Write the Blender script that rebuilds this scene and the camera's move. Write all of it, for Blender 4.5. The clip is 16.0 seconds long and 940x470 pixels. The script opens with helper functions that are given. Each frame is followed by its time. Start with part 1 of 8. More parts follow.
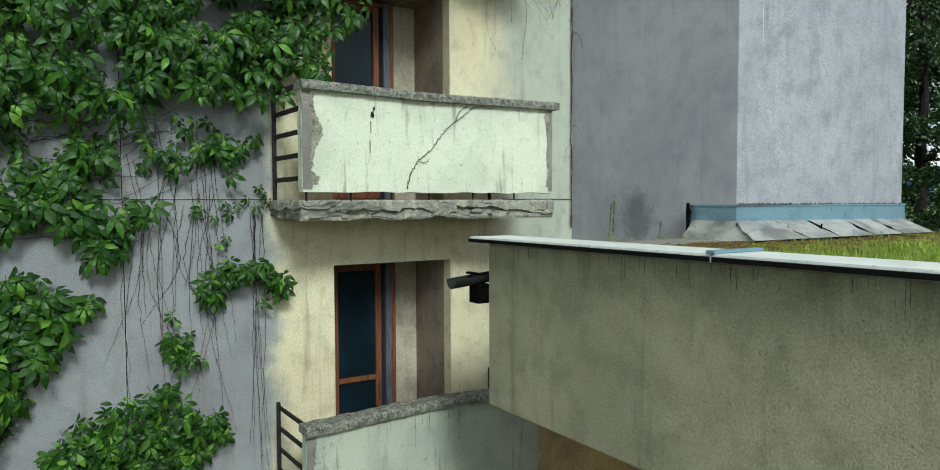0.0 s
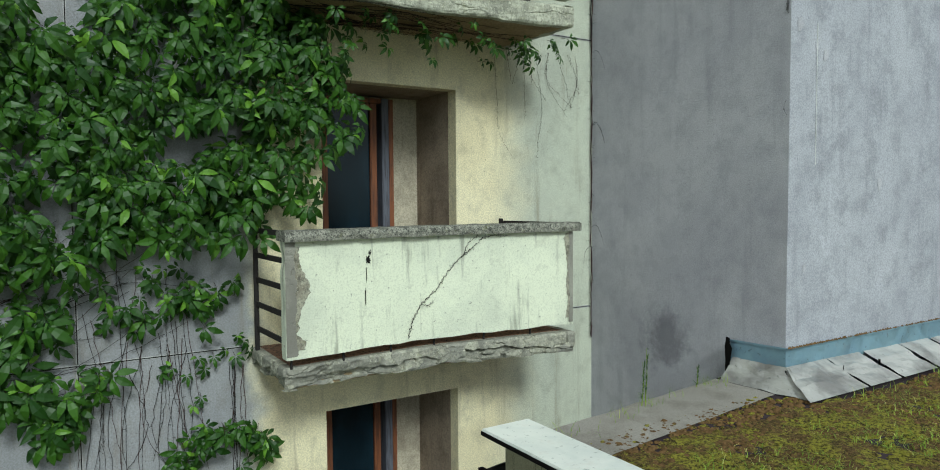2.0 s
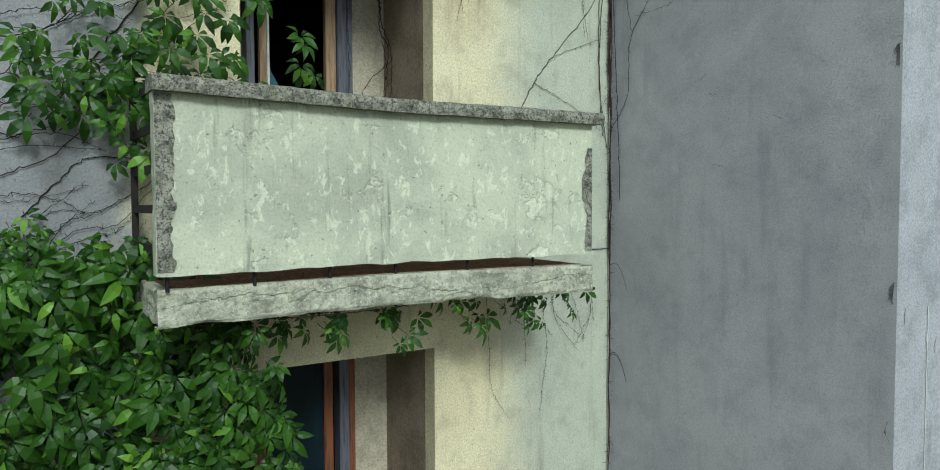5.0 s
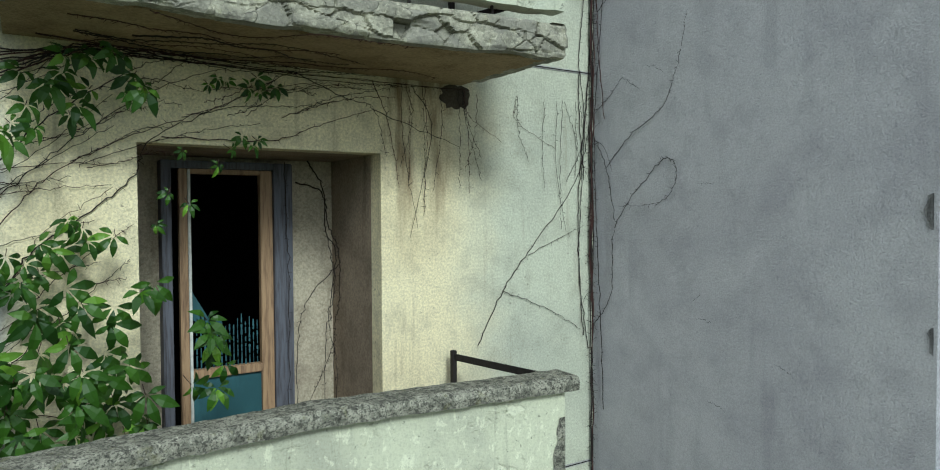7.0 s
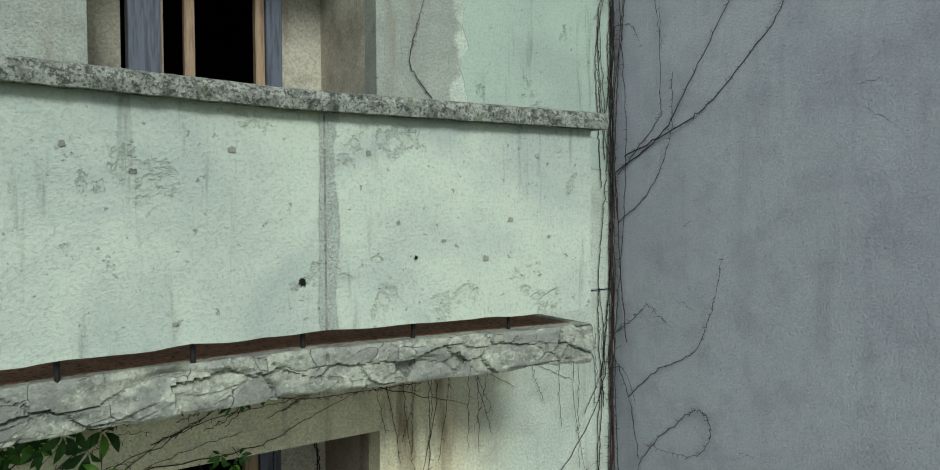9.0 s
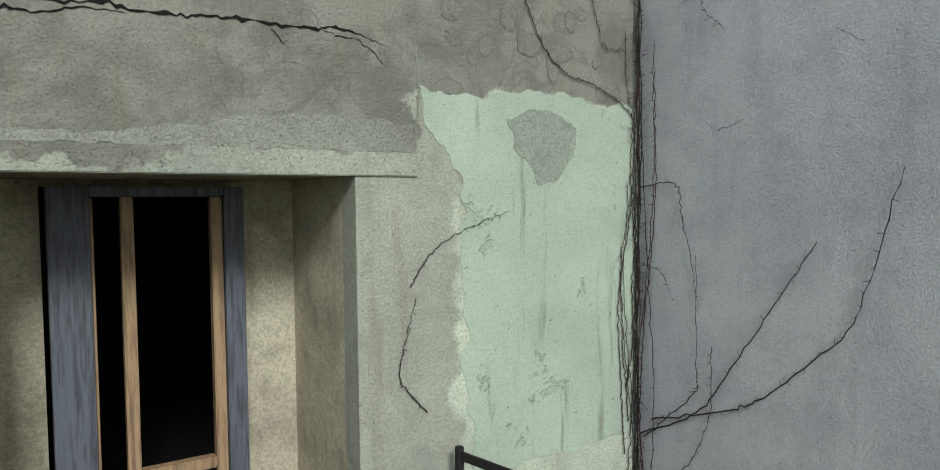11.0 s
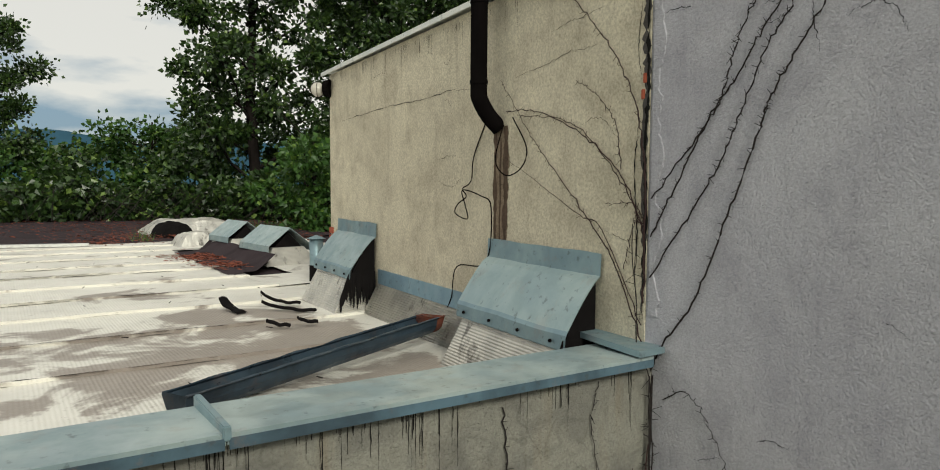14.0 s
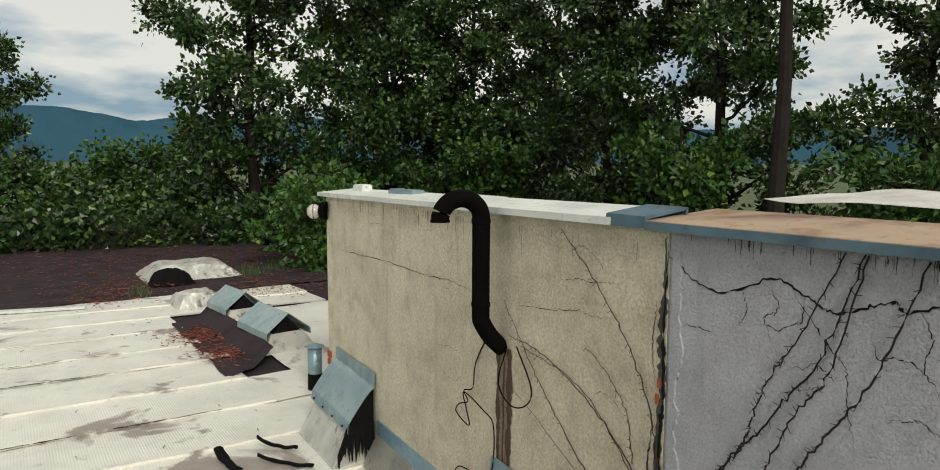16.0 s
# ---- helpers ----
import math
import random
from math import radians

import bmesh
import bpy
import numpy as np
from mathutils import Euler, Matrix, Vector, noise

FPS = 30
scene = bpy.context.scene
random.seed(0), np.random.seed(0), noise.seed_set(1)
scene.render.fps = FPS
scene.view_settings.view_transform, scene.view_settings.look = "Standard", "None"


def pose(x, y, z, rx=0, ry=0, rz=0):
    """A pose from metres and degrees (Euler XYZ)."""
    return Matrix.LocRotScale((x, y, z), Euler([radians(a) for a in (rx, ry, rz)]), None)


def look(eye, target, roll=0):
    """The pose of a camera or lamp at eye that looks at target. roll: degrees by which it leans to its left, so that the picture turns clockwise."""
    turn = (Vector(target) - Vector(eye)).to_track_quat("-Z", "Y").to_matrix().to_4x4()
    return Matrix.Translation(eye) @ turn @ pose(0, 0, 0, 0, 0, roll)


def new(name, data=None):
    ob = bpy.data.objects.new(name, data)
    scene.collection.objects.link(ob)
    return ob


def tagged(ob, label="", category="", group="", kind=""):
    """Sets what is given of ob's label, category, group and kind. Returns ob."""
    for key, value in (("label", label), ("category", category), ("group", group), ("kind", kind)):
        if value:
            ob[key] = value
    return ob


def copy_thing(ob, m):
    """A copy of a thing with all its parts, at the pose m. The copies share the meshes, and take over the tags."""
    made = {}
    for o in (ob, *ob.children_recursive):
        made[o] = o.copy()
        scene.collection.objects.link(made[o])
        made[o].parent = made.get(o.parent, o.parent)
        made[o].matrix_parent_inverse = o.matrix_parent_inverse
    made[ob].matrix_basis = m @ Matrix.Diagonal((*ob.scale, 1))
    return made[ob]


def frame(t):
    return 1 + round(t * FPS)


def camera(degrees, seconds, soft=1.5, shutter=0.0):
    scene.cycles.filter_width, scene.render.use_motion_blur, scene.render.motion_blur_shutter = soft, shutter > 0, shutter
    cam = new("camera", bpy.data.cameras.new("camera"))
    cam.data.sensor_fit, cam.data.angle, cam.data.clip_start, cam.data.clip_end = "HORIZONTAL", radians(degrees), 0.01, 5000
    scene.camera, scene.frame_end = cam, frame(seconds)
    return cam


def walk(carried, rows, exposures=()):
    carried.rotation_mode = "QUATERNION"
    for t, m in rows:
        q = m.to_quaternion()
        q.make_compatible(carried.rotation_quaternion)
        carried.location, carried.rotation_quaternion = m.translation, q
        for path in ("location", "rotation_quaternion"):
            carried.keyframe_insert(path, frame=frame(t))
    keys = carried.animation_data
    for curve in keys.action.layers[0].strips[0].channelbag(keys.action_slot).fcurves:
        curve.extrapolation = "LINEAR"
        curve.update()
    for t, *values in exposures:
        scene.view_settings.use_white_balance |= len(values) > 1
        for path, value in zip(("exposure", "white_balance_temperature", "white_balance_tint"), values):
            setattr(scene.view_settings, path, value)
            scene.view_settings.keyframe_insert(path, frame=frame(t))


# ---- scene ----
cam = camera(68.7, 16.0, soft=1.0)
PATH = [
    (0, (0.082, -0.252, 6.292), (1.159, 1.431, 6.2), -0.2),
    (0.5, (0.188, -0.087, 6.588), (1.26, 1.599, 6.489), -0.3),
    (1, (0.268, 0.109, 6.869), (1.343, 1.792, 6.769), -0.2),
    (1.5, (0.368, 0.305, 7.174), (1.438, 1.991, 7.072), -0.4),
    (2, (0.5, 0.49, 7.493), (1.567, 2.178, 7.387), -0.4),
    (2.5, (0.647, 0.743, 7.815), (1.723, 2.426, 7.708), -0.3),
    (3, (0.836, 0.969, 8.171), (1.905, 2.656, 8.057), -0.4),
    (3.5, (1.019, 1.198, 8.536), (2.085, 2.886, 8.41), -0.4),
    (6, (1.739, 2.118, 10.183), (2.825, 3.797, 10.122), -0.1),
    (6.5, (1.906, 2.221, 10.565), (2.992, 3.9, 10.505), -0.2),
    (7, (2.068, 2.298, 10.94), (3.153, 3.977, 10.879), -0.3),
    (7.5, (2.175, 2.37, 11.316), (3.265, 4.045, 11.251), -0.4),
    (8, (2.233, 2.467, 11.688), (3.326, 4.141, 11.623), -0.5),
    (8.5, (2.261, 2.613, 12.051), (3.358, 4.284, 11.991), -0.5),
    (9, (2.29, 2.754, 12.422), (3.381, 4.429, 12.365), -0.3),
    (11.5, (2.744, 3.489, 14.381), (3.853, 5.149, 14.258), -0.5),
    (12, (2.826, 3.595, 14.751), (3.938, 5.252, 14.609), -0.4),
    (12.5, (2.922, 3.681, 15.122), (4.027, 5.341, 14.969), -0.4),
    (13, (2.995, 3.78, 15.471), (4.114, 5.431, 15.318), -0.3),
    (13.5, (3.073, 3.868, 15.805), (4.196, 5.516, 15.656), -0.0),
    (14, (3.147, 3.967, 16.128), (4.271, 5.615, 15.981), 0.3),
    (14.5, (3.212, 4.032, 16.463), (4.332, 5.681, 16.311), 0.2),
    (15, (3.256, 4.095, 16.812), (4.374, 5.744, 16.645), 0.2),
    (15.5, (3.296, 4.165, 17.161), (4.414, 5.813, 16.973), 0.2),
    (16, (3.331, 4.24, 17.508), (4.446, 5.886, 17.292), 0.2),
]
EXPOSURES = [
    (0.0, 0.12, 5550, -2), (2.5, 0.02, 5550, -2), (3.5, 0.04, 5550, -2), (6.0, 0.04, 5500, -2), (8.0, 0.20, 5450, -2), (9.0, 0.0, 5400, -2),
    (11.5, 0.21, 5850, 2), (12.5, 0.08, 6000, 4), (13.5, -0.09, 6350, 5), (14.5, -0.20, 6400, 5), (16.0, -0.19, 6350, 5),
]
walk(cam, [(t, look(eye, target, roll)) for t, eye, target, roll in PATH], EXPOSURES)

# ---------------- world, sun, exposure ----------------
world = bpy.data.worlds.new("overcast_sky")
scene.world = world
world.use_nodes = True
wt = world.node_tree
wt.nodes.clear()
w_out = wt.nodes.new("ShaderNodeOutputWorld")
w_bg = wt.nodes.new("ShaderNodeBackground")
w_sky = wt.nodes.new("ShaderNodeTexSky")
w_sky.sky_type = "NISHITA"
w_sky.sun_disc = False
w_sky.sun_elevation = radians(34)
w_sky.sun_rotation = radians(193)
w_co = wt.nodes.new("ShaderNodeTexCoord")
w_map = wt.nodes.new("ShaderNodeMapping")
w_map.inputs["Scale"].default_value = (1.0, 1.0, 3.2)
w_map.inputs["Location"].default_value = (0.35, 0.1, 0.25)
w_n = wt.nodes.new("ShaderNodeTexNoise")
w_n.inputs["Scale"].default_value = 2.6
w_n.inputs["Detail"].default_value = 7
w_n.inputs["Roughness"].default_value = 0.5
w_r = wt.nodes.new("ShaderNodeValToRGB")
w_r.color_ramp.elements[0].position, w_r.color_ramp.elements[0].color = 0.43, (2.9, 4.1, 5.3, 1)
w_r.color_ramp.elements[1].position, w_r.color_ramp.elements[1].color = 0.53, (10.6, 9.9, 9.0, 1)
w_mix = wt.nodes.new("ShaderNodeMixRGB")
w_mix.inputs[0].default_value = 0.85
wt.links.new(w_co.outputs["Generated"], w_map.inputs[0])
wt.links.new(w_map.outputs[0], w_n.inputs["Vector"])
w_xyz = wt.nodes.new("ShaderNodeSeparateXYZ")
w_up = wt.nodes.new("ShaderNodeMath")
w_up.operation = "MULTIPLY_ADD"
w_up.inputs[1].default_value = 0.28
wt.links.new(w_co.outputs["Generated"], w_xyz.inputs[0])
wt.links.new(w_xyz.outputs[2], w_up.inputs[0])
wt.links.new(w_n.outputs["Fac"], w_up.inputs[2])
wt.links.new(w_up.outputs[0], w_r.inputs[0])
wt.links.new(w_sky.outputs[0], w_mix.inputs[1])
wt.links.new(w_r.outputs[0], w_mix.inputs[2])
wt.links.new(w_mix.outputs[0], w_bg.inputs[0])
w_bg.inputs[1].default_value = 0.092
wt.links.new(w_bg.outputs[0], w_out.inputs[0])

sun_data = bpy.data.lights.new("sun", "SUN")
sun_data.energy, sun_data.angle, sun_data.color = 2.5, radians(14), (1.0, 0.95, 0.84)
sun = new("sun", sun_data)
sun.matrix_world = look((-1.8, -16, 23), (3, 5, 8))


# ---------------- materials ----------------
class Nodes:
    """A small builder of node materials."""

    def __init__(self, name, rough=0.9, metal=0.0, spec=0.3):
        self.mat = bpy.data.materials.new(name)
        self.mat.use_nodes = True
        self.tree = self.mat.node_tree
        self.bsdf = self.tree.nodes["Principled BSDF"]
        self.bsdf.inputs["Roughness"].default_value = rough
        self.bsdf.inputs["Metallic"].default_value = metal
        self.bsdf.inputs["Specular IOR Level"].default_value = spec
        self.co = self.tree.nodes.new("ShaderNodeTexCoord").outputs["Object"]

    def node(self, kind):
        return self.tree.nodes.new(kind)

    def link(self, a, b):
        self.tree.links.new(a, b)

    def noise(self, scale, detail=4, rough=0.55, stretch=(1, 1, 1), shift=(0, 0, 0), warp=0.0):
        m = self.node("ShaderNodeMapping")
        m.inputs["Scale"].default_value = stretch
        m.inputs["Location"].default_value = shift
        self.link(self.co, m.inputs[0])
        n = self.node("ShaderNodeTexNoise")
        n.inputs["Scale"].default_value, n.inputs["Detail"].default_value = scale, detail
        n.inputs["Roughness"].default_value, n.inputs["Distortion"].default_value = rough, warp
        self.link(m.outputs[0], n.inputs["Vector"])
        return n.outputs["Fac"]

    def voronoi(self, scale, stretch=(1, 1, 1), feature="F1"):
        m = self.node("ShaderNodeMapping")
        m.inputs["Scale"].default_value = stretch
        self.link(self.co, m.inputs[0])
        n = self.node("ShaderNodeTexVoronoi")
        n.feature = feature
        n.inputs["Scale"].default_value = scale
        self.link(m.outputs[0], n.inputs["Vector"])
        return n.outputs["Distance"]

    def axis(self, n):
        s = self.node("ShaderNodeSeparateXYZ")
        self.link(self.co, s.inputs[0])
        return s.outputs[n]

    def step(self, value, low, high, a=0.0, b=1.0):
        m = self.node("ShaderNodeMapRange")
        m.interpolation_type = "SMOOTHSTEP"
        m.inputs[1].default_value, m.inputs[2].default_value = low, high
        m.inputs[3].default_value, m.inputs[4].default_value = a, b
        self.link(value, m.inputs[0])
        return m.outputs[0]

    def math(self, op, a, b):
        m = self.node("ShaderNodeMath")
        m.operation = op
        for n, v in enumerate((a, b)):
            if isinstance(v, (int, float)):
                m.inputs[n].default_value = v
            else:
                self.link(v, m.inputs[n])
        return m.outputs[0]

    def mix(self, fac, a, b, mode="MIX"):
        m = self.node("ShaderNodeMixRGB")
        m.blend_type = mode
        for n, v in enumerate((fac, a, b)):
            if isinstance(v, (int, float)):
                m.inputs[n].default_value = v
            elif isinstance(v, tuple):
                m.inputs[n].default_value = (*v, 1)
            else:
                self.link(v, m.inputs[n])
        return m.outputs[0]

    def random(self):
        return self.node("ShaderNodeObjectInfo").outputs["Random"]

    def island(self):
        return self.node("ShaderNodeNewGeometry").outputs["Random Per Island"]

    def done(self, colour, bump=None, strength=0.4, depth=0.01, rough=None):
        if isinstance(colour, tuple):
            self.bsdf.inputs["Base Color"].default_value = (*colour, 1)
        else:
            self.link(colour, self.bsdf.inputs["Base Color"])
        if rough is not None:
            self.link(rough, self.bsdf.inputs["Roughness"])
        if bump is not None:
            b = self.node("ShaderNodeBump")
            b.inputs["Strength"].default_value, b.inputs["Distance"].default_value = strength, depth
            self.link(bump, b.inputs["Height"])
            self.link(b.outputs[0], self.bsdf.inputs["Normal"])
        return self.mat


def plaster(name, base, second, stain, streak=0.5, rough_grain=70, depth=0.006, patch=0.45, speck=0.36, damp=None):
    m = Nodes(name, 0.93, spec=0.15)
    broad = m.step(m.noise(0.9, 5, 0.6, warp=0.6), 0.35, 0.68)
    col = m.mix(broad, base, second)
    mottle = m.step(m.noise(4.5, 6, 0.65), 0.42, 0.7)
    col = m.mix(m.math("MULTIPLY", mottle, patch), col, stain)
    drips = m.step(m.noise(5.0, 5, 0.6, (1.6, 1.6, 0.16)), 0.52, 0.78)
    col = m.mix(m.math("MULTIPLY", drips, streak), col, stain)
    if damp:                    # a blotch of mildew, (y, z, radius)
        dy, dz = m.math("SUBTRACT", m.axis(1), damp[0]), m.math("SUBTRACT", m.axis(2), damp[1])
        far = m.math("ADD", m.math("MULTIPLY", dy, dy), m.math("MULTIPLY", dz, dz))
        far = m.math("ADD", m.math("POWER", far, 0.5), m.math("MULTIPLY", m.math("SUBTRACT", m.noise(5, 6, 0.7), 0.5), 2.2 * damp[2]))
        col = m.mix(m.math("MULTIPLY", m.step(far, 0.2 * damp[2], 1.1 * damp[2], 1.0, 0.0), 0.6), col, tuple(c * 0.4 for c in stain))
    fleck = m.step(m.noise(38, 2, 0.5), 0.66, 0.74)
    col = m.mix(m.math("MULTIPLY", fleck, 0.35), col, stain)
    grain = m.noise(rough_grain, 4, 0.7)
    col = m.mix(m.math("MULTIPLY", m.step(grain, 0.35, 0.65), speck), col, tuple(c * 0.45 for c in stain))
    pits = m.step(m.noise(rough_grain * 1.7, 2, 0.5), 0.60, 0.68)
    col = m.mix(m.math("MULTIPLY", pits, 0.20), col, tuple(c * 0.35 for c in stain))
    relief = m.math("ADD", m.math("MULTIPLY", grain, 0.55), m.math("MULTIPLY", m.noise(11, 5, 0.6), 0.55))
    relief = m.math("SUBTRACT", relief, m.math("MULTIPLY", pits, 0.2))
    return m.done(col, relief, 1.0, depth * 1.6)


def facade_material():
    """Cream paint round the balcony doors, bluish grey render outside it, bare patched render at the top."""
    m = Nodes("facade_render", 0.92, spec=0.15)
    x, z = m.axis(0), m.axis(2)
    wobble = m.math("MULTIPLY", m.math("SUBTRACT", m.noise(3.0, 5, 0.6), 0.5), 0.5)
    xe = m.math("ADD", x, wobble)
    ze = m.math("ADD", z, m.math("MULTIPLY", wobble, 1.2))
    cream = m.math("MULTIPLY", m.step(xe, 1.85, 2.1), m.step(xe, 4.12, 4.85, 1.0, 0.0))
    cream = m.math("MULTIPLY", cream, m.step(ze, 11.75, 11.95, 1.0, 0.0))
    broad = m.step(m.noise(1.0, 5, 0.6, warp=0.5), 0.34, 0.68)
    mint = m.mix(broad, (0.63, 0.66, 0.54), (0.50, 0.525, 0.445))
    # lilac grey of the left wall, lowered further to stand in for lens falloff
    lilac = m.mix(broad, (0.365, 0.37, 0.39), (0.285, 0.29, 0.31))
    grey = m.mix(m.step(xe, 1.7, 2.3), lilac, mint)
    warm = m.mix(broad, (0.92, 0.84, 0.57), (0.80, 0.71, 0.46))
    col = m.mix(cream, grey, warm)
    # bare brown render over the top floor, with a pale painted patch low at the corner
    bare = m.mix(m.step(m.noise(3.2, 6, 0.65, warp=0.5), 0.4, 0.62), (0.28, 0.275, 0.235), (0.185, 0.18, 0.16))
    vein = m.step(m.math("ABSOLUTE", m.math("SUBTRACT", m.noise(4.2, 2, 0.5, warp=0.8, shift=(1, 0, 4)), 0.5), 0.0), 0.004, 0.03, 1.0, 0.0)
    vein = m.math("MULTIPLY", vein, m.step(m.noise(1.3, 2, 0.5, shift=(0.3, 0, 0)), 0.42, 0.55))
    bare = m.mix(m.math("MULTIPLY", vein, 0.38), bare, (0.11, 0.105, 0.09))
    top = m.step(ze, 14.44, 14.50)
    left = m.math("MULTIPLY", m.step(xe, 4.08, 4.13, 1.0, 0.0), m.step(ze, 14.16, 14.22))
    side = m.math("MULTIPLY", m.step(xe, 4.30, 4.36, 1.0, 0.0), m.math("MULTIPLY", m.step(ze, 12.2, 12.3), 0.55))
    col = m.mix(m.math("MAXIMUM", m.math("MAXIMUM", top, left), side), col, bare)
    rust = m.math("MULTIPLY", m.math("MULTIPLY", m.step(xe, 3.85, 3.95), m.step(xe, 4.25, 4.40, 1.0, 0.0)), m.math("MULTIPLY", m.step(ze, 10.5, 11.45), m.step(ze, 11.9, 12.0, 1.0, 0.0)))
    rust = m.math("MULTIPLY", rust, m.step(m.noise(4.0, 5, 0.6, (2.0, 2.0, 0.3)), 0.35, 0.65))
    col = m.mix(m.math("MULTIPLY", rust, 0.85), col, (0.17, 0.085, 0.03))
    mottle = m.step(m.noise(5.5, 6, 0.65), 0.45, 0.72)
    col = m.mix(m.math("MULTIPLY", mottle, 0.30), col, (0.21, 0.19, 0.15))
    drips = m.step(m.noise(5.5, 5, 0.62, (1.8, 1.8, 0.13)), 0.54, 0.78)
    col = m.mix(m.math("MULTIPLY", drips, 0.5), col, (0.22, 0.17, 0.11))
    fleck = m.step(m.noise(34, 2, 0.5), 0.68, 0.75)
    col = m.mix(m.math("MULTIPLY", fleck, 0.5), col, (0.10, 0.10, 0.09))
    grain = m.noise(75, 4, 0.7)
    col = m.mix(m.math("MULTIPLY", m.step(grain, 0.35, 0.65), 0.32), col, (0.12, 0.11, 0.09))
    relief = m.math("ADD", m.math("MULTIPLY", grain, 0.6), m.math("MULTIPLY", m.noise(12, 5, 0.6), 0.6))
    pits = m.step(m.noise(120, 2, 0.5), 0.60, 0.68)
    col = m.mix(m.math("MULTIPLY", pits, 0.22), col, (0.09, 0.085, 0.075))
    relief = m.math("SUBTRACT", relief, m.math("MULTIPLY", pits, 0.2))
    return m.done(col, relief, 1.0, 0.011)


def panel_material(name, base, second, worn, less=0.0, peel=0.32):
    m = Nodes(name, 0.92, spec=0.15)
    broad = m.step(m.noise(1.7, 6, 0.6, warp=0.5, shift=(3, 1, 2)), 0.36, 0.66)
    col = m.mix(broad, base, second)
    flake = m.step(m.noise(3.4, 8, 0.72, warp=0.3), 0.57 + less, 0.62 + less)
    col = m.mix(m.math("MULTIPLY", flake, peel), col, worn)
    if peel > 0.5:
        chips = m.step(m.noise(16, 6, 0.75, (1, 1, 0.6), (1, 4, 2), 0.5), 0.56, 0.585)
        col = m.mix(m.math("MULTIPLY", chips, 0.55), col, worn)
    drips = m.step(m.noise(6.5, 5, 0.6, (2.2, 2.2, 0.2)), 0.57, 0.74)
    col = m.mix(m.math("MULTIPLY", drips, 0.65), col, (0.15, 0.15, 0.12))
    scab = m.step(m.noise(7.5, 7, 0.7, (1, 1, 0.8), (5, 2, 7), 0.4), 0.60, 0.625)
    col = m.mix(m.math("MULTIPLY", scab, 0.35), col, tuple(0.5 * (a + b) for a, b in zip(second, worn)))
    fleck = m.step(m.noise(30, 3, 0.6), 0.66, 0.72)
    col = m.mix(m.math("MULTIPLY", fleck, 0.6), col, (0.10, 0.10, 0.09))
    grain = m.noise(80, 3, 0.7)
    col = m.mix(m.math("MULTIPLY", m.step(grain, 0.45, 0.68), 0.22), col, (0.12, 0.12, 0.10))
    relief = m.math("ADD", m.math("MULTIPLY", grain, 0.6), m.math("ADD", m.math("MULTIPLY", m.noise(20, 5, 0.6), 0.45), m.math("MULTIPLY", flake, -0.6)))
    return m.done(col, relief, 1.0, 0.006)


def concrete_material(name, base, dark, moss=0.0, lichen=0.0, speck=0.8, fine=1.0, cracks=0.0):
    m = Nodes(name, 0.95, spec=0.1)
    col = m.mix(m.step(m.noise(7 * fine, 6, 0.65), 0.36, 0.66), base, dark)
    col = m.mix(m.math("MULTIPLY", m.step(m.noise(13 * fine, 6, 0.75, shift=(2, 0, 1)), 0.50, 0.60), lichen), col, (0.035, 0.035, 0.032))
    col = m.mix(m.math("MULTIPLY", m.step(m.noise(42 * fine, 4, 0.7), 0.50, 0.60), speck), col, (0.04, 0.04, 0.036))
    col = m.mix(m.math("MULTIPLY", m.step(m.noise(17, 4, 0.6), 0.58, 0.68), moss), col, (0.17, 0.17, 0.07))
    col = m.mix(m.math("MULTIPLY", m.step(m.noise(60, 2, 0.5), 0.6, 0.7), 0.4), col, tuple(min(1, c * 1.6) for c in base))
    relief = m.math("ADD", m.noise(55, 5, 0.7), m.noise(14, 4, 0.6))
    if cracks:
        # plates parted by thin open cracks, each plate weathered a little differently
        n = m.node("ShaderNodeTexNoise")
        n.inputs["Scale"].default_value, n.inputs["Detail"].default_value = 5.0, 6
        m.link(m.co, n.inputs["Vector"])
        bend = m.node("ShaderNodeMixRGB")
        bend.blend_type = "ADD"
        bend.inputs[0].default_value = 0.09
        m.link(m.co, bend.inputs[1])
        m.link(n.outputs["Color"], bend.inputs[2])
        plates = []
        for feature in ("DISTANCE_TO_EDGE", "F1"):
            v = m.node("ShaderNodeTexVoronoi")
            v.feature = feature
            v.inputs["Scale"].default_value = 7.0
            m.link(bend.outputs[0], v.inputs["Vector"])
            plates.append(v)
        tone = m.node("ShaderNodeSeparateColor")
        m.link(plates[1].outputs["Color"], tone.inputs[0])
        col = m.mix(m.math("MULTIPLY", m.step(tone.outputs[0], 0.45, 0.95), 0.55), col, (0.21, 0.205, 0.185))
        line = m.step(plates[0].outputs["Distance"], 0.001, 0.008, 1.0, 0.0)
        line = m.math("MULTIPLY", line, m.step(m.noise(4.0, 3), 0.50, 0.60))
        col = m.mix(m.math("MULTIPLY", line, cracks), col, (0.02, 0.019, 0.017))
        relief = m.math("SUBTRACT", relief, m.math("MULTIPLY", line, 2.0))
        relief = m.math("ADD", relief, m.math("MULTIPLY", tone.outputs[1], 0.5))
    return m.done(col, relief, 0.9, 0.008)


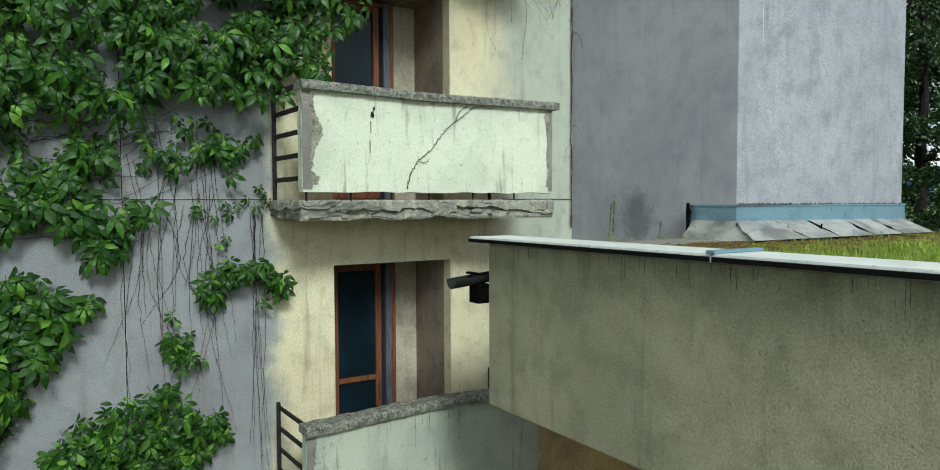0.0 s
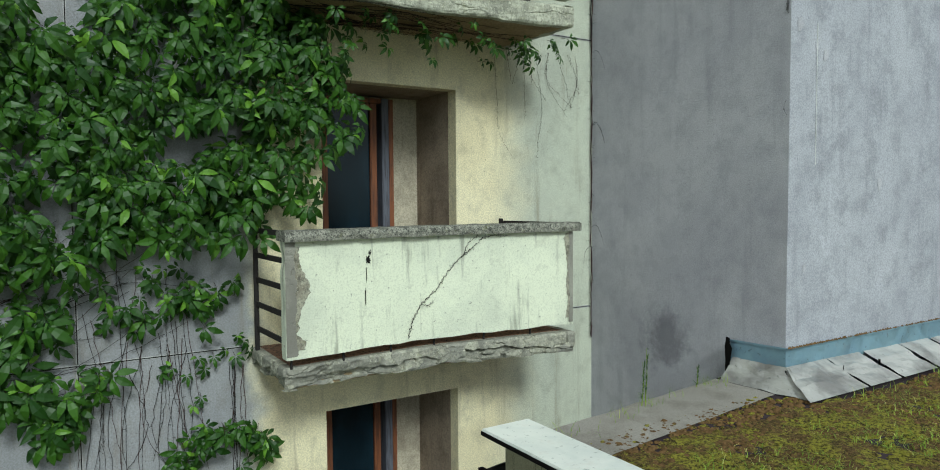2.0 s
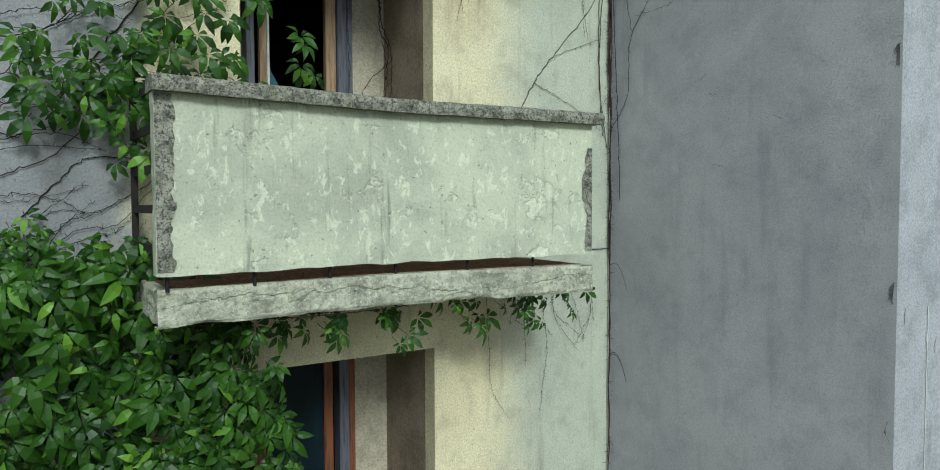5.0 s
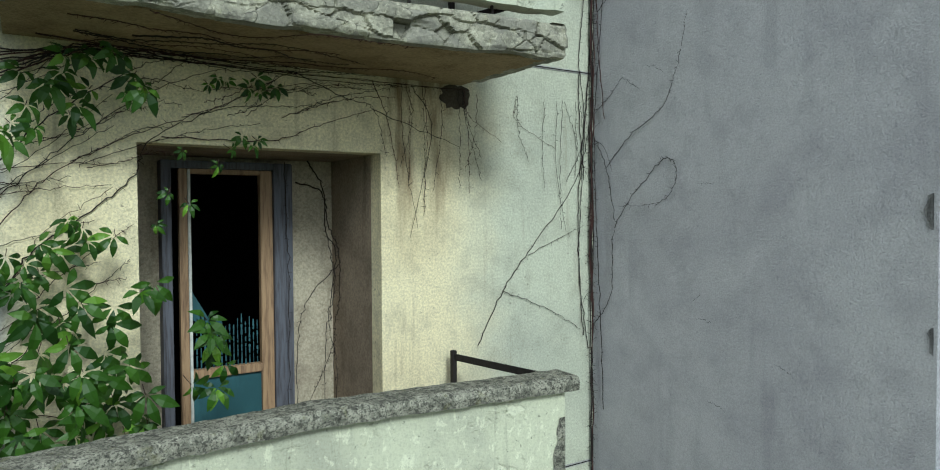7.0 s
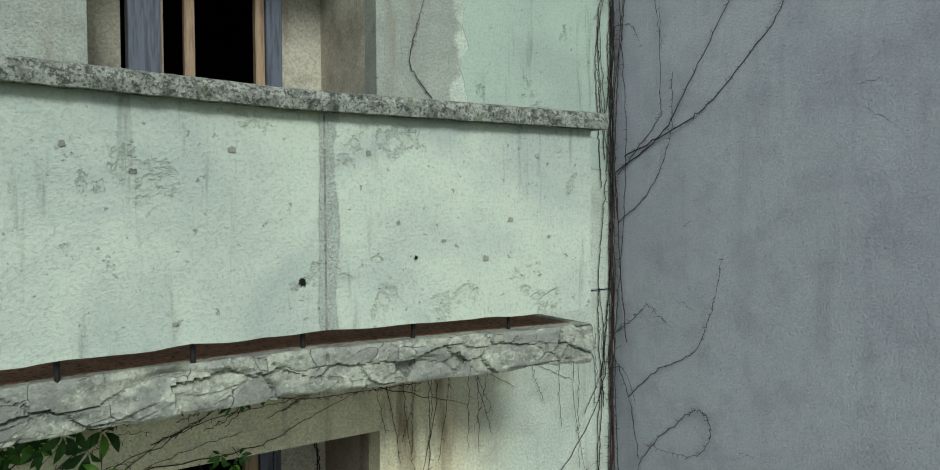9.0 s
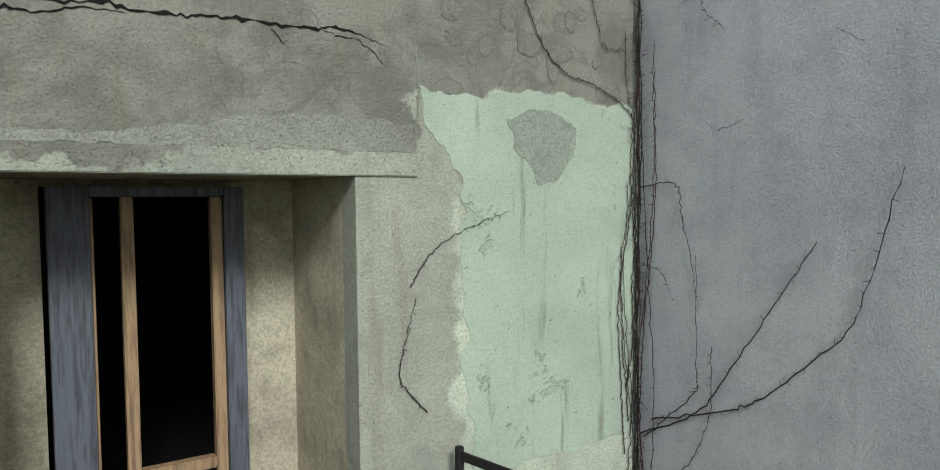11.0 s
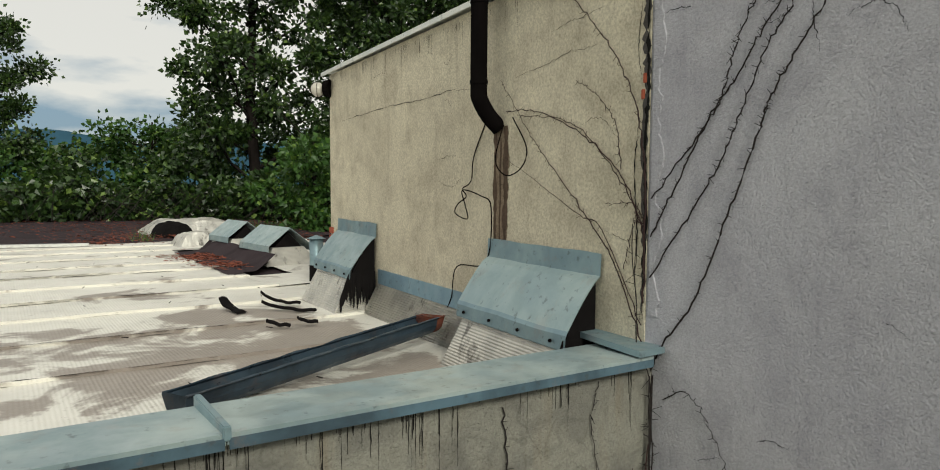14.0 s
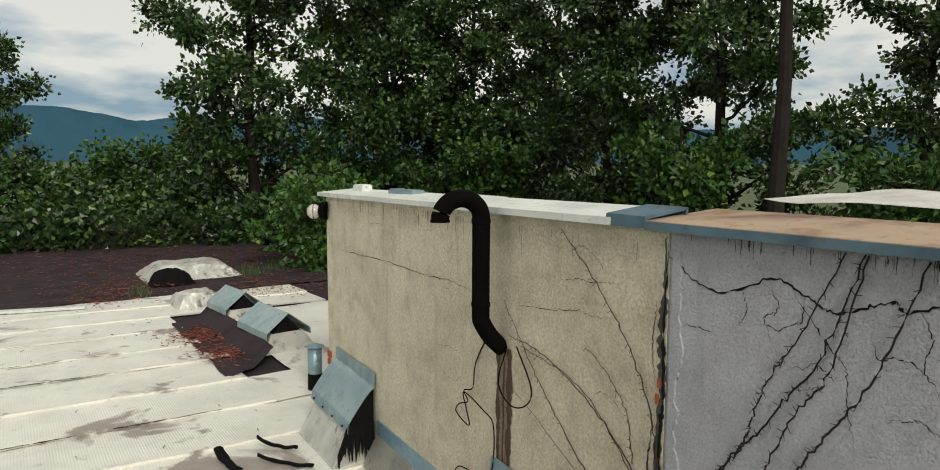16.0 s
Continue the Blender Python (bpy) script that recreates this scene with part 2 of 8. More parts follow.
def sheet_metal(name, base, second, rust=0.0, rough=0.45, metal=0.55):
    m = Nodes(name, rough, metal, 0.4)
    col = m.mix(m.step(m.noise(2.6, 6, 0.6, warp=0.4), 0.36, 0.66), base, second)
    col = m.mix(m.math("MULTIPLY", m.step(m.noise(6.5, 6, 0.7), 0.55, 0.66), rust), col, (0.30, 0.14, 0.06))
    col = m.mix(m.math("MULTIPLY", m.step(m.noise(23, 4, 0.6), 0.6, 0.7), 0.45), col, (0.06, 0.07, 0.07))
    return m.done(col, m.noise(6, 4, 0.5), 0.25, 0.006, m.step(m.noise(9, 4), 0.3, 0.7, rough - 0.12, rough + 0.2))


def foil_material():
    """Aluminium-faced roofing felt with a fine ribbed embossing, weathered to dull white, stained brown."""
    m = Nodes("foil_roofing", 0.5, 0.25, 0.5)
    col = m.mix(m.step(m.noise(1.6, 6, 0.6), 0.35, 0.7), (0.86, 0.84, 0.77), (0.74, 0.72, 0.66))
    # old ponding stain in front of the hoods
    near = m.math("MULTIPLY", m.step(m.axis(1), 9.0, 10.4, 1.0, 0.0), m.math("MULTIPLY", m.step(m.axis(0), 2.2, 4.0), m.step(m.axis(0), 4.9, 5.5, 1.0, 0.0)))
    patchy = m.step(m.math("ADD", m.noise(1.5, 7, 0.62, warp=0.5, shift=(0.4, 0.2, 0)), m.math("MULTIPLY", near, 0.17)), 0.575, 0.655)
    col = m.mix(m.math("MULTIPLY", patchy, 0.82), col, m.mix(m.noise(9, 5, 0.6), (0.20, 0.155, 0.135), (0.34, 0.29, 0.25)))
    col = m.mix(m.math("MULTIPLY", m.step(m.noise(5, 6, 0.7), 0.60, 0.7), 0.32), col, (0.20, 0.17, 0.14))
    col = m.mix(m.math("MULTIPLY", m.step(m.noise(30, 4, 0.7), 0.66, 0.72), 0.6), col, (0.09, 0.075, 0.06))
    col = m.mix(m.math("MULTIPLY", m.island(), 0.12), col, (0.30, 0.29, 0.27))
    w = m.node("ShaderNodeTexWave")
    w.bands_direction = "X"
    w.inputs["Scale"].default_value, w.inputs["Distortion"].default_value = 14.0, 0.4
    m.link(m.co, w.inputs["Vector"])
    relief = m.math("ADD", m.math("MULTIPLY", w.outputs["Fac"], 0.22), m.math("MULTIPLY", m.noise(5, 5, 0.6), 2.8))
    return m.done(col, relief, 0.5, 0.012)


def leaf_material(name, base, second, light, rough=0.55, gloss=0.22):
    m = Nodes(name, rough, 0.0, gloss)
    col = m.mix(m.step(m.island(), 0.0, 1.0), base, second)
    col = m.mix(m.step(m.island(), 0.86, 0.98), col, light)
    col = m.mix(m.math("MULTIPLY", m.step(m.noise(3.0, 3), 0.4, 0.7), 0.35), col, base)
    m.bsdf.inputs["Subsurface Weight"].default_value = 0.0
    tr = m.node("ShaderNodeBsdfTranslucent")
    m.link(m.mix(0.35, col, light), tr.inputs[0])
    ms = m.node("ShaderNodeMixShader")
    ms.inputs[0].default_value = 0.13
    m.done(col)
    m.link(m.bsdf.outputs[0], ms.inputs[1])
    m.link(tr.outputs[0], ms.inputs[2])
    m.link(ms.outputs[0], m.tree.nodes["Material Output"].inputs["Surface"])
    return m.mat


def plain(name, colour, rough=0.6, metal=0.0, vary=0.35, scale=12, spec=0.4):
    m = Nodes(name, rough, metal, spec)
    col = m.mix(m.math("MULTIPLY", m.step(m.noise(scale, 5, 0.65), 0.4, 0.68), vary), colour, tuple(c * 0.4 for c in colour))
    return m.done(col, m.noise(scale * 4, 4, 0.6), 0.4, 0.004)


def wood_paint(name, colour, bare):
    m = Nodes(name, 0.6, 0, 0.35)
    grain = m.noise(9, 5, 0.6, (6, 6, 0.5))
    col = m.mix(m.step(grain, 0.4, 0.7), colour, bare)
    return m.done(col, grain, 0.5, 0.004)


def glass_material(name, tint, rough=0.12):
    m = Nodes(name, rough, 0.0, 0.22)
    col = m.mix(m.step(m.noise(3, 5, 0.6, (1, 1, 0.5)), 0.4, 0.7), tint, tuple(c * 1.9 for c in tint))
    return m.done(col, m.noise(30, 3), 0.05, 0.002)


M_FACADE = facade_material()
M_TOWER = plaster("grey_render", (0.535, 0.53, 0.565), (0.44, 0.435, 0.475), (0.25, 0.24, 0.28), 0.34, 95, 0.009, 0.3, 0.24, (5.0, 6.16, 0.34))
M_TOWER_FRONT = plaster("pale_render", (0.50, 0.505, 0.55), (0.41, 0.415, 0.46), (0.22, 0.225, 0.25), 0.55)
M_UPPER = plaster("beige_render", (0.76, 0.70, 0.54), (0.65, 0.595, 0.46), (0.35, 0.30, 0.22), 0.4)
M_WING = plaster("rough_cast_render", (0.50, 0.46, 0.31), (0.38, 0.355, 0.24), (0.12, 0.12, 0.085), 0.5, 85, 0.010, 0.35, 0.3)
M_OCHRE = plaster("ochre_render", (0.42, 0.28, 0.12), (0.30, 0.20, 0.10), (0.12, 0.09, 0.06), 0.5)
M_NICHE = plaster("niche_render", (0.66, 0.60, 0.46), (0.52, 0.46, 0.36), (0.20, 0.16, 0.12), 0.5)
# brown stain, with the shade on niche sides and ceilings added to the tone
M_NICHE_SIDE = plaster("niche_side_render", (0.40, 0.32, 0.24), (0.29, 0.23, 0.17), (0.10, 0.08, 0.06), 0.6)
M_DARK = plain("interior_darkness", (0.008, 0.008, 0.008), 0.95)
M_PANEL = panel_material("pale_green_panel", (0.73, 0.755, 0.59), (0.61, 0.635, 0.51), (0.40, 0.40, 0.32), 0.06)
M_PANEL_GREY = panel_material("worn_grey_panel", (0.56, 0.58, 0.45), (0.40, 0.41, 0.335), (0.76, 0.78, 0.62), 0.0, 0.5001)
M_PANEL_BLUE = panel_material("blue_green_panel", (0.535, 0.56, 0.45), (0.405, 0.43, 0.375), (0.42, 0.42, 0.32), 0.02, 0.25)
M_CAP = concrete_material("lichen_concrete", (0.34, 0.335, 0.28), (0.15, 0.15, 0.125), 0.3, 0.75, 0.8, 2.4)
M_SLAB = concrete_material("crumbling_concrete", (0.43, 0.42, 0.335), (0.25, 0.245, 0.205), 0.25, 0.35, 0.30, 1.2, 0.30)
M_SLAB_FLOOR = concrete_material("red_brown_floor", (0.25, 0.14, 0.09), (0.18, 0.11, 0.075), 0.1)
M_IRON = plain("rusted_iron", (0.025, 0.021, 0.02), 0.8, 0.3, 0.6, 30)
M_ZINC = sheet_metal("blue_zinc", (0.27, 0.37, 0.40), (0.20, 0.29, 0.33), 0.15)
M_ZINC_PALE = sheet_metal("pale_zinc", (0.74, 0.75, 0.70), (0.62, 0.645, 0.61), 0.08, 0.5, 0.1)
M_FLASH = sheet_metal("blue_flashing", (0.25, 0.38, 0.46), (0.20, 0.31, 0.40), 0.1)
M_CAP_RUST = sheet_metal("rusty_cap", (0.42, 0.31, 0.22), (0.20, 0.12, 0.085), 0.9, 0.75, 0.1)
M_FOIL = foil_material()
M_MEMBRANE = sheet_metal("silver_membrane", (0.48, 0.47, 0.445), (0.22, 0.21, 0.20), 0.0, 0.42, 0.4)
# also gives vent voids and a shaded coping edge their black
M_BITUMEN_SHADE = plain("bitumen", (0.009, 0.008, 0.008), 0.9, 0, 0.5, 5, 0.06)
M_BITUMEN_BROWN = plain("brown_bitumen", (0.042, 0.031, 0.035), 0.9, 0, 0.65, 2.2, 0.12)
M_PIPE = plain("black_pipe", (0.005, 0.004, 0.004), 0.9, 0.0, 0.4, 14, 0.03)
M_BROWN_WOOD = wood_paint("brown_wood", (0.20, 0.072, 0.030), (0.075, 0.033, 0.02))
M_TAN_WOOD = wood_paint("tan_wood", (0.36, 0.24, 0.14), (0.17, 0.105, 0.065))
M_BLUE_WOOD = wood_paint("blue_grey_wood", (0.115, 0.12, 0.15), (0.05, 0.047, 0.055))
M_GLASS = glass_material("dark_glass", (0.006, 0.013, 0.019), 0.16)
M_TEAL = glass_material("teal_glass", (0.035, 0.088, 0.105), 0.35)
M_BARK = plain("vine_bark", (0.018, 0.013, 0.012), 0.9, 0, 0.5, 40)
M_BARK_RED = plain("reddish_vine", (0.045, 0.017, 0.015), 0.85, 0, 0.5, 40)
M_TRUNK = plain("tree_bark", (0.026, 0.021, 0.019), 0.95, 0, 0.5, 6, 0.1)
M_IVY = leaf_material("creeper_leaf", (0.012, 0.042, 0.004), (0.050, 0.128, 0.010), (0.14, 0.28, 0.025), 0.45, 0.32)
M_POPLAR = leaf_material("poplar_leaf", (0.015, 0.034, 0.010), (0.050, 0.098, 0.020), (0.15, 0.23, 0.05), 0.36, 0.5)
M_BUSH = leaf_material("bush_leaf", (0.026, 0.068, 0.014), (0.060, 0.130, 0.022), (0.15, 0.24, 0.04), 0.45, 0.35)
M_GRASS = leaf_material("grass_blade", (0.15, 0.26, 0.025), (0.32, 0.42, 0.05), (0.55, 0.53, 0.18))
def moss_material():
    m = Nodes("moss", 0.95, spec=0.1)
    col = m.mix(m.step(m.noise(5, 6, 0.7), 0.44, 0.56), (0.17, 0.105, 0.045), (0.30, 0.28, 0.04))
    col = m.mix(m.step(m.noise(38, 5, 0.7), 0.42, 0.62), col, (0.055, 0.042, 0.018))
    col = m.mix(m.math("MULTIPLY", m.step(m.noise(70, 3, 0.6), 0.58, 0.68), 0.7), col, (0.42, 0.40, 0.08))
    return m.done(col, m.math("ADD", m.noise(60, 5, 0.75), m.noise(20, 4, 0.6)), 1.0, 0.03)


M_MOSS = moss_material()
M_MOSS_BROWN = plain("brown_moss", (0.14, 0.085, 0.036), 0.95, 0, 0.75, 30, 0.1)
M_CRACK = plain("open_crack", (0.016, 0.015, 0.014), 0.95, spec=0.05)
M_LEAF_RED = plain("dry_leaf_litter", (0.20, 0.055, 0.03), 0.9, 0, 0.6, 20)
M_GROUND = plain("field_ground", (0.075, 0.10, 0.04), 0.95, 0, 0.6, 0.05)
# distance haze is put into this blue base colour
M_HILL = plain("haze_tinted_hill", (0.035, 0.085, 0.125), 1.0, 0, 0.35, 0.004, 0.0)
M_BRICK = plain("red_brick", (0.34, 0.085, 0.045), 0.9, 0, 0.4, 30)
M_WHITE = plain("white_paint", (0.62, 0.63, 0.60), 0.6, 0, 0.35, 18)
M_LAMP = plain("lamp_glass", (0.55, 0.52, 0.45), 0.2, 0, 0.2, 10)


# ---------------- mesh helpers ----------------
def part(name, bm, material, parent=None, label="", smooth=False):
    me = bpy.data.meshes.new(name)
    bm.to_mesh(me)
    bm.free()
    return mesh_part(name, me, material, parent, label, smooth)


def mesh_part(name, me, material, parent=None, label="", smooth=False):
    for mat in material if isinstance(material, (list, tuple)) else (material,):
        me.materials.append(mat)
    if smooth:
        me.polygons.foreach_set("use_smooth", [True] * len(me.polygons))
    ob = new(name, me)
    if parent is not None:
        ob.parent = parent
    if label:
        ob["label"] = label
    return ob


def raw(name, verts, faces, material, parent=None, label="", smooth=False):
    me = bpy.data.meshes.new(name)
    me.from_pydata([tuple(v) for v in verts], [], faces)
    me.update()
    return mesh_part(name, me, material, parent, label, smooth)


def empty(name, x, y, z):
    ob = new(name)
    ob.location = (x, y, z)
    ob.empty_display_size = 0.2
    bpy.context.view_layer.update()
    return ob


def hung(child, parent):
    """Makes child a part of parent where it stands."""
    child.parent = parent
    child.matrix_parent_inverse = parent.matrix_world.inverted()
    return child


def box(bm, x0, x1, y0, y1, z0, z1, bevel=0.0):
    vs = [bm.verts.new((x, y, z)) for x in (x0, x1) for y in (y0, y1) for z in (z0, z1)]
    fs = [bm.faces.new([vs[i] for i in f]) for f in ((0, 1, 3, 2), (4, 6, 7, 5), (0, 4, 5, 1), (2, 3, 7, 6), (0, 2, 6, 4), (1, 5, 7, 3))]
    if bevel:
        es = list({e for f in fs for e in f.edges})
        bmesh.ops.bevel(bm, geom=es, offset=bevel, segments=2, affect="EDGES")
    return vs


def prism(bm, plan, z0, z1):
    """An upright prism on a plan of (x, y), anticlockwise."""
    lo = [bm.verts.new((x, y, z0)) for x, y in plan]
    hi = [bm.verts.new((x, y, z1)) for x, y in plan]
    n = len(plan)
    bm.faces.new(lo[::-1])
    bm.faces.new(hi)
    for i in range(n):
        j = (i + 1) % n
        bm.faces.new((lo[i], lo[j], hi[j], hi[i]))


def tube(verts, faces, points, r0, r1=None, sides=5):
    """Adds a tapered tube along points to lists of verts and faces."""
    r1 = r0 if r1 is None else r1
    base, n = len(verts), len(points)
    for i, p in enumerate(points):
        p = Vector(p)
        d = (Vector(points[min(i + 1, n - 1)]) - Vector(points[max(i - 1, 0)]))
        d = d.normalized() if d.length > 1e-9 else Vector((0, 0, 1))
        a = d.orthogonal().normalized()
        if abs(d.z) < 0.95:
            a = d.cross(Vector((0, 0, 1))).normalized()
        b = d.cross(a)
        r = r0 + (r1 - r0) * i / max(1, n - 1)
        for k in range(sides):
            w = 2 * math.pi * k / sides
            verts.append(p + r * (math.cos(w) * a + math.sin(w) * b))
    for i in range(n - 1):
        for k in range(sides):
            a, b = base + i * sides + k, base + i * sides + (k + 1) % sides
            faces.append((a, b, b + sides, a + sides))
    faces.append(tuple(base + k for k in range(sides))[::-1])
    faces.append(tuple(base + (n - 1) * sides + k for k in range(sides)))


def smooth_line(points, steps=8):
    """Catmull-Rom through points."""
    ps = [Vector(p) for p in points]
    ps = [2 * ps[0] - ps[1]] + ps + [2 * ps[-1] - ps[-2]]
    out = []
    for i in range(1, len(ps) - 2):
        a, b, c, d = ps[i - 1:i + 3]
        for k in range(steps):
            t = k / steps
            out.append(0.5 * (2 * b + (c - a) * t + (2 * a - 5 * b + 4 * c - d) * t * t + (3 * b - a - 3 * c + d) * t ** 3))
    return out + [ps[-2]]

M_WORN = panel_material("bared_render", (0.31, 0.30, 0.255), (0.20, 0.19, 0.165), (0.40, 0.39, 0.34))
M_JOINT = plaster("gritty_joint", (0.50, 0.52, 0.45), (0.43, 0.44, 0.38), (0.28, 0.28, 0.24), 0.3, 110, 0.01)
M_ZINC_DARK = sheet_metal("dark_zinc", (0.045, 0.072, 0.10), (0.018, 0.028, 0.04), 0.1, 0.38, 0.4)
M_SOFFIT = plaster("soffit_paint", (0.44, 0.34, 0.20), (0.31, 0.23, 0.13), (0.12, 0.075, 0.04), 0.2, 70, 0.005)
M_JOINT_BEAD = plaster("joint_filler", (0.47, 0.47, 0.46), (0.38, 0.38, 0.38), (0.2, 0.2, 0.2), 0.3)
M_SKIM_EDGE = concrete_material("bared_edge_render", (0.36, 0.345, 0.27), (0.22, 0.20, 0.155), 0.3, 0.45, 0.4, 1.4)
M_EDGE_BLUE = sheet_metal("scraped_blue_edge", (0.10, 0.165, 0.21), (0.04, 0.065, 0.085), 0.2, 0.6, 0.1)
M_SLAB_SMOOTH = concrete_material("weathered_concrete", (0.49, 0.49, 0.39), (0.31, 0.31, 0.25), 0.3, 0.25, 0.35, 1.2)


# ---------------- the large structure ----------------
M_ZINC_COPING = sheet_metal("coping_zinc", (0.44, 0.52, 0.51), (0.27, 0.35, 0.37), 0.12, 0.42, 0.35)
FLOORS = (3.6, 6.4, 9.2, 12.0)
DOOR_L, DOOR_R, DOOR_H = 2.53, 3.835, 2.10
FACE = 6.0
JOINTS = ((-12, 1.90, 6.335, 6.335), (4.50, 5.50, 6.335, 6.335), (4.50, 5.50, 9.14, 9.14), (4.50, 5.50, 11.94, 11.94), (0.718, 0.718, 0.0, 6.323), (0.718, 0.718, 6.347, 14.0))
ROOF = 15.05


def ground():
    bm = bmesh.new()
    rings = (0, 30, 120, 500, 2000, 4900)
    grid = []
    for r in rings[1:]:
        grid.append([bm.verts.new((r * math.cos(a * math.pi / 24), r * math.sin(a * math.pi / 24), -0.0)) for a in range(48)])
    bm.faces.new(grid[0])
    for a, b in zip(grid, grid[1:]):
        for i in range(48):
            bm.faces.new((a[i], b[i], b[(i + 1) % 48], a[(i + 1) % 48]))
    return tagged(part("ground", bm, M_GROUND), "green and brown fields reaching the hazy horizon", "ground", kind="structure")


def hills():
    """Two far ridges, the blue of haze put into their colour."""
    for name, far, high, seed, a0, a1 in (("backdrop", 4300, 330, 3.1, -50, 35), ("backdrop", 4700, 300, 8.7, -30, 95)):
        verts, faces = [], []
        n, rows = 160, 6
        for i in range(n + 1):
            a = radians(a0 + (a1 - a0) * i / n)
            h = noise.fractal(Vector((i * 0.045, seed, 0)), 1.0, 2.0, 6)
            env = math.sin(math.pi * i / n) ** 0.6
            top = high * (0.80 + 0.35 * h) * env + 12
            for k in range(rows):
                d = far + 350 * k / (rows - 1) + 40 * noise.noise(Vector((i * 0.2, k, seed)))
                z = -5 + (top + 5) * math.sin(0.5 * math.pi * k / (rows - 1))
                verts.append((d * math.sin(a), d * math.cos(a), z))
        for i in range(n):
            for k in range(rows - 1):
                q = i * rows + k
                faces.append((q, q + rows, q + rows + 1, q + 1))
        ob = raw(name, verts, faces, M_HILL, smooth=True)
        tagged(ob, "distant mountain ridge with blue haze in its colour", "mountain", kind="structure")


def facade():
    """The balcony front with its four deep door niches."""
    bm = bmesh.new()
    thick = FACE + 0.14
    box(bm, -12, DOOR_L, FACE, thick, 0, 15.362)
    box(bm, DOOR_R, 5.521, FACE, thick, 0, 15.362)
    zs = 0.0
    for f in FLOORS:
        box(bm, DOOR_L, DOOR_R, FACE, thick, zs, f - 0.075)
        zs = f + DOOR_H
    box(bm, DOOR_L, DOOR_R, FACE, thick, zs, 15.362)
    wall = tagged(part("wall_facade", bm, M_FACADE), "weathered cream and grey rendered balcony facade with cracks", "wall", kind="structure")
    # joints between the wall's precast panels: a dark slot with a bead of filler along it
    for n, (x0, x1, z0, z1) in enumerate(JOINTS):
        for nm, mat, wide, out in (("joint_bead", M_JOINT_BEAD, 0.011, 0.005), ("joint_slot", M_CRACK, 0.0035, 0.0062)):
            bm = bmesh.new()
            if x1 - x0 > z1 - z0:
                box(bm, x0, x1, FACE - out, FACE + 0.004, z0 - wide, z0 + wide, 0.0 if nm == "joint_slot" else 0.003)
            else:
                box(bm, x0 - wide, x0 + wide, FACE - out, FACE + 0.004, z0, z1, 0.0 if nm == "joint_slot" else 0.003)
            part(nm, bm, mat, wall)
    # thin render lip over the top door, left proud by an old repair
    bm = bmesh.new()
    box(bm, 1.2, 4.13, FACE - 0.012, FACE + 0.01, 14.10, 14.20, 0.004)
    part("render_lip", bm, M_FACADE, wall)
    for f in FLOORS:
        bm = bmesh.new()
        back = 6.78
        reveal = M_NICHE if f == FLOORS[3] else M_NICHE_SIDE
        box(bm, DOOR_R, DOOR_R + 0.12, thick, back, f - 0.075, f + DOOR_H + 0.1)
        part("niche_side", bm, reveal, wall, "brown stained door niche side, partly darkened for shade")
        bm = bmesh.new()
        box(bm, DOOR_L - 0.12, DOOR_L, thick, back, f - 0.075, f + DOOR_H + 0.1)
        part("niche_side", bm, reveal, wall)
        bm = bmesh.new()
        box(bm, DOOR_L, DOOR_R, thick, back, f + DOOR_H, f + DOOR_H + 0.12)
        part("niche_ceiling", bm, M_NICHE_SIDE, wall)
        bm = bmesh.new()
        box(bm, DOOR_L, DOOR_R, thick, back, f - 0.2, f - 0.078)
        part("niche_floor", bm, M_SLAB_FLOOR, wall)
        bm = bmesh.new()
        box(bm, DOOR_L - 0.12, 2.74, back, back + 0.12, f - 0.2, f + DOOR_H + 0.1)
        box(bm, 3.51, DOOR_R + 0.12, back, back + 0.12, f - 0.2, f + DOOR_H + 0.1)
        box(bm, 2.74, 3.51, back, back + 0.12, f + DOOR_H - 0.03, f + DOOR_H + 0.1)
        part("niche_back", bm, M_NICHE, wall)
        # the room behind, its darkness put into a near-black colour
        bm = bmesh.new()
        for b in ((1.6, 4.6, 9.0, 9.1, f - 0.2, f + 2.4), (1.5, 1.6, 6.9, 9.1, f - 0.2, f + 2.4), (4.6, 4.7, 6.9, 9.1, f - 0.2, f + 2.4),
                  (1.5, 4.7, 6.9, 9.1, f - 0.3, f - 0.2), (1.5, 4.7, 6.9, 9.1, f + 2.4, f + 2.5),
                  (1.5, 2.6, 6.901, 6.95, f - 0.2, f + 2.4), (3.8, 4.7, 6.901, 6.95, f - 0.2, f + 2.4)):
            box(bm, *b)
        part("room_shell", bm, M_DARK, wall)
    return wall


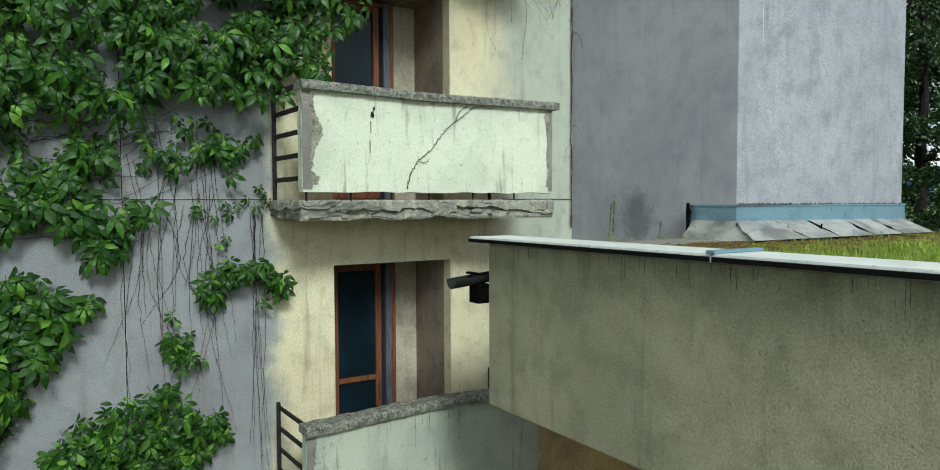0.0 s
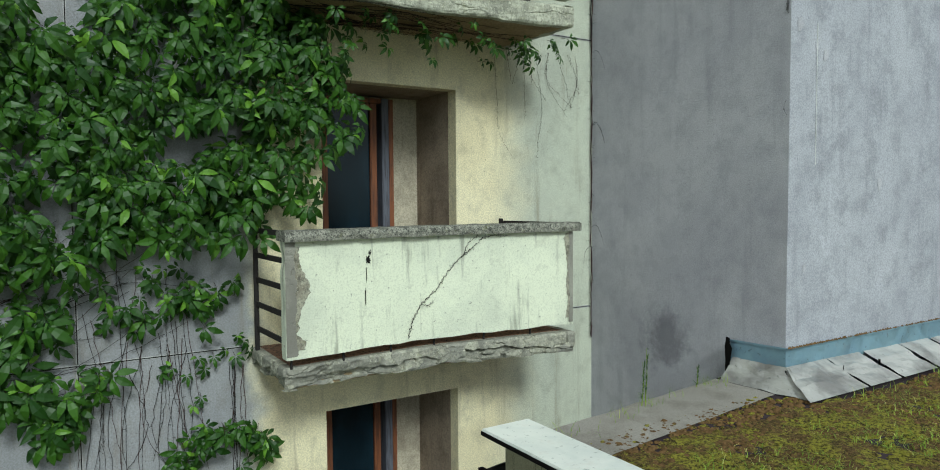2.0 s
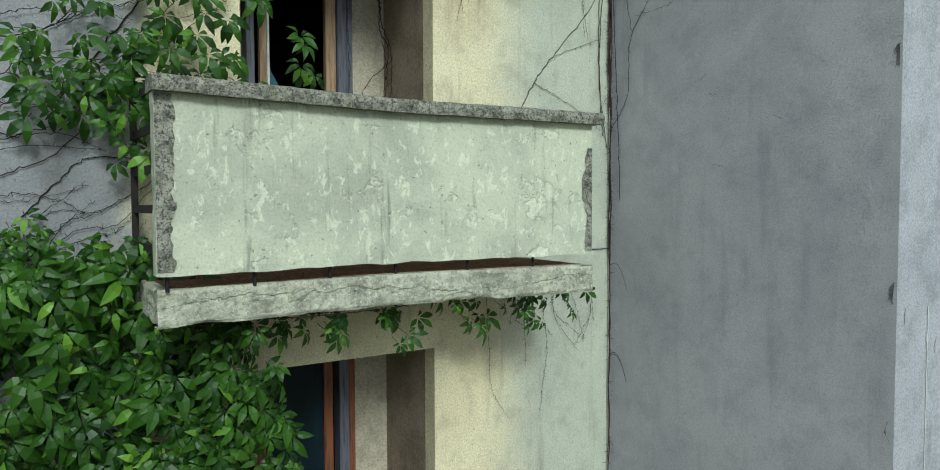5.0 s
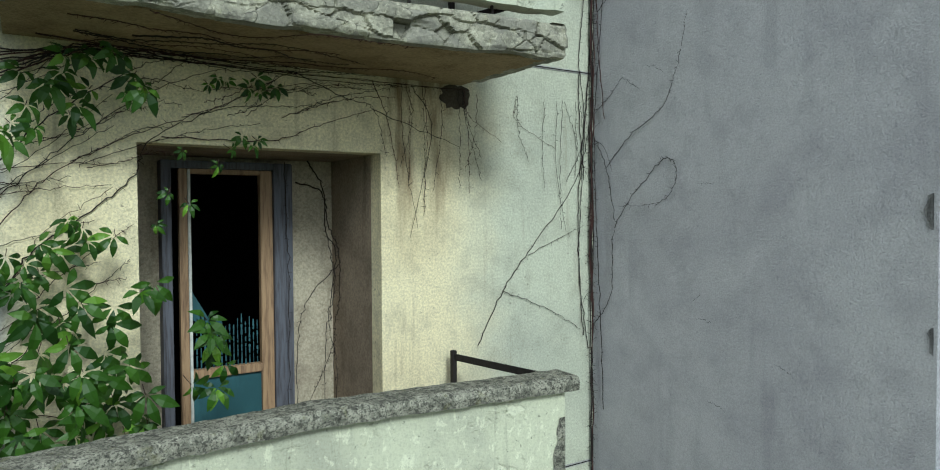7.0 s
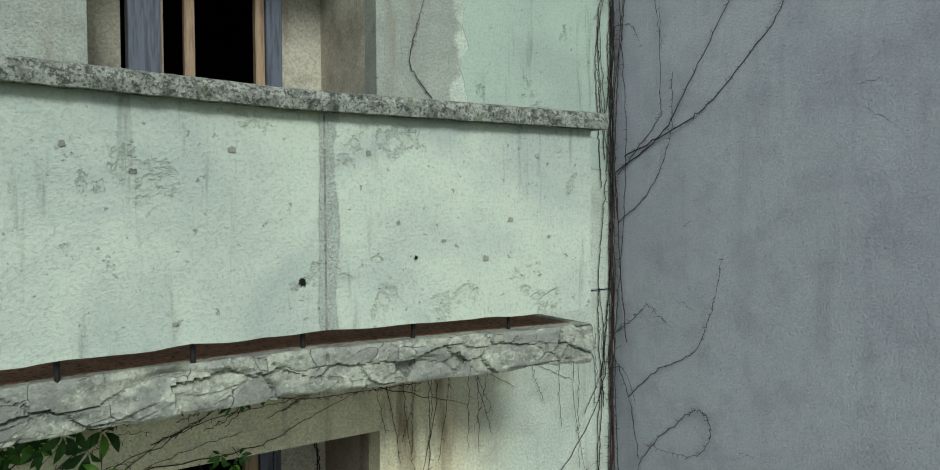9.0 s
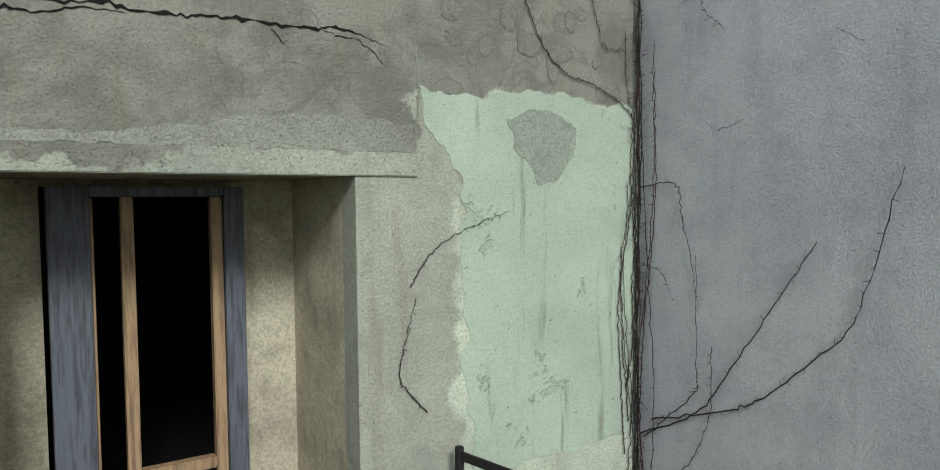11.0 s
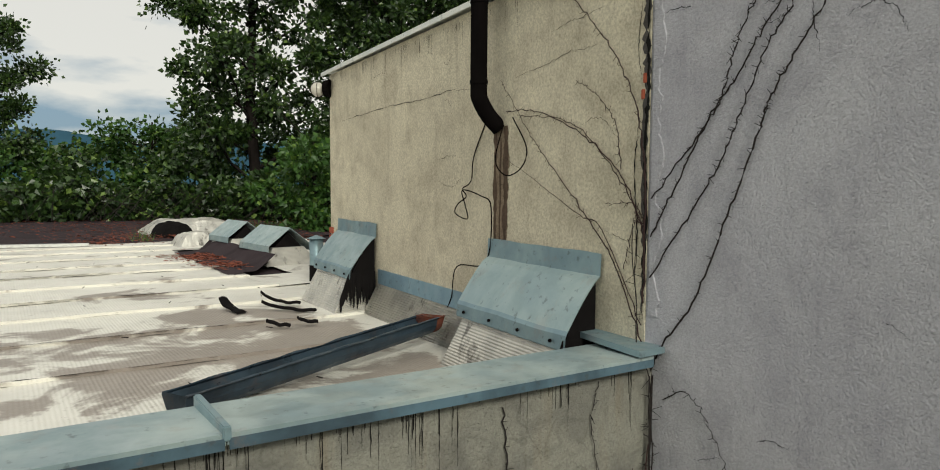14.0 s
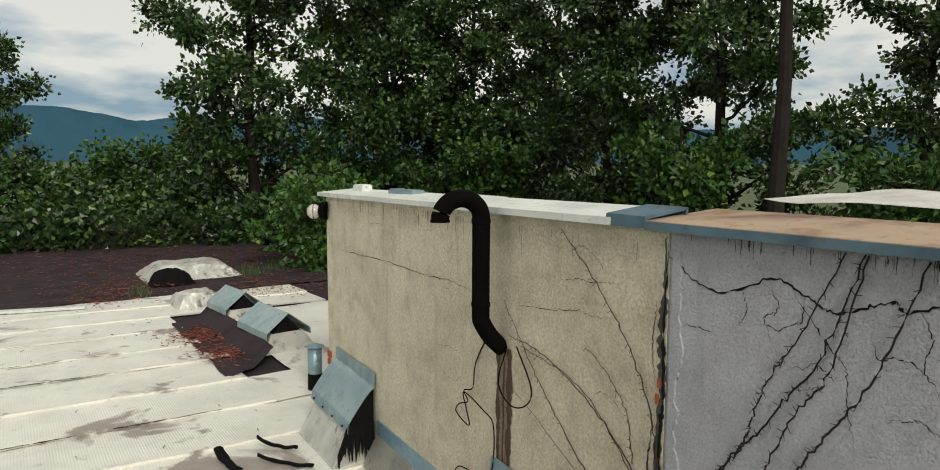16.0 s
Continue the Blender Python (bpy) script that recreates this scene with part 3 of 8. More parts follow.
def door(f, leaf_mat, posts, stiles, head, top, bottom, extra=()):
    """A balcony door in its niche: frame posts, and a leaf with an upper and a lower field.

    posts and extra are (from, to, material); stiles are the two uprights of the leaf."""
    d = tagged(empty("balcony_door", 3.12, 6.7, f - 0.075), "old wooden balcony door with peeling paint in a deep niche", "door", "balcony doors")
    y0, y1, h, z0 = 6.66, 6.775, f + DOOR_H - 0.032, f - 0.075

    def bar(name, mat, a, b, c, e, yy0, yy1, lab=""):
        bm = bmesh.new()
        box(bm, a, b, yy0, yy1, c, e, min(0.005, 0.2 * (b - a)))
        return hung(part(name, bm, mat, label=lab), d)

    for n, (a, b, mat) in enumerate(posts):
        bar("frame_post", mat, a, b, z0, h, y0 - 0.02 + 0.008 * n, y1, "weathered painted frame post")
    bar("frame_head", posts[0][2], posts[0][1], posts[1][0], h - 0.045, h, y0, y1)
    for a, b, mat in extra:
        bar("mullion", mat, a, b, z0, h - 0.05, y0 + 0.01, y1 - 0.02)
    (l0, l1), (r0, r1) = stiles
    ya, yb = y0 + 0.015, y0 + 0.075
    bar("stile", leaf_mat, l0, l1, z0 + 0.02, h - 0.047, ya, yb)
    bar("stile", leaf_mat, r0, r1, z0 + 0.02, h - 0.047, ya, yb)
    if head:
        bar("rail", leaf_mat, l1, r0, h - 0.047 - head, h - 0.047, ya + 0.003, yb)
    bar("rail", leaf_mat, l1, r0, f + 0.745, f + 0.80, ya + 0.003, yb)
    bar("rail", leaf_mat, l1, r0, z0 + 0.02, z0 + 0.12, ya + 0.003, yb)
    ym = ya + 0.03
    if top == "glass":
        bar("pane", M_GLASS, l1 - 0.005, r0 + 0.005, f + 0.795, h - 0.05, ym, ym + 0.006, "dark dusty glass pane")
    if top == "broken":
        # what is left of the pane: a shard in the corner and a lace of dirty strips
        rng = random.Random(5)
        low = f + 0.795
        verts, faces = [], []
        n = 26
        for i in range(n + 1):
            u = i / n
            high = 10.52 - 0.23 * min(1, u * 1.5) + 0.012 * noise.noise(Vector((u * 30, 1, 1)))
            verts += [(l1 + 0.19 * u, ym, high - 0.07 - 0.10 * (1 - u) + 0.04 * noise.noise(Vector((u * 17, 5, 1)))), (l1 + 0.19 * u, ym, high)]
        faces = [(2 * i, 2 * i + 2, 2 * i + 3, 2 * i + 1) for i in range(n)]
        hung(raw("broken_pane", verts, faces, M_TEAL, label="jagged remains of a dusty pane"), d)
        for j in range(17):
            x = l1 + 0.01 + (r0 - l1 - 0.02) * (j + 0.5) / 17
            verts, faces, z = [], [], low
            while z < 10.27 - 0.03 * rng.random() + 0.05 * (j < 5):
                e = z + rng.uniform(0.015, 0.07)
                w, b = rng.uniform(0.003, 0.009), len(verts)
                for k in range(6):
                    q = 0.5 + 0.8 * abs(noise.noise(Vector((j * 3.0, z * 40 + k, 2))))
                    zz = z + (e - z) * k / 5
                    verts += [(x - w * q, ym, zz), (x + w * q * 0.8, ym, zz)]
                faces += [(b + 2 * k, b + 2 * k + 1, b + 2 * k + 3, b + 2 * k + 2) for k in range(5)]
                z = e + rng.uniform(0.0, 0.02)
            hung(raw("pane_remnant", verts, faces, M_TEAL), d)
    if bottom == "glass":
        bar("pane", M_TEAL if leaf_mat is M_TAN_WOOD else M_GLASS, l1 - 0.005, r0 + 0.005, z0 + 0.115, f + 0.75, ym, ym + 0.006, "dull dusty lower pane")
    return d


def tower():
    """The taller stair tower that closes the corner, with the wall behind the lower roof."""
    top = 17.235
    bm = bmesh.new()
    prism(bm, ((5.522, 5.99), (5.522, 6.045), (5.8, 6.045), (5.86, 4.0), (5.58, 3.775)), 0, top)
    tagged(part("wall_tower_side", bm, M_TOWER), "tall grey rendered wall with hairline cracks", "wall", kind="structure")
    bm = bmesh.new()
    prism(bm, ((5.58, 3.775), (5.86, 4.0), (8.2, 4.0), (8.48, 3.72)), 0, top)
    tagged(part("wall_tower_front", bm, M_TOWER_FRONT), "pale grey rendered tower wall with rain streaks", "wall", kind="structure")
    bm = bmesh.new()
    prism(bm, ((8.48, 3.72), (8.2, 4.0), (8.2, 10.1), (8.48, 10.4)), 0, 16.9)
    tagged(part("wall_tower_back", bm, M_TOWER), "grey rendered tower wall", "wall", kind="structure")
    bm = bmesh.new()
    prism(bm, ((5.517, 6.047), (5.815, 10.3), (6.05, 10.0), (5.78, 6.047)), 14.6, top)
    for v in bm.verts:          # the wall's top falls a little towards its far end
        if v.co.z > 17:
            v.co.z -= 0.065 * (v.co.y - 6.05) / 4.25
    tagged(part("wall_upper", bm, M_UPPER), "beige rendered wall above the flat roof with cracks", "wall", kind="structure")
    bm = bmesh.new()
    prism(bm, ((5.815, 10.3), (8.48, 10.4), (8.2, 10.1), (6.05, 10.0)), 14.6, 16.9)
    tagged(part("wall_upper_end", bm, M_UPPER), "beige rendered end wall", "wall", kind="structure")
    bm = bmesh.new()
    prism(bm, ((5.7, 3.95), (8.3, 3.95), (8.3, 10.1), (5.95, 10.1)), 16.75, 16.88)
    tagged(part("roof_tower", bm, M_BITUMEN_BROWN), "brown bitumen roof of the tower", "roof", kind="structure")


def tower_cap():
    """Sheet-metal copings round the top of the tower."""
    def strip(name, p, q, wide, z, mat, lab, drop=0.06, fall=0.0):
        p, q = Vector((*p, 0)), Vector((*q, 0))
        d = (q - p).normalized()
        n = Vector((d.y, -d.x, 0))
        if n.x > 0 and abs(n.x) > 0.5:
            n = -n
        bm = bmesh.new()
        o = 0.05
        prof = ((o, z - drop), (o, z), (-wide, z + 0.03), (-wide, z - drop), (-wide + 0.012, z - drop), (-wide + 0.012, z + 0.018), (o - 0.012, z - 0.012), (o - 0.012, z - drop))
        a = [bm.verts.new((p + n * u).to_tuple()[:2] + (w,)) for u, w in prof]
        b = [bm.verts.new((q + n * u).to_tuple()[:2] + (w - fall,)) for u, w in prof]
        for i in range(len(prof)):
            j = (i + 1) % len(prof)
            bm.faces.new((a[i], a[j], b[j], b[i]))
        bm.faces.new(a[::-1])
        bm.faces.new(b)
        bmesh.ops.recalc_face_normals(bm, faces=bm.faces[:])
        return tagged(part(name, bm, mat), lab, "coping", "tower copings")
    strip("wall_coping", (5.525, 6.33), (5.826, 10.42), 0.32, 17.268, M_ZINC_PALE, "pale galvanised coping along the beige wall", 0.035, 0.063)
    strip("wall_coping", (5.585, 3.72), (5.522, 6.15), 0.44, 17.268, M_CAP_RUST, "blue-edged rusty sheet coping on the tower wall", 0.03)
    strip("wall_coping", (5.517, 6.13), (5.528, 6.36), 0.20, 17.285, M_EDGE_BLUE, "raised blue zinc coping joint piece", 0.05)
    # the blue front edge of the rusty coping
    bm = bmesh.new()
    prism(bm, ((5.531, 3.70), (5.469, 6.135), (5.463, 6.135), (5.525, 3.70)), 17.232, 17.266)
    tagged(part("coping_edge", bm, M_EDGE_BLUE), "blue painted front edge of the coping", "coping", "tower copings")


def wing():
    """The low wing with its parapet and grown-over flat roof."""
    bm = bmesh.new()
    box(bm, 2.93, 3.15, -9, 3.95, 4.79, 6.0, 0.012)
    tagged(part("wall_wing_parapet", bm, M_WING), "rough olive rendered parapet wall with dark runs", "wall", kind="structure")
    bm = bmesh.new()
    box(bm, 3.22, 14, -9, 3.72, 0, 4.93)
    tagged(part("wall_wing_lower", bm, M_OCHRE), "ochre rendered wall under the overhanging parapet", "wall", kind="structure")
    bm = bmesh.new()
    prism(bm, ((3.15, -9), (14, -9), (14, 3.70), (5.57, 3.765), (5.51, 4.32), (3.15, 4.02)), 5.55, 5.93)
    tagged(part("roof_wing", bm, M_BITUMEN_BROWN), "flat roof deck with old felt", "roof", kind="structure")
    bm = bmesh.new()
    prism(bm, ((3.15, -9), (14, -9), (14, 3.70), (5.57, 3.7), (3.15, 3.7)), 4.935, 5.548)
    tagged(part("wing_deck", bm, M_WING), "rendered edge under the flat roof", "wall", kind="structure")
    # coping in two lengths with a lapped joint
    for a, b in ((1.90, 4.06), (-9.0, 1.895)):
        bm = bmesh.new()
        box(bm, 2.83, 3.20, a, b, 6.004, 6.045, 0.006)
        coping = tagged(part("wing_coping", bm, M_ZINC_PALE), "pale sheet-metal coping on the parapet", "coping", "wing copings")
        # black strip paints the shade on the coping's upright front edge
        bm = bmesh.new()
        box(bm, 2.824, 2.8285, a + 0.004, b - 0.004, 6.006, 6.032)
        part("drip_edge", bm, M_BITUMEN_SHADE, coping, "folded drip edge, black for the shade on it")
    bm = bmesh.new()
    box(bm, 2.82, 3.21, 1.87, 1.925, 6.046, 6.062, 0.004)
    tagged(part("coping_joint", bm, M_FLASH), "blue folded joint strip of the coping", "coping", "wing copings")


def main_roof():
    bm = bmesh.new()
    box(bm, -12, 9.5, 6.15, 27.0, 14.7, ROOF - 0.02)
    tagged(part("roof_main", bm, M_BITUMEN_BROWN), "flat roof with old brown bitumen", "roof", kind="structure")
    # parapet stub behind the facade and its coping
    bm = bmesh.new()
    box(bm, -12, 5.5, FACE + 0.14, FACE + 0.26, ROOF - 0.4, 15.33)
    tagged(part("wall_parapet", bm, M_WING), "low rendered parapet", "wall", kind="structure")
    for a, b in ((-12, 3.655), (3.66, 5.47)):
        bm = bmesh.new()
        prof = ((FACE - 0.05, 15.353), (FACE - 0.052, 15.388), (FACE + 0.30, 15.374), (FACE + 0.30, 15.335))
        p = [bm.verts.new((a, y, z + (5.47 - a) * 0.013)) for y, z in prof]
        q = [bm.verts.new((b, y, z + (5.47 - b) * 0.013)) for y, z in prof]
        for i in range(4):
            j = (i + 1) % 4
            bm.faces.new((p[i], p[j], q[j], q[i]))
        bm.faces.new(p[::-1])
        bm.faces.new(q)
        bmesh.ops.recalc_face_normals(bm, faces=bm.faces[:])
        coping = tagged(part("parapet_coping", bm, M_ZINC_COPING), "blue-grey sheet-metal coping with stains", "coping", "parapet copings")
        bm = bmesh.new()
        prof = ((FACE - 0.056, 15.340), (FACE - 0.057, 15.374), (FACE - 0.053, 15.374), (FACE - 0.0525, 15.340))
        p = [bm.verts.new((a + 0.004, y, z + (5.47 - a) * 0.013)) for y, z in prof]
        q = [bm.verts.new((b - 0.004, y, z + (5.47 - b) * 0.013)) for y, z in prof]
        for i in range(4):
            j = (i + 1) % 4
            bm.faces.new((p[i], p[j], q[j], q[i]))
        bm.faces.new(p[::-1])
        bm.faces.new(q)
        bmesh.ops.recalc_face_normals(bm, faces=bm.faces[:])
        part("drip_edge", bm, M_EDGE_BLUE, coping, "dark stained drip edge")
    bm = bmesh.new()
    box(bm, 3.645, 3.67, FACE - 0.06, FACE + 0.305, 15.390, 15.435, 0.004)
    tagged(part("coping_joint", bm, M_ZINC), "standing joint of the coping", "coping", "parapet copings")
    bm = bmesh.new()
    prism(bm, ((5.36, 5.93), (5.52, 5.93), (5.56, 6.42), (5.43, 6.42)), 15.397, 15.425)
    tagged(part("coping_end", bm, M_ZINC), "short coping piece against the wall", "coping", "parapet copings")


ground()
hills()
facade()
for storey in FLOORS[:2]:
    door(storey, M_BROWN_WOOD, ((2.742, 2.80, M_BROWN_WOOD), (3.385, 3.46, M_BLUE_WOOD), (3.46, 3.512, M_BROWN_WOOD)), ((2.802, 2.836), (3.273, 3.342)), 0.06,
         "glass", "glass" if storey == FLOORS[0] else "")
door(FLOORS[2], M_TAN_WOOD, ((2.735, 2.79, M_BLUE_WOOD), (3.398, 3.468, M_BLUE_WOOD), (3.47, 3.52, M_BLUE_WOOD)), ((2.837, 2.884), (3.318, 3.396)), 0.03,
     "broken", "glass", ((2.886, 2.902, M_WHITE),))
door(FLOORS[3], M_TAN_WOOD, ((2.76, 2.915, M_BLUE_WOOD), (3.466, 3.555, M_BLUE_WOOD)), ((3.035, 3.088), (3.412, 3.463)), 0.0,
     "", "", ((2.918, 2.93, M_TAN_WOOD),))
tower()
tower_cap()
wing()
main_roof()


# ---------------- balconies ----------------
PLAN_L, PLAN_B, PLAN_R = (1.92, 5.10), (3.12, 5.215), (4.46, 5.075)


def along(points, step):
    """Points every step along a polyline, with the outward normal."""
    out = []
    for p, q in zip(points, points[1:]):
        p, q = Vector((*p, 0)), Vector((*q, 0))
        d = q - p
        n = max(1, round(d.length / step))
        normal = Vector((d.y, -d.x, 0)).normalized()
        out += [(p + d * i / n, normal) for i in range(n)]
    out.append((Vector((*points[-1], 0)), out[-1][1]))
    return out


def broken_edge(points, z0, z1, seed, parent, bite, plates=1.0):
    """The spalled outer face of a slab: a skin of render over stones, with cracks and dropped pieces."""
    step, rows = 0.009, 24
    line = along(points, step)
    verts, faces = [], []
    for u, (p, n) in enumerate(line):
        s = u * step
        low = z0 + 0.045 * max(0, noise.fractal(Vector((s * 2.2, seed, 0)), 1, 2, 5) + 0.02) * bite
        skin = 0.50 + 0.42 * noise.noise(Vector((s * 1.3, seed * 3, 1))) + 0.14 * noise.fractal(Vector((s * 7, seed, 2)), 1, 2, 4)
        for k in range(rows + 1):
            v = k / rows
            z = low + (z1 - low) * v
            warp = Vector((noise.noise(Vector((s * 5, seed, z * 6))), noise.noise(Vector((s * 5, seed + 9, z * 6))), 0))
            q = Vector((s * 5.6 + 0.6 * warp.x, seed * 7, (z - z0) * 10.0 + 0.6 * warp.y))
            d, c = noise.voronoi(q)
            gap = d[1] - d[0]
            tone = noise.cell(c[0] * 3.1 + Vector((seed, 1, 2)))
            grit = noise.fractal(Vector((s * 24, seed, z * 24)), 1, 2, 5)
            o = 0.0035 * grit
            if v > skin:
                o += 0.014 * plates
                fine = abs(noise.noise(Vector((s * 3.1 + 0.3 * warp.x, seed + 5, z * 3 + warp.y))))
                if fine < 0.02:
                    o -= 0.018 * plates * (1 - fine / 0.02)
            else:
                o += 0.018 * plates * tone
                if gap < 0.05:
                    o -= 0.018 * plates * (1 - gap / 0.05) * max(0.15, 0.5 + 1.2 * noise.noise(Vector((s * 3.3, seed, z * 5))))
                if tone > 0.42 and noise.noise(Vector((s * 0.9, seed, 6))) > -0.05:
                    o -= 0.060 * bite * plates
                if 0.0 < skin - v < 0.045:
                    o -= 0.018 * plates * max(0, 0.35 + noise.noise(Vector((s * 2.7, seed, 11))))
            o -= 0.030 * bite * max(0.0, noise.fractal(Vector((s * 1.8, seed + 4, z * 4)), 1, 2, 4) - 0.25) * 3
            edge = 2 * abs(v - 0.5)
            o -= 0.022 * max(0, edge - 0.8) * 5 * (0.5 + 0.6 * noise.noise(Vector((s * 6, k > 8, seed))))
            g = p + n * o
            verts.append((g.x, g.y, z + 0.005 * noise.noise(Vector((s * 9, k * 0.6, seed)))))
        verts.append((p.x - 0.09 * n.x, p.y - 0.09 * n.y, z1))
        verts.append((p.x - 0.09 * n.x, p.y - 0.09 * n.y, low))
    w = rows + 3
    for u in range(len(line) - 1):
        a, b = u * w, (u + 1) * w
        for k in range(rows + 1):
            faces.append((a + k, b + k, b + k + 1, a + k + 1))
        faces.append((a + w - 1, b + w - 1, b, a))
    return raw("broken_edge", verts, faces, M_SLAB if plates > 0.5 else M_SLAB_SMOOTH, parent, "spalled crumbling concrete edge")


def balcony(f, mat, label, seed, bite, plates=1.0):
    b = tagged(empty("balcony", 3.15, 6.0, f - 0.25), label, "balcony", "stacked balconies")
    z0, z1 = f - 0.25, f - 0.075
    (xl, yl), (xb, yb), (xr, yr) = PLAN_L, PLAN_B, PLAN_R
    bm = bmesh.new()
    prism(bm, ((xl + 0.08, FACE - 0.002), (xl + 0.08, yl + 0.135), (xb, yb + 0.098), (xr - 0.07, yr + 0.075), (xr - 0.07, FACE - 0.002)), z0, z1 - 0.004)
    hung(part("slab", bm, M_SOFFIT, label="slab with a stained cream underside"), b)
    bm = bmesh.new()
    prism(bm, ((xl + 0.06, FACE - 0.004), (xl + 0.06, yl + 0.1), (xb, yb + 0.08), (xr - 0.06, yr + 0.08), (xr - 0.06, FACE - 0.004)), z1 - 0.003, z1 + 0.002)
    hung(part("floor_screed", bm, M_SLAB_FLOOR, label="red-brown gritty floor"), b)
    hung(broken_edge(((xl + 0.01, FACE - 0.003), (xl + 0.01, yl + 0.06), (xb, yb + 0.015), (xr, yr - 0.01), (xr, FACE - 0.003)), z0, z1, seed, None, bite, plates), b)
    # the bent front panel with a worn outline
    t = 0.10
    bm = bmesh.new()
    outer = [v for v, _ in along((PLAN_L, PLAN_B, PLAN_R), 0.06)]
    rows = 16
    pz0, pz1 = f - 0.01, f + 0.81
    grid = []
    for s, off in ((0, 0.0), (1, t)):
        col = []
        for i, p in enumerate(outer):
            line = []
            for k in range(rows + 1):
                z = pz0 + (pz1 - pz0) * k / rows
                end = min(i, len(outer) - 1 - i)
                wob = 0.004 * noise.noise(Vector((p.x * 3, f, z * 3)))
                chip = 0.02 * max(0, noise.noise(Vector((i * 5, f * 3, z * 6)))) if end == 0 else 0
                x = p.x + (chip if i == 0 else -chip)
                low = 0.012 * noise.noise(Vector((p.x * 6, 3, f))) if k == 0 else 0
                line.append(bm.verts.new((x, p.y + off + (wob if s == 0 else 0), z + low)))
            col.append(line)
        grid.append(col)
    n = len(outer)
    for s in (0, 1):
        for i in range(n - 1):
            for k in range(rows):
                q = (grid[s][i][k], grid[s][i + 1][k], grid[s][i + 1][k + 1], grid[s][i][k + 1])
                bm.faces.new(q if s == 0 else q[::-1])
    for i in range(n - 1):
        bm.faces.new((grid[0][i][0], grid[1][i][0], grid[1][i + 1][0], grid[0][i + 1][0]))
        bm.faces.new((grid[0][i + 1][rows], grid[1][i + 1][rows], grid[1][i][rows], grid[0][i][rows]))
    for k in range(rows):
        bm.faces.new((grid[0][0][k], grid[0][0][k + 1], grid[1][0][k + 1], grid[1][0][k]))
        bm.faces.new((grid[0][n - 1][k], grid[1][n - 1][k], grid[1][n - 1][k + 1], grid[0][n - 1][k + 1]))
    hung(part("front_panel", bm, mat), b)
    # lichen-grown concrete capping with worn corners
    verts, faces = [], []
    line = along(((xl - 0.01, yl), PLAN_B, (xr + 0.05, yr)), 0.03)
    prof = ((-0.056, 0.806), (-0.062, 0.845), (-0.054, 0.872), (-0.03, 0.882), (0.13, 0.882), (0.15, 0.86), (0.15, 0.812))
    for u, (p, nrm) in enumerate(line):
        for k, (o, z) in enumerate(prof):
            j = 0.006 * noise.fractal(Vector((u * 0.35, k * 2.3, f)), 1, 2, 3)
            verts.append((p.x - nrm.x * (o + j) * 0 + 0, p.y + o + j, f + z + 0.7 * j))
    w = len(prof)
    for u in range(len(line) - 1):
        for k in range(w):
            faces.append((u * w + k, u * w + (k + 1) % w, (u + 1) * w + (k + 1) % w, (u + 1) * w + k))
    faces += [tuple(range(w))[::-1], tuple((len(line) - 1) * w + k for k in range(w))]
    hung(raw("capping", verts, [q[::-1] for q in faces], M_CAP, label="lichen-covered concrete capping"), b)
    # iron pegs that carry the panel
    pegs = along((PLAN_L, PLAN_B, PLAN_R), 0.40)[:-1]
    for i, (p, _) in enumerate(pegs):
        v, fc = [], []
        tube(v, fc, [(p.x + 0.05, p.y + 0.05, z1 - 0.01), (p.x + 0.05, p.y + 0.05, pz0 + 0.02)], 0.009, sides=6)
        hung(raw("peg", v, fc, M_IRON), b)
    # side railings: a post by the wall and flat bars to the panel
    for (px, py), (qx, qy) in (((1.93, 5.86), (xl + 0.03, yl + 0.09)), ((4.27, 5.90), (xr - 0.05, yr + 0.10))):
        bm = bmesh.new()
        box(bm, px - 0.016, px + 0.016, py - 0.016, py + 0.016, z1, f + 0.90, 0.003)
        rail = hung(part("railing", bm, M_IRON, label="rusted flat-bar side railing"), b)
        d = Vector((qx - px, qy - py, 0))
        side = Vector((d.y, -d.x, 0)).normalized() * 0.006
        for k in range(5):
            z = f + 0.10 + 0.19 * k
            bm = bmesh.new()
            prism(bm, [(Vector((px, py, 0)) + side).to_tuple()[:2], (Vector((qx, qy, 0)) + side).to_tuple()[:2],
                       (Vector((qx, qy, 0)) - side).to_tuple()[:2], (Vector((px, py, 0)) - side).to_tuple()[:2]], z - 0.02, z + 0.02)
            bmesh.ops.recalc_face_normals(bm, faces=bm.faces[:])
            o = part("bar", bm, M_IRON)
            o.parent = rail
            o.matrix_parent_inverse = rail.matrix_world.inverted()
    return b


balcony(FLOORS[0], M_PANEL_BLUE, "concrete balcony with a stained bluish panel and lichen capping", 1.3, 0.5)
balcony(FLOORS[1], M_PANEL, "concrete balcony with a pale green panel and crumbling slab", 2.6, 0.8, 1.0)
balcony(FLOORS[2], M_PANEL_GREY, "concrete balcony with a worn grey panel over a chipped slab", 3.9, 0.35, 0.2)
balcony(FLOORS[3], M_PANEL_BLUE, "concrete balcony with a blue-green panel and spalled slab edge", 5.2, 0.9)


def panel_point(x, z, off):
    """A place on the outer face of a balcony panel."""
    (xl, yl), (xb, yb), (xr, yr) = PLAN_L, PLAN_B, PLAN_R
    y = yl + (yb - yl) * (x - xl) / (xb - xl) if x < xb else yb + (yr - yb) * (x - xb) / (xr - xb)
    return Vector((x, y - off, z))


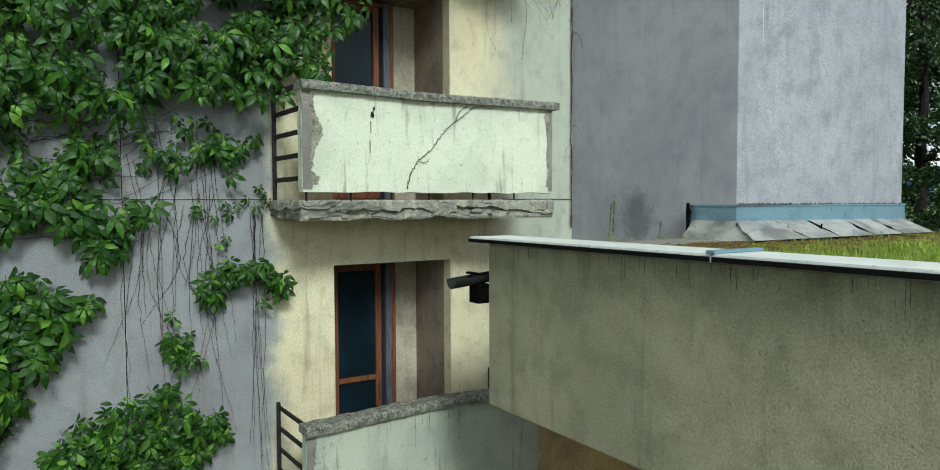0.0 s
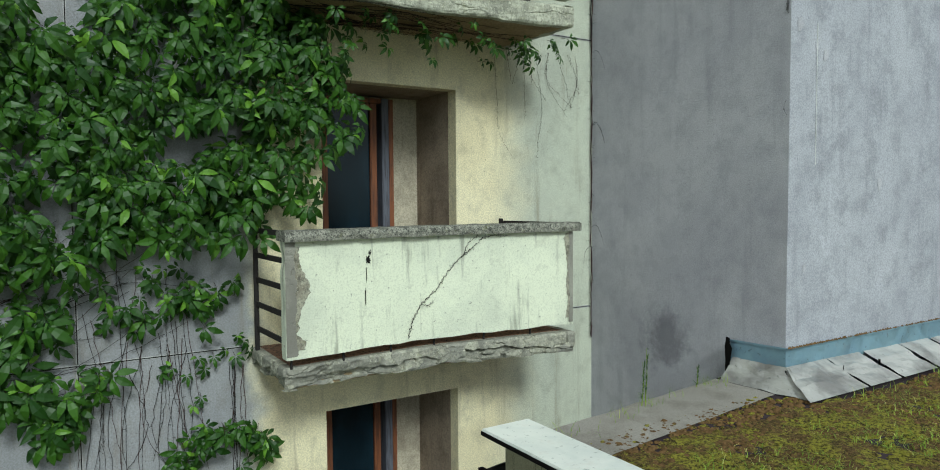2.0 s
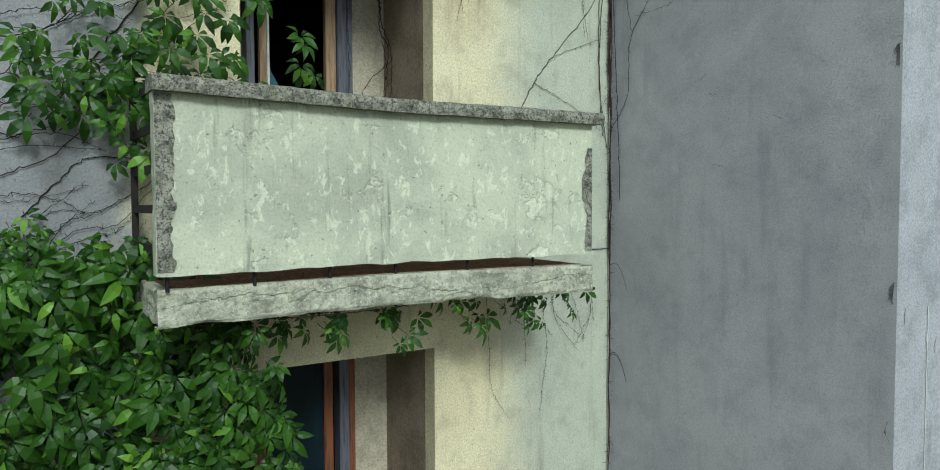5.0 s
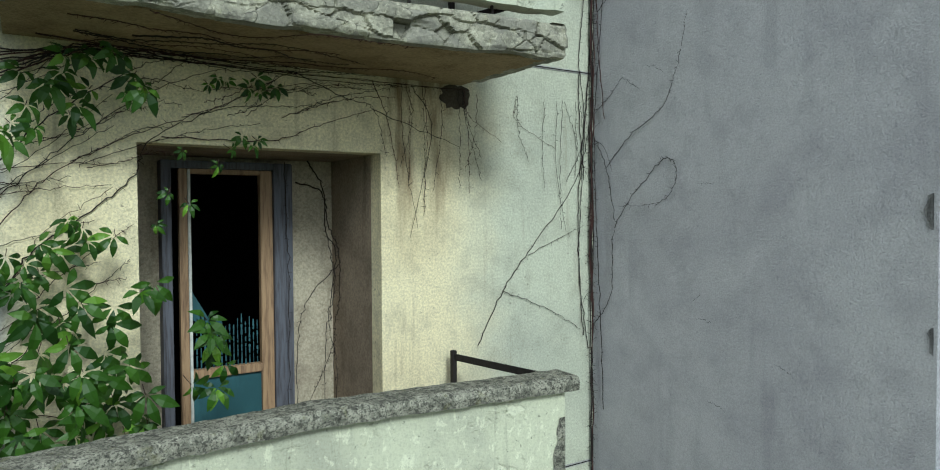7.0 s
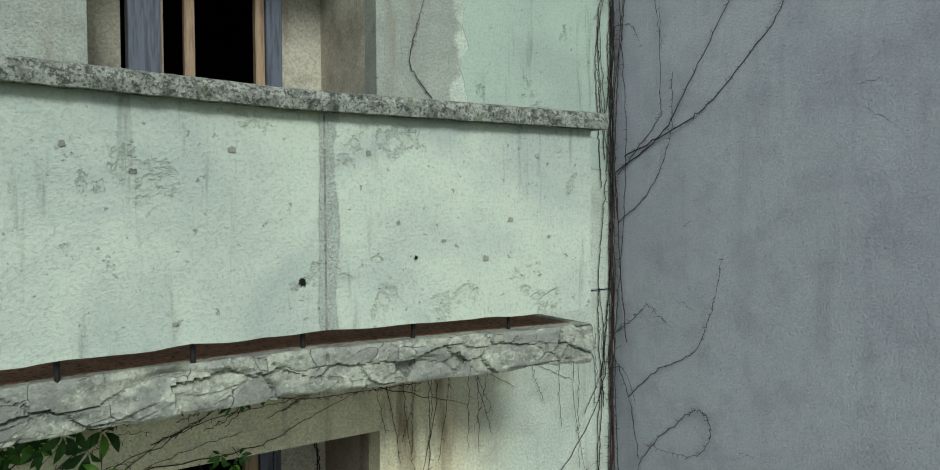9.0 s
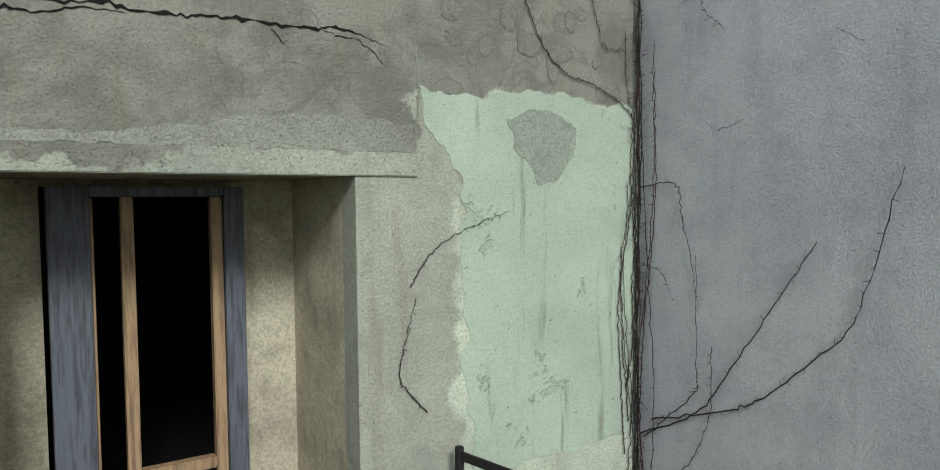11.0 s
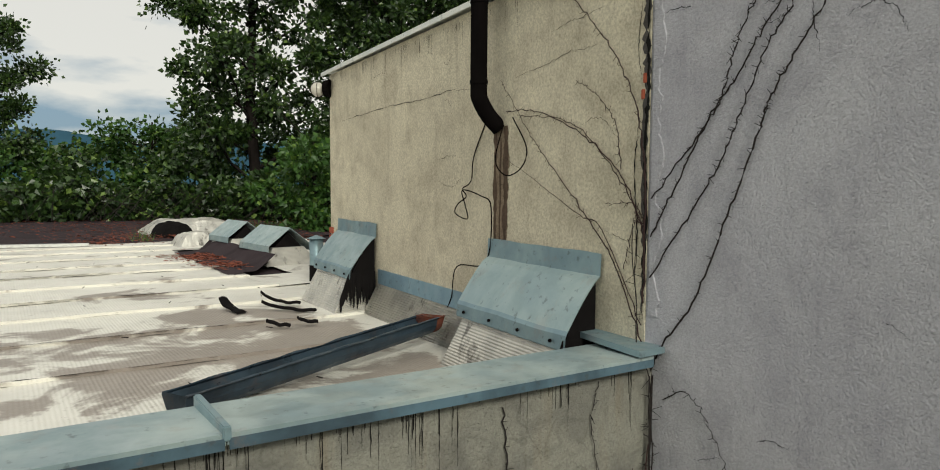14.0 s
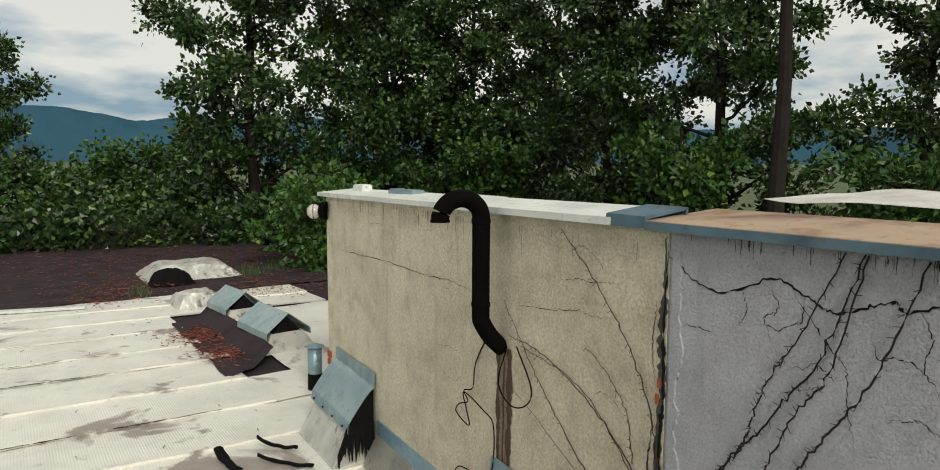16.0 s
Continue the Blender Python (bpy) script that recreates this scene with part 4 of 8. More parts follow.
def worn_patch(name, label, x, z, w, h, mat, seed, rough=0.5, off=0.0055):
    """A ragged patch where the panel's paint is gone."""
    verts, k = [], 44
    for i in range(k):
        a = 6.28318 * i / k
        q = 1 + rough * noise.fractal(Vector((3 * math.cos(a), 3 * math.sin(a), seed)), 1, 2, 4)
        c, s = math.cos(a), math.sin(a)
        e = (abs(c) ** 4 + abs(s) ** 4) ** -0.25
        px = min(4.458, max(1.922, x + 0.5 * w * q * e * c))
        verts.append(panel_point(px, z + 0.5 * h * q * e * s, off))
    mid = panel_point(x, z, off)
    verts.append(mid)
    faces = [(k, (i + 1) % k, i) for i in range(k)]
    return tagged(raw(name, verts, faces, mat), label, "stain", kind="stuff")


def worn_strip(x, side, z0, z1, width, mat, seed, off=0.005):
    """A strip of bared concrete along an upright edge, its inner side wandering."""
    verts, n = [], 60
    for i in range(n + 1):
        z = z0 + (z1 - z0) * i / n
        w = width * (0.75 + 0.5 * noise.noise(Vector((z * 4, seed, 1))) + 0.22 * noise.fractal(Vector((z * 17, seed, 5)), 1, 2, 4))
        verts += [panel_point(x, z, off), panel_point(x + side * max(0.008, w), z, off)]
    faces = [(2 * i, 2 * i + 1, 2 * i + 3, 2 * i + 2) if side > 0 else (2 * i + 1, 2 * i, 2 * i + 2, 2 * i + 3) for i in range(n)]
    return tagged(raw("bare_patch", verts, faces, mat), "strip of bared gritty concrete on a balcony panel", "stain", kind="stuff")


worn_strip(1.923, 1, 6.41, 7.20, 0.10, M_WORN, 1.0)
worn_strip(4.457, -1, 6.41, 7.20, 0.055, M_WORN, 2.0)
worn_strip(1.923, 1, 6.45, 7.17, 0.17, M_SKIM_EDGE, 8.0, 0.0035)
worn_strip(4.457, -1, 6.45, 7.19, 0.09, M_SKIM_EDGE, 9.0, 0.0035)
for n in range(12):         # peeling spots of paint on the top panel
    fx, fz = 2.2 + 2.15 * ((n * 0.618) % 1), 12.06 + 0.66 * ((n * 0.377 + 0.13 * (n % 5)) % 1)
    worn_patch("paint_flake", "small flake of bared grey render on the panel", fx, fz, 0.012 + 0.016 * ((n * 0.271) % 1), 0.010 + 0.014 * ((n * 0.53) % 1), M_WORN, 200.0 + n, 0.5, 0.0042)
worn_strip(1.923, 1, 9.21, 10.0, 0.10, M_CAP, 3.0)
worn_strip(4.457, -1, 9.21, 9.86, 0.07, M_CAP, 4.0)
worn_strip(1.923, 1, 3.62, 4.4, 0.11, M_WORN, 5.0)
worn_strip(3.235, 1, 11.995, 12.805, 0.065, M_JOINT, 6.0)
worn_strip(3.239, -1, 11.995, 12.805, 0.03, M_JOINT, 7.0)
worn_strip(3.234, 1, 11.995, 12.805, 0.006, M_SKIM_EDGE, 7.5, 0.0062)
# holes and dark marks are flat black spots, the grey ones bared render
for n, (x, z, w, h, mat, rough) in enumerate((
        (2.56, 7.05, 0.035, 0.05, M_CRACK, 0.9), (2.545, 6.94, 0.008, 0.10, M_CRACK, 0.5), (2.535, 6.78, 0.007, 0.12, M_CRACK, 0.5), (2.575, 7.10, 0.02, 0.03, M_CRACK, 0.7),
        (3.15, 12.18, 0.024, 0.028, M_CRACK, 0.6), (3.60, 12.255, 0.014, 0.016, M_CRACK, 0.5), (3.455, 12.695, 0.018, 0.020, M_JOINT, 0.5),
        (4.17, 12.68, 0.018, 0.018, M_JOINT, 0.5), (2.12, 12.08, 0.03, 0.07, M_CRACK, 0.6), (2.15, 12.03, 0.02, 0.03, M_CRACK, 0.6), (2.10, 12.15, 0.012, 0.02, M_CRACK, 0.6))):
    worn_patch("bare_patch", "ragged flat spot on a balcony panel, black for holes and marks, grey for bared render", x, z, w, h, mat, n * 3.7, rough, 0.0055 + 0.0012 * (n % 3))


# ---------------- stems, wires and cracks on the walls ----------------
def on_facade(u, v, off=0.008):
    return Vector((u, FACE - off, v))


def on_tower(u, v, off=0.008):
    return Vector((5.522 + (5.99 - u) * 0.026 - off, u, v))


def on_upper(u, v, off=0.008):
    return Vector((5.517 + (u - 6.047) * 0.0701 - off, u, v))


def stem(wall, guides, r0=0.006, r1=0.0025, twigs=0.6, seed=0, off=0.010, sides=4):
    """A woody stem creeping over a wall, with short side twigs."""
    rng = random.Random(seed * 31 + len(guides))
    line = smooth_line([(u, v, 0) for u, v in guides], 10)
    pts = []
    for i, p in enumerate(line):
        j = 0.018 * noise.noise(Vector((i * 0.7, seed, 1))), 0.018 * noise.noise(Vector((i * 0.7, seed, 7)))
        pts.append(wall(p.x + j[0], p.y + j[1], off + 0.006 * abs(noise.noise(Vector((i * 0.3, seed, 3))))))
    verts, faces = [], []
    tube(verts, faces, pts, r0, r1, sides)
    for i in range(2, len(pts) - 1):
        for k in range(int(twigs + rng.random())):
            a = rng.uniform(0, 2 * math.pi)
            length = rng.uniform(0.008, 0.028)
            p = line[i]
            q = wall(p.x + length * math.cos(a), p.y + length * math.sin(a), off + 0.01)
            tube(verts, faces, [pts[i], q], 0.0018, 0.001, 3)
    return verts, faces


def stems_thing(name, label, mat, calls, category="vine", group="", twigs=0.8):
    """One plant of several stems, each a part of its own."""
    first = calls[0]
    root = first[0](*first[1][0])
    thing = tagged(empty(name, *root), label, category, group)
    for n, (wall, guides, r0, r1) in enumerate(calls):
        v, f = stem(wall, guides, r0 * 0.5, r1 * 0.5, twigs, seed=n + len(label))
        hung(raw("stem", v, f, mat), thing)
    return thing


M_BARK_FAN = plain("dark_reddish_vine", (0.035, 0.017, 0.015), 0.9, 0, 0.5, 40)
T, F, U = on_tower, on_facade, on_upper
stems_thing("bare_vine", "leafless vine stems branching over the grey wall", M_BARK, [
    (T, ((5.99, 10.12), (5.81, 10.38), (5.77, 10.85), (5.44, 11.22), (5.30, 11.29), (5.25, 11.16), (5.38, 11.01), (5.74, 10.99)), 0.006, 0.002),
    (T, ((5.98, 11.65), (5.80, 11.78), (5.70, 11.86), (5.55, 11.76)), 0.005, 0.001),
    (T, ((5.86, 11.26), (5.63, 11.47), (5.37, 11.62), (5.25, 11.86), (5.17, 12.2)), 0.006, 0.002),
    (T, ((5.97, 11.48), (5.86, 11.26), (5.77, 10.88)), 0.006, 0.004)])
stems_thing("bare_vine", "leafless vine stems fanning out of the wall corner", M_BARK, [
    (T, ((5.95, 12.37), (5.70, 12.56), (5.54, 12.87), (5.52, 13.26)), 0.006, 0.003),
    (T, ((5.98, 12.69), (5.61, 12.90), (5.39, 13.20), (5.15, 13.57), (5.0, 13.8)), 0.008, 0.004),
    (T, ((5.90, 12.79), (5.47, 12.94), (5.26, 13.05), (5.0, 13.29), (4.83, 13.5), (4.66, 14.11)), 0.008, 0.004),
    (T, ((5.95, 12.68), (5.63, 12.99), (5.61, 13.11), (5.62, 13.71)), 0.006, 0.002)])
stems_thing("bare_vine", "thin leafless stems hooked over the grey wall", M_BARK, [
    (T, ((5.98, 14.06), (5.75, 14.07), (5.71, 13.91), (5.65, 13.69), (5.6, 13.41)), 0.005, 0.002),
    (T, ((5.93, 15.19), (5.81, 15.25), (5.68, 15.12), (5.57, 14.91), (5.46, 14.8)), 0.005, 0.001),
    (T, ((5.99, 13.63), (5.85, 13.61), (5.75, 13.45)), 0.004, 0.001)])
stems_thing("bare_vine", "dark woody stems climbing the tower wall side by side", M_BARK, [
    (T, ((6.02, 16.07), (5.78, 16.34), (5.68, 16.49), (5.64, 16.63), (5.58, 16.78), (5.5, 16.91), (5.36, 17.22)), 0.0075, 0.005),
    (T, ((6.02, 15.90), (5.9, 16.11), (5.75, 16.38), (5.62, 16.55), (5.52, 16.71), (5.42, 16.86), (5.30, 17.22)), 0.0085, 0.006),
    (T, ((6.02, 15.72), (5.79, 16.05), (5.67, 16.24), (5.59, 16.43), (5.49, 16.66), (5.39, 16.82), (5.29, 17.22)), 0.008, 0.006),
    (T, ((6.00, 15.30), (5.94, 15.43), (5.78, 15.66), (5.64, 16.01), (5.52, 16.33), (5.48, 16.45), (5.38, 16.62), (5.25, 16.84), (5.12, 17.22)), 0.0095, 0.007)], twigs=1.3)
stems_thing("bare_vine", "leafless stems wandering over the top of the facade", M_BARK, [
    (F, ((4.68, 15.29), (4.72, 14.99), (4.83, 14.75), (4.99, 14.62), (5.15, 14.59), (5.35, 14.51), (5.46, 14.43)), 0.006, 0.005),
    (F, ((4.08, 13.62), (4.21, 13.78), (4.42, 13.88), (4.62, 13.94)), 0.005, 0.002),
    (F, ((5.18, 15.31), (5.14, 15.14), (5.2, 14.89), (5.26, 14.78), (5.39, 14.79)), 0.004, 0.002),
    (F, ((4.16, 13.05), (4.03, 13.21), (4.05, 13.37), (4.11, 13.57)), 0.006, 0.003)])
stems_thing("bare_vine", "leafless stems crossing the facade beside the corner", M_BARK, [
    (F, ((4.51, 10.09), (4.71, 10.43), (4.92, 10.68), (5.34, 11.16), (5.49, 11.61)), 0.007, 0.005),
    (F, ((4.71, 10.43), (5.09, 10.28), (5.4, 10.11)), 0.005, 0.002),
    (F, ((4.92, 10.66), (5.43, 10.86)), 0.004, 0.002),
    (F, ((5.39, 11.95), (5.42, 11.48), (5.26, 11.16)), 0.005, 0.004),
    (F, ((4.26, 8.98), (4.29, 8.48), (4.32, 8.13), (4.5, 7.86)), 0.003, 0.001),
    (F, ((4.77, 8.85), (4.84, 8.42), (4.8, 8.11), (4.77, 7.89)), 0.003, 0.001)])
stems_thing("bare_vine", "reddish leafless stems fanning over the beige wall", M_BARK_FAN, [
    (U, ((6.05, 15.42), (6.25, 15.77), (6.47, 15.99), (6.81, 16.29), (6.96, 16.43), (7.24, 16.74)), 0.009, 0.003),
    (U, ((6.05, 15.90), (6.19, 16.15), (6.46, 16.36), (6.86, 16.52), (7.18, 16.55)), 0.008, 0.004),
    (U, ((6.05, 15.93), (6.23, 16.17), (6.58, 16.44), (7.07, 16.52)), 0.007, 0.003),
    (U, ((6.05, 15.6), (6.052, 16.1), (6.07, 16.28), (6.13, 16.51), (6.28, 16.75), (6.52, 17.0), (6.74, 17.18)), 0.009, 0.004),
    (U, ((6.06, 15.5), (6.33, 15.91), (6.53, 15.99), (7.17, 16.28)), 0.007, 0.002),
    (U, ((6.21, 16.2), (6.25, 16.41), (6.39, 16.56), (6.55, 16.65)), 0.005, 0.002),
    (U, ((6.05, 15.96), (6.12, 16.04), (6.31, 16.04)), 0.005, 0.002),
    (U, ((6.18, 15.74), (6.12, 15.94), (6.07, 15.97)), 0.005, 0.002)], twigs=0.9)


def corner_bundle():
    """The thick bunch of stems that climbs the inner corner."""
    thing = tagged(empty("corner_vine", 5.50, 5.97, 6.0), "thick bundle of twisted bare stems climbing the corner", "vine")
    rng = random.Random(11)
    for n in range(12):
        lo = 6.0 if n < 2 else rng.uniform(7.8, 11.5) if n < 9 else rng.uniform(12.3, 14.0)
        hi = rng.uniform(15.6, 17.1) if n % 2 else rng.uniform(11.0, 15.3)
        hi = max(hi, lo + 1.5)
        hi = min(hi, 16.0 if n in (3, 7) else 15.34 if n % 2 else 15.2)
        lo = min(lo, hi - 0.9)
        a = rng.uniform(0, 6.28)
        pts = []
        steps = int((hi - lo) / 0.045)
        for i in range(steps):
            z = lo + (hi - lo) * i / steps
            w = 0.014 + 0.026 * min(1, max(0, (z - 8.5) / 4))
            x = 5.499 - 0.008 * (n % 3) - abs(w * noise.noise(Vector((z * 1.7, n * 3.1, a)))) - 0.010 * abs(noise.noise(Vector((z * 6, n, a))))
            y = 5.975 - 0.7 * abs(w * noise.noise(Vector((z * 1.9, n * 5.7, a + 4)))) - 0.010 * noise.noise(Vector((z * 6, n, a + 3)))
            if z > 15.30:
                y = y + 0.09 * min(1, (z - 15.3) / 0.1) + 0.06 * (n % 2) * min(1, (z - 15.3) / 1.2)
                x = min(x, 5.500)
            pts.append((x, y, z))
        v, f = [], []
        r = (0.0028 + 0.0036 * rng.random()) * (0.6 if hi > 15.5 else 1.0)
        tube(v, f, pts, r, r * 0.6, 5)
        for i in range(3, len(pts) - 2):
            if rng.random() < 0.5:
                p = Vector(pts[i])
                if rng.random() < 0.5:
                    q = p + Vector((-rng.uniform(0.02, 0.06), 0.005, rng.uniform(-0.04, 0.04)))
                else:
                    q = p + Vector((0.0, -rng.uniform(0.02, 0.06), rng.uniform(-0.04, 0.04)))
                tube(v, f, [p, q], 0.0018, 0.001, 3)
        hung(raw("stem", v, f, M_BARK if n % 4 else M_BARK_RED), thing)
    for n in range(9):        # loose strands beside the bundle
        z0, z1 = rng.uniform(9.5, 13.0), rng.uniform(13.5, 15.25)
        wall = on_facade if n % 3 else on_tower
        c = 5.43 if n % 3 else 5.93
        guides = [(c + 0.055 * math.sin(2.1 * z + n) + rng.gauss(0, 0.012), z) for z in [z0 + (z1 - z0) * i / 7 for i in range(8)]]
        v, f = stem(wall, guides, 0.003, 0.0018, 0.9, 500 + n, 0.012)
        hung(raw("stem", v, f, M_BARK if n % 2 else M_BARK_RED), thing)
    for n in range(10):
        z = rng.uniform(6.6, 14.6)
        pts = [(5.50, 5.965, z)]
        dx, dy = (-1, 0) if n % 2 else (0, -1)
        for i in range(1, 9):
            s = i / 8
            pts.append((5.50 + dx * 0.13 * s * (1 + 0.4 * math.sin(3 * s)), 5.965 + dy * 0.16 * s - 0.02 * s, z - 0.35 * s * s + 0.15 * s))
        v, f = [], []
        tube(v, f, pts, 0.003, 0.001, 3)
        hung(raw("tendril", v, f, M_BARK), thing)
    return thing


corner_bundle()


def facade_stems():
    """Bare stems of the creeper sweeping up the facade between the leaves."""
    thing = tagged(empty("creeper_stems", 1.0, 5.98, 4.0), "tangle of bare creeper stems clinging to the facade", "vine")
    rng = random.Random(23)
    calls = []
    for n in range(40):       # sweeping up to the right beside the third door
        x0, z0 = rng.uniform(0.2, 1.5), rng.uniform(8.9, 10.9)
        x1 = rng.uniform(1.7, 2.5)
        z1 = z0 + (x1 - x0) * rng.uniform(0.25, 0.7)
        if x1 > 2.5:
            z1 = rng.uniform(11.38, 11.66)
            z0 = min(z0, 10.8)
        zm = 0.5 * (z0 + z1) + rng.uniform(-0.22, 0.25)
        xm = 0.5 * (x0 + x1)
        if x1 > 2.5 and zm < 11.4:
            xm = min(xm, 2.35)
        mids = [(x0 + (x1 - x0) * q + rng.gauss(0, 0.04), z0 + (z1 - z0) * q + (zm - 0.5 * (z0 + z1)) * 4 * q * (1 - q) + rng.gauss(0, 0.045)) for q in (0.2, 0.4, 0.6, 0.8)]
        calls.append((((x0, z0), *mids, (x1, z1)), rng.uniform(0.003, 0.0055)))
    for n in range(26):       # hanging strands under the leaves
        x0, z0 = rng.uniform(0.75, 1.45), rng.uniform(6.2, 7.2)
        z1 = rng.uniform(4.0, 5.6)
        calls.append((((x0, z0), (x0 + rng.uniform(-0.15, 0.15), 0.5 * (z0 + z1)), (x0 + rng.uniform(-0.2, 0.25), z1)), 0.004))
    for n in range(7):
        x0 = rng.uniform(1.74, 1.86)
        calls.append((((x0, 6.2), (x0 + rng.uniform(-0.06, 0.06), 5.3), (x0 + rng.uniform(-0.1, 0.1), rng.uniform(3.6, 4.6))), 0.0045))
    for n in range(22):       # left of the second balcony
        x0, z0 = rng.uniform(-0.5, 0.5), rng.uniform(5.9, 7.0)
        x1 = x0 + rng.uniform(0.5, 1.3)
        calls.append((((x0, z0), (0.5 * (x0 + x1), z0 + rng.uniform(0.0, 0.25)), (x1, z0 + rng.uniform(0.05, 0.6))), 0.004))
    for n in range(22):       # thin strands hanging beside the balcony ends
        x0, z0 = rng.uniform(4.35, 5.40), (8.95 if n % 2 else 11.72)
        z1 = z0 - rng.uniform(0.3, 1.0)
        calls.append((((x0, z0), (x0 + rng.uniform(-0.03, 0.12), 0.5 * (z0 + z1)), (x0 + rng.uniform(-0.1, 0.34), z1)), 0.0022))
    for n in range(9):        # strands packed under the top balcony's slab
        z = 11.70 + 0.012 * (n % 4)
        x1 = (4.45, 3.4, 3.8, 3.0, 4.3)[n % 5]
        calls.append((((1.3, 11.25 + 0.05 * n), (1.99, 11.56 + 0.015 * n), (2.3, z), (2.65, z + 0.01), (0.5 * (2.65 + x1), z + 0.012 - 0.03 * (n % 2)), (x1, z + 0.02)), 0.006))
    for guides in (((1.6, 10.45), (1.97, 10.9), (2.16, 11.12), (2.47, 11.31), (2.98, 11.53), (3.3, 11.72)), ((1.6, 10.7), (1.98, 11.04), (2.23, 11.27), (2.6, 11.55), (2.99, 11.72)),
                   ((1.7, 10.2), (1.97, 10.59), (2.09, 10.78), (2.31, 10.95), (2.51, 11.13), (2.60, 11.32), (2.98, 11.53), (3.3, 11.72)), ((2.64, 11.33), (3.18, 11.34), (3.48, 11.45), (3.78, 11.55)),
                   ((3.3, 11.72), (3.61, 11.6), (3.78, 11.55), (3.86, 11.28)), ((3.78, 11.55), (4.37, 11.36)), ((3.78, 11.72), (3.88, 11.48), (3.95, 11.1)), ((4.03, 11.72), (4.17, 11.46), (4.02, 10.8)),
                   ((1.7, 10.9), (1.98, 11.19), (2.19, 11.41), (2.53, 11.65), (2.7, 11.72)), ((1.6, 9.95), (1.96, 10.35), (2.13, 10.6), (2.4, 10.82), (2.51, 10.9)), ((1.6, 9.9), (1.96, 10.23), (2.17, 10.45), (2.39, 10.64), (2.49, 10.73))):
        calls.append((guides, 0.0065 if guides[0][0] == 1.7 else 0.004))
    for n in range(18):       # fine twigs over the third door's lintel
        x0 = rng.uniform(1.8, 3.4)
        z0 = rng.uniform(11.33, 11.6) if x0 > 2.5 else rng.uniform(10.9, 11.55)
        x1 = x0 + rng.uniform(0.3, 0.9)
        z1 = min(11.70, z0 + rng.uniform(0.05, 0.35))
        calls.append((((x0, z0), (x0 + 0.35 * (x1 - x0), z0 + 0.25 * (z1 - z0) + rng.uniform(0.0, 0.07)), (x0 + 0.7 * (x1 - x0), z0 + 0.8 * (z1 - z0) + rng.uniform(-0.02, 0.05)), (x1, z1)), 0.0026))
    for n in range(9):        # fine strands from the slab's end
        x0 = rng.uniform(3.95, 4.5)
        z1 = rng.uniform(10.7, 11.4)
        calls.append((((x0, 11.72), (x0 + rng.uniform(0.0, 0.06), 11.72 - 0.4 * (11.72 - z1)), (x0 + rng.uniform(-0.08, 0.22), z1)), 0.0024))
    for n, (guides, r) in enumerate(calls):
        v, f = stem(on_facade, guides, r * 0.7, 0.0012, 0.5, n + 200, 0.008 + 0.02 * rng.random())
        hung(raw("stem", v, f, M_BARK if n % 3 else M_BARK_RED), thing)
    return thing


facade_stems()


def niche_vine():
    """Bare twiggy stems hanging in the third door's niche."""
    def on_back(u, v, off=0.01):
        return Vector((u, 6.64 - off, v))
    thing = tagged(empty("niche_vine", 3.7, 6.63, 9.2), "wiry leafless stems hanging in the door niche", "vine")
    for n, (guides, r) in enumerate(((((3.53, 11.15), (3.71, 11.08), (3.73, 10.83), (3.80, 10.69), (3.76, 10.37), (3.72, 10.05), (3.70, 9.13)), 0.005),
                                     (((3.61, 11.29), (3.71, 11.12), (3.75, 10.87), (3.82, 10.69), (3.82, 10.36), (3.78, 10.08), (3.82, 9.13)), 0.005),
                                     (((3.82, 10.61), (3.60, 10.38), (3.53, 10.07), (3.53, 9.5)), 0.003), (((3.46, 11.28), (3.47, 10.87), (3.48, 10.39), (3.46, 9.4)), 0.003),
                                     (((3.74, 10.8), (3.79, 10.5), (3.75, 10.2), (3.80, 9.9), (3.76, 9.13)), 0.003), (((3.80, 10.14), (3.72, 9.94), (3.60, 9.7)), 0.003))):
        v, f = stem(on_back, guides, r, 0.0015, 1.3, 400 + n, 0.012)
        hung(raw("stem", v, f, M_BARK), thing)


niche_vine()


def soffit_vine(floor, count, label, seed):
    """Bare stems that cling to the underside of a balcony slab."""
    rng = random.Random(seed)

    def under(u, v, off=0.01):
        return Vector((u, v, floor - 0.25 - off))
    thing = tagged(empty("soffit_vine", 2.0, 5.9, floor - 0.26), label, "vine")
    for n in range(count):
        y0 = rng.uniform(5.25, 5.93)
        x0, x1 = rng.uniform(1.98, 2.6), rng.uniform(3.2, 4.42)
        guides = [(x0 + (x1 - x0) * k / 7, min(5.96, max(5.22, y0 + rng.gauss(0, 0.03) + 0.10 * math.sin(0.8 * k + n)))) for k in range(8)]
        v, f = stem(under, guides, rng.uniform(0.002, 0.0045), 0.0014, 0.9, seed + n, 0.012)
        hung(raw("stem", v, f, M_BARK if n % 2 else M_BARK_RED), thing)


soffit_vine(FLOORS[2], 20, "tangle of bare stems under the third balcony slab", 800)
soffit_vine(FLOORS[3], 7, "few bare stems clinging under the top balcony slab", 900)


def chipped_hole():
    """A dark pocket where render has dropped off under the top slab."""
    r = random.Random(3)
    k = 26
    ring = []
    for i in range(k):
        a = 6.283 * i / k
        q = 1 + 0.45 * noise.fractal(Vector((2.5 * math.cos(a), 2.5 * math.sin(a), 4)), 1, 2, 4)
        ring.append((4.36 + 0.105 * q * math.cos(a), 11.675 + 0.075 * q * math.sin(a)))
    verts = [on_facade(u, v, 0.003) for u, v in ring]
    tagged(raw("chipped_hole", verts, [tuple(range(k))], M_HOLE), "dark pocket of fallen render under the slab", "damage", kind="structure")


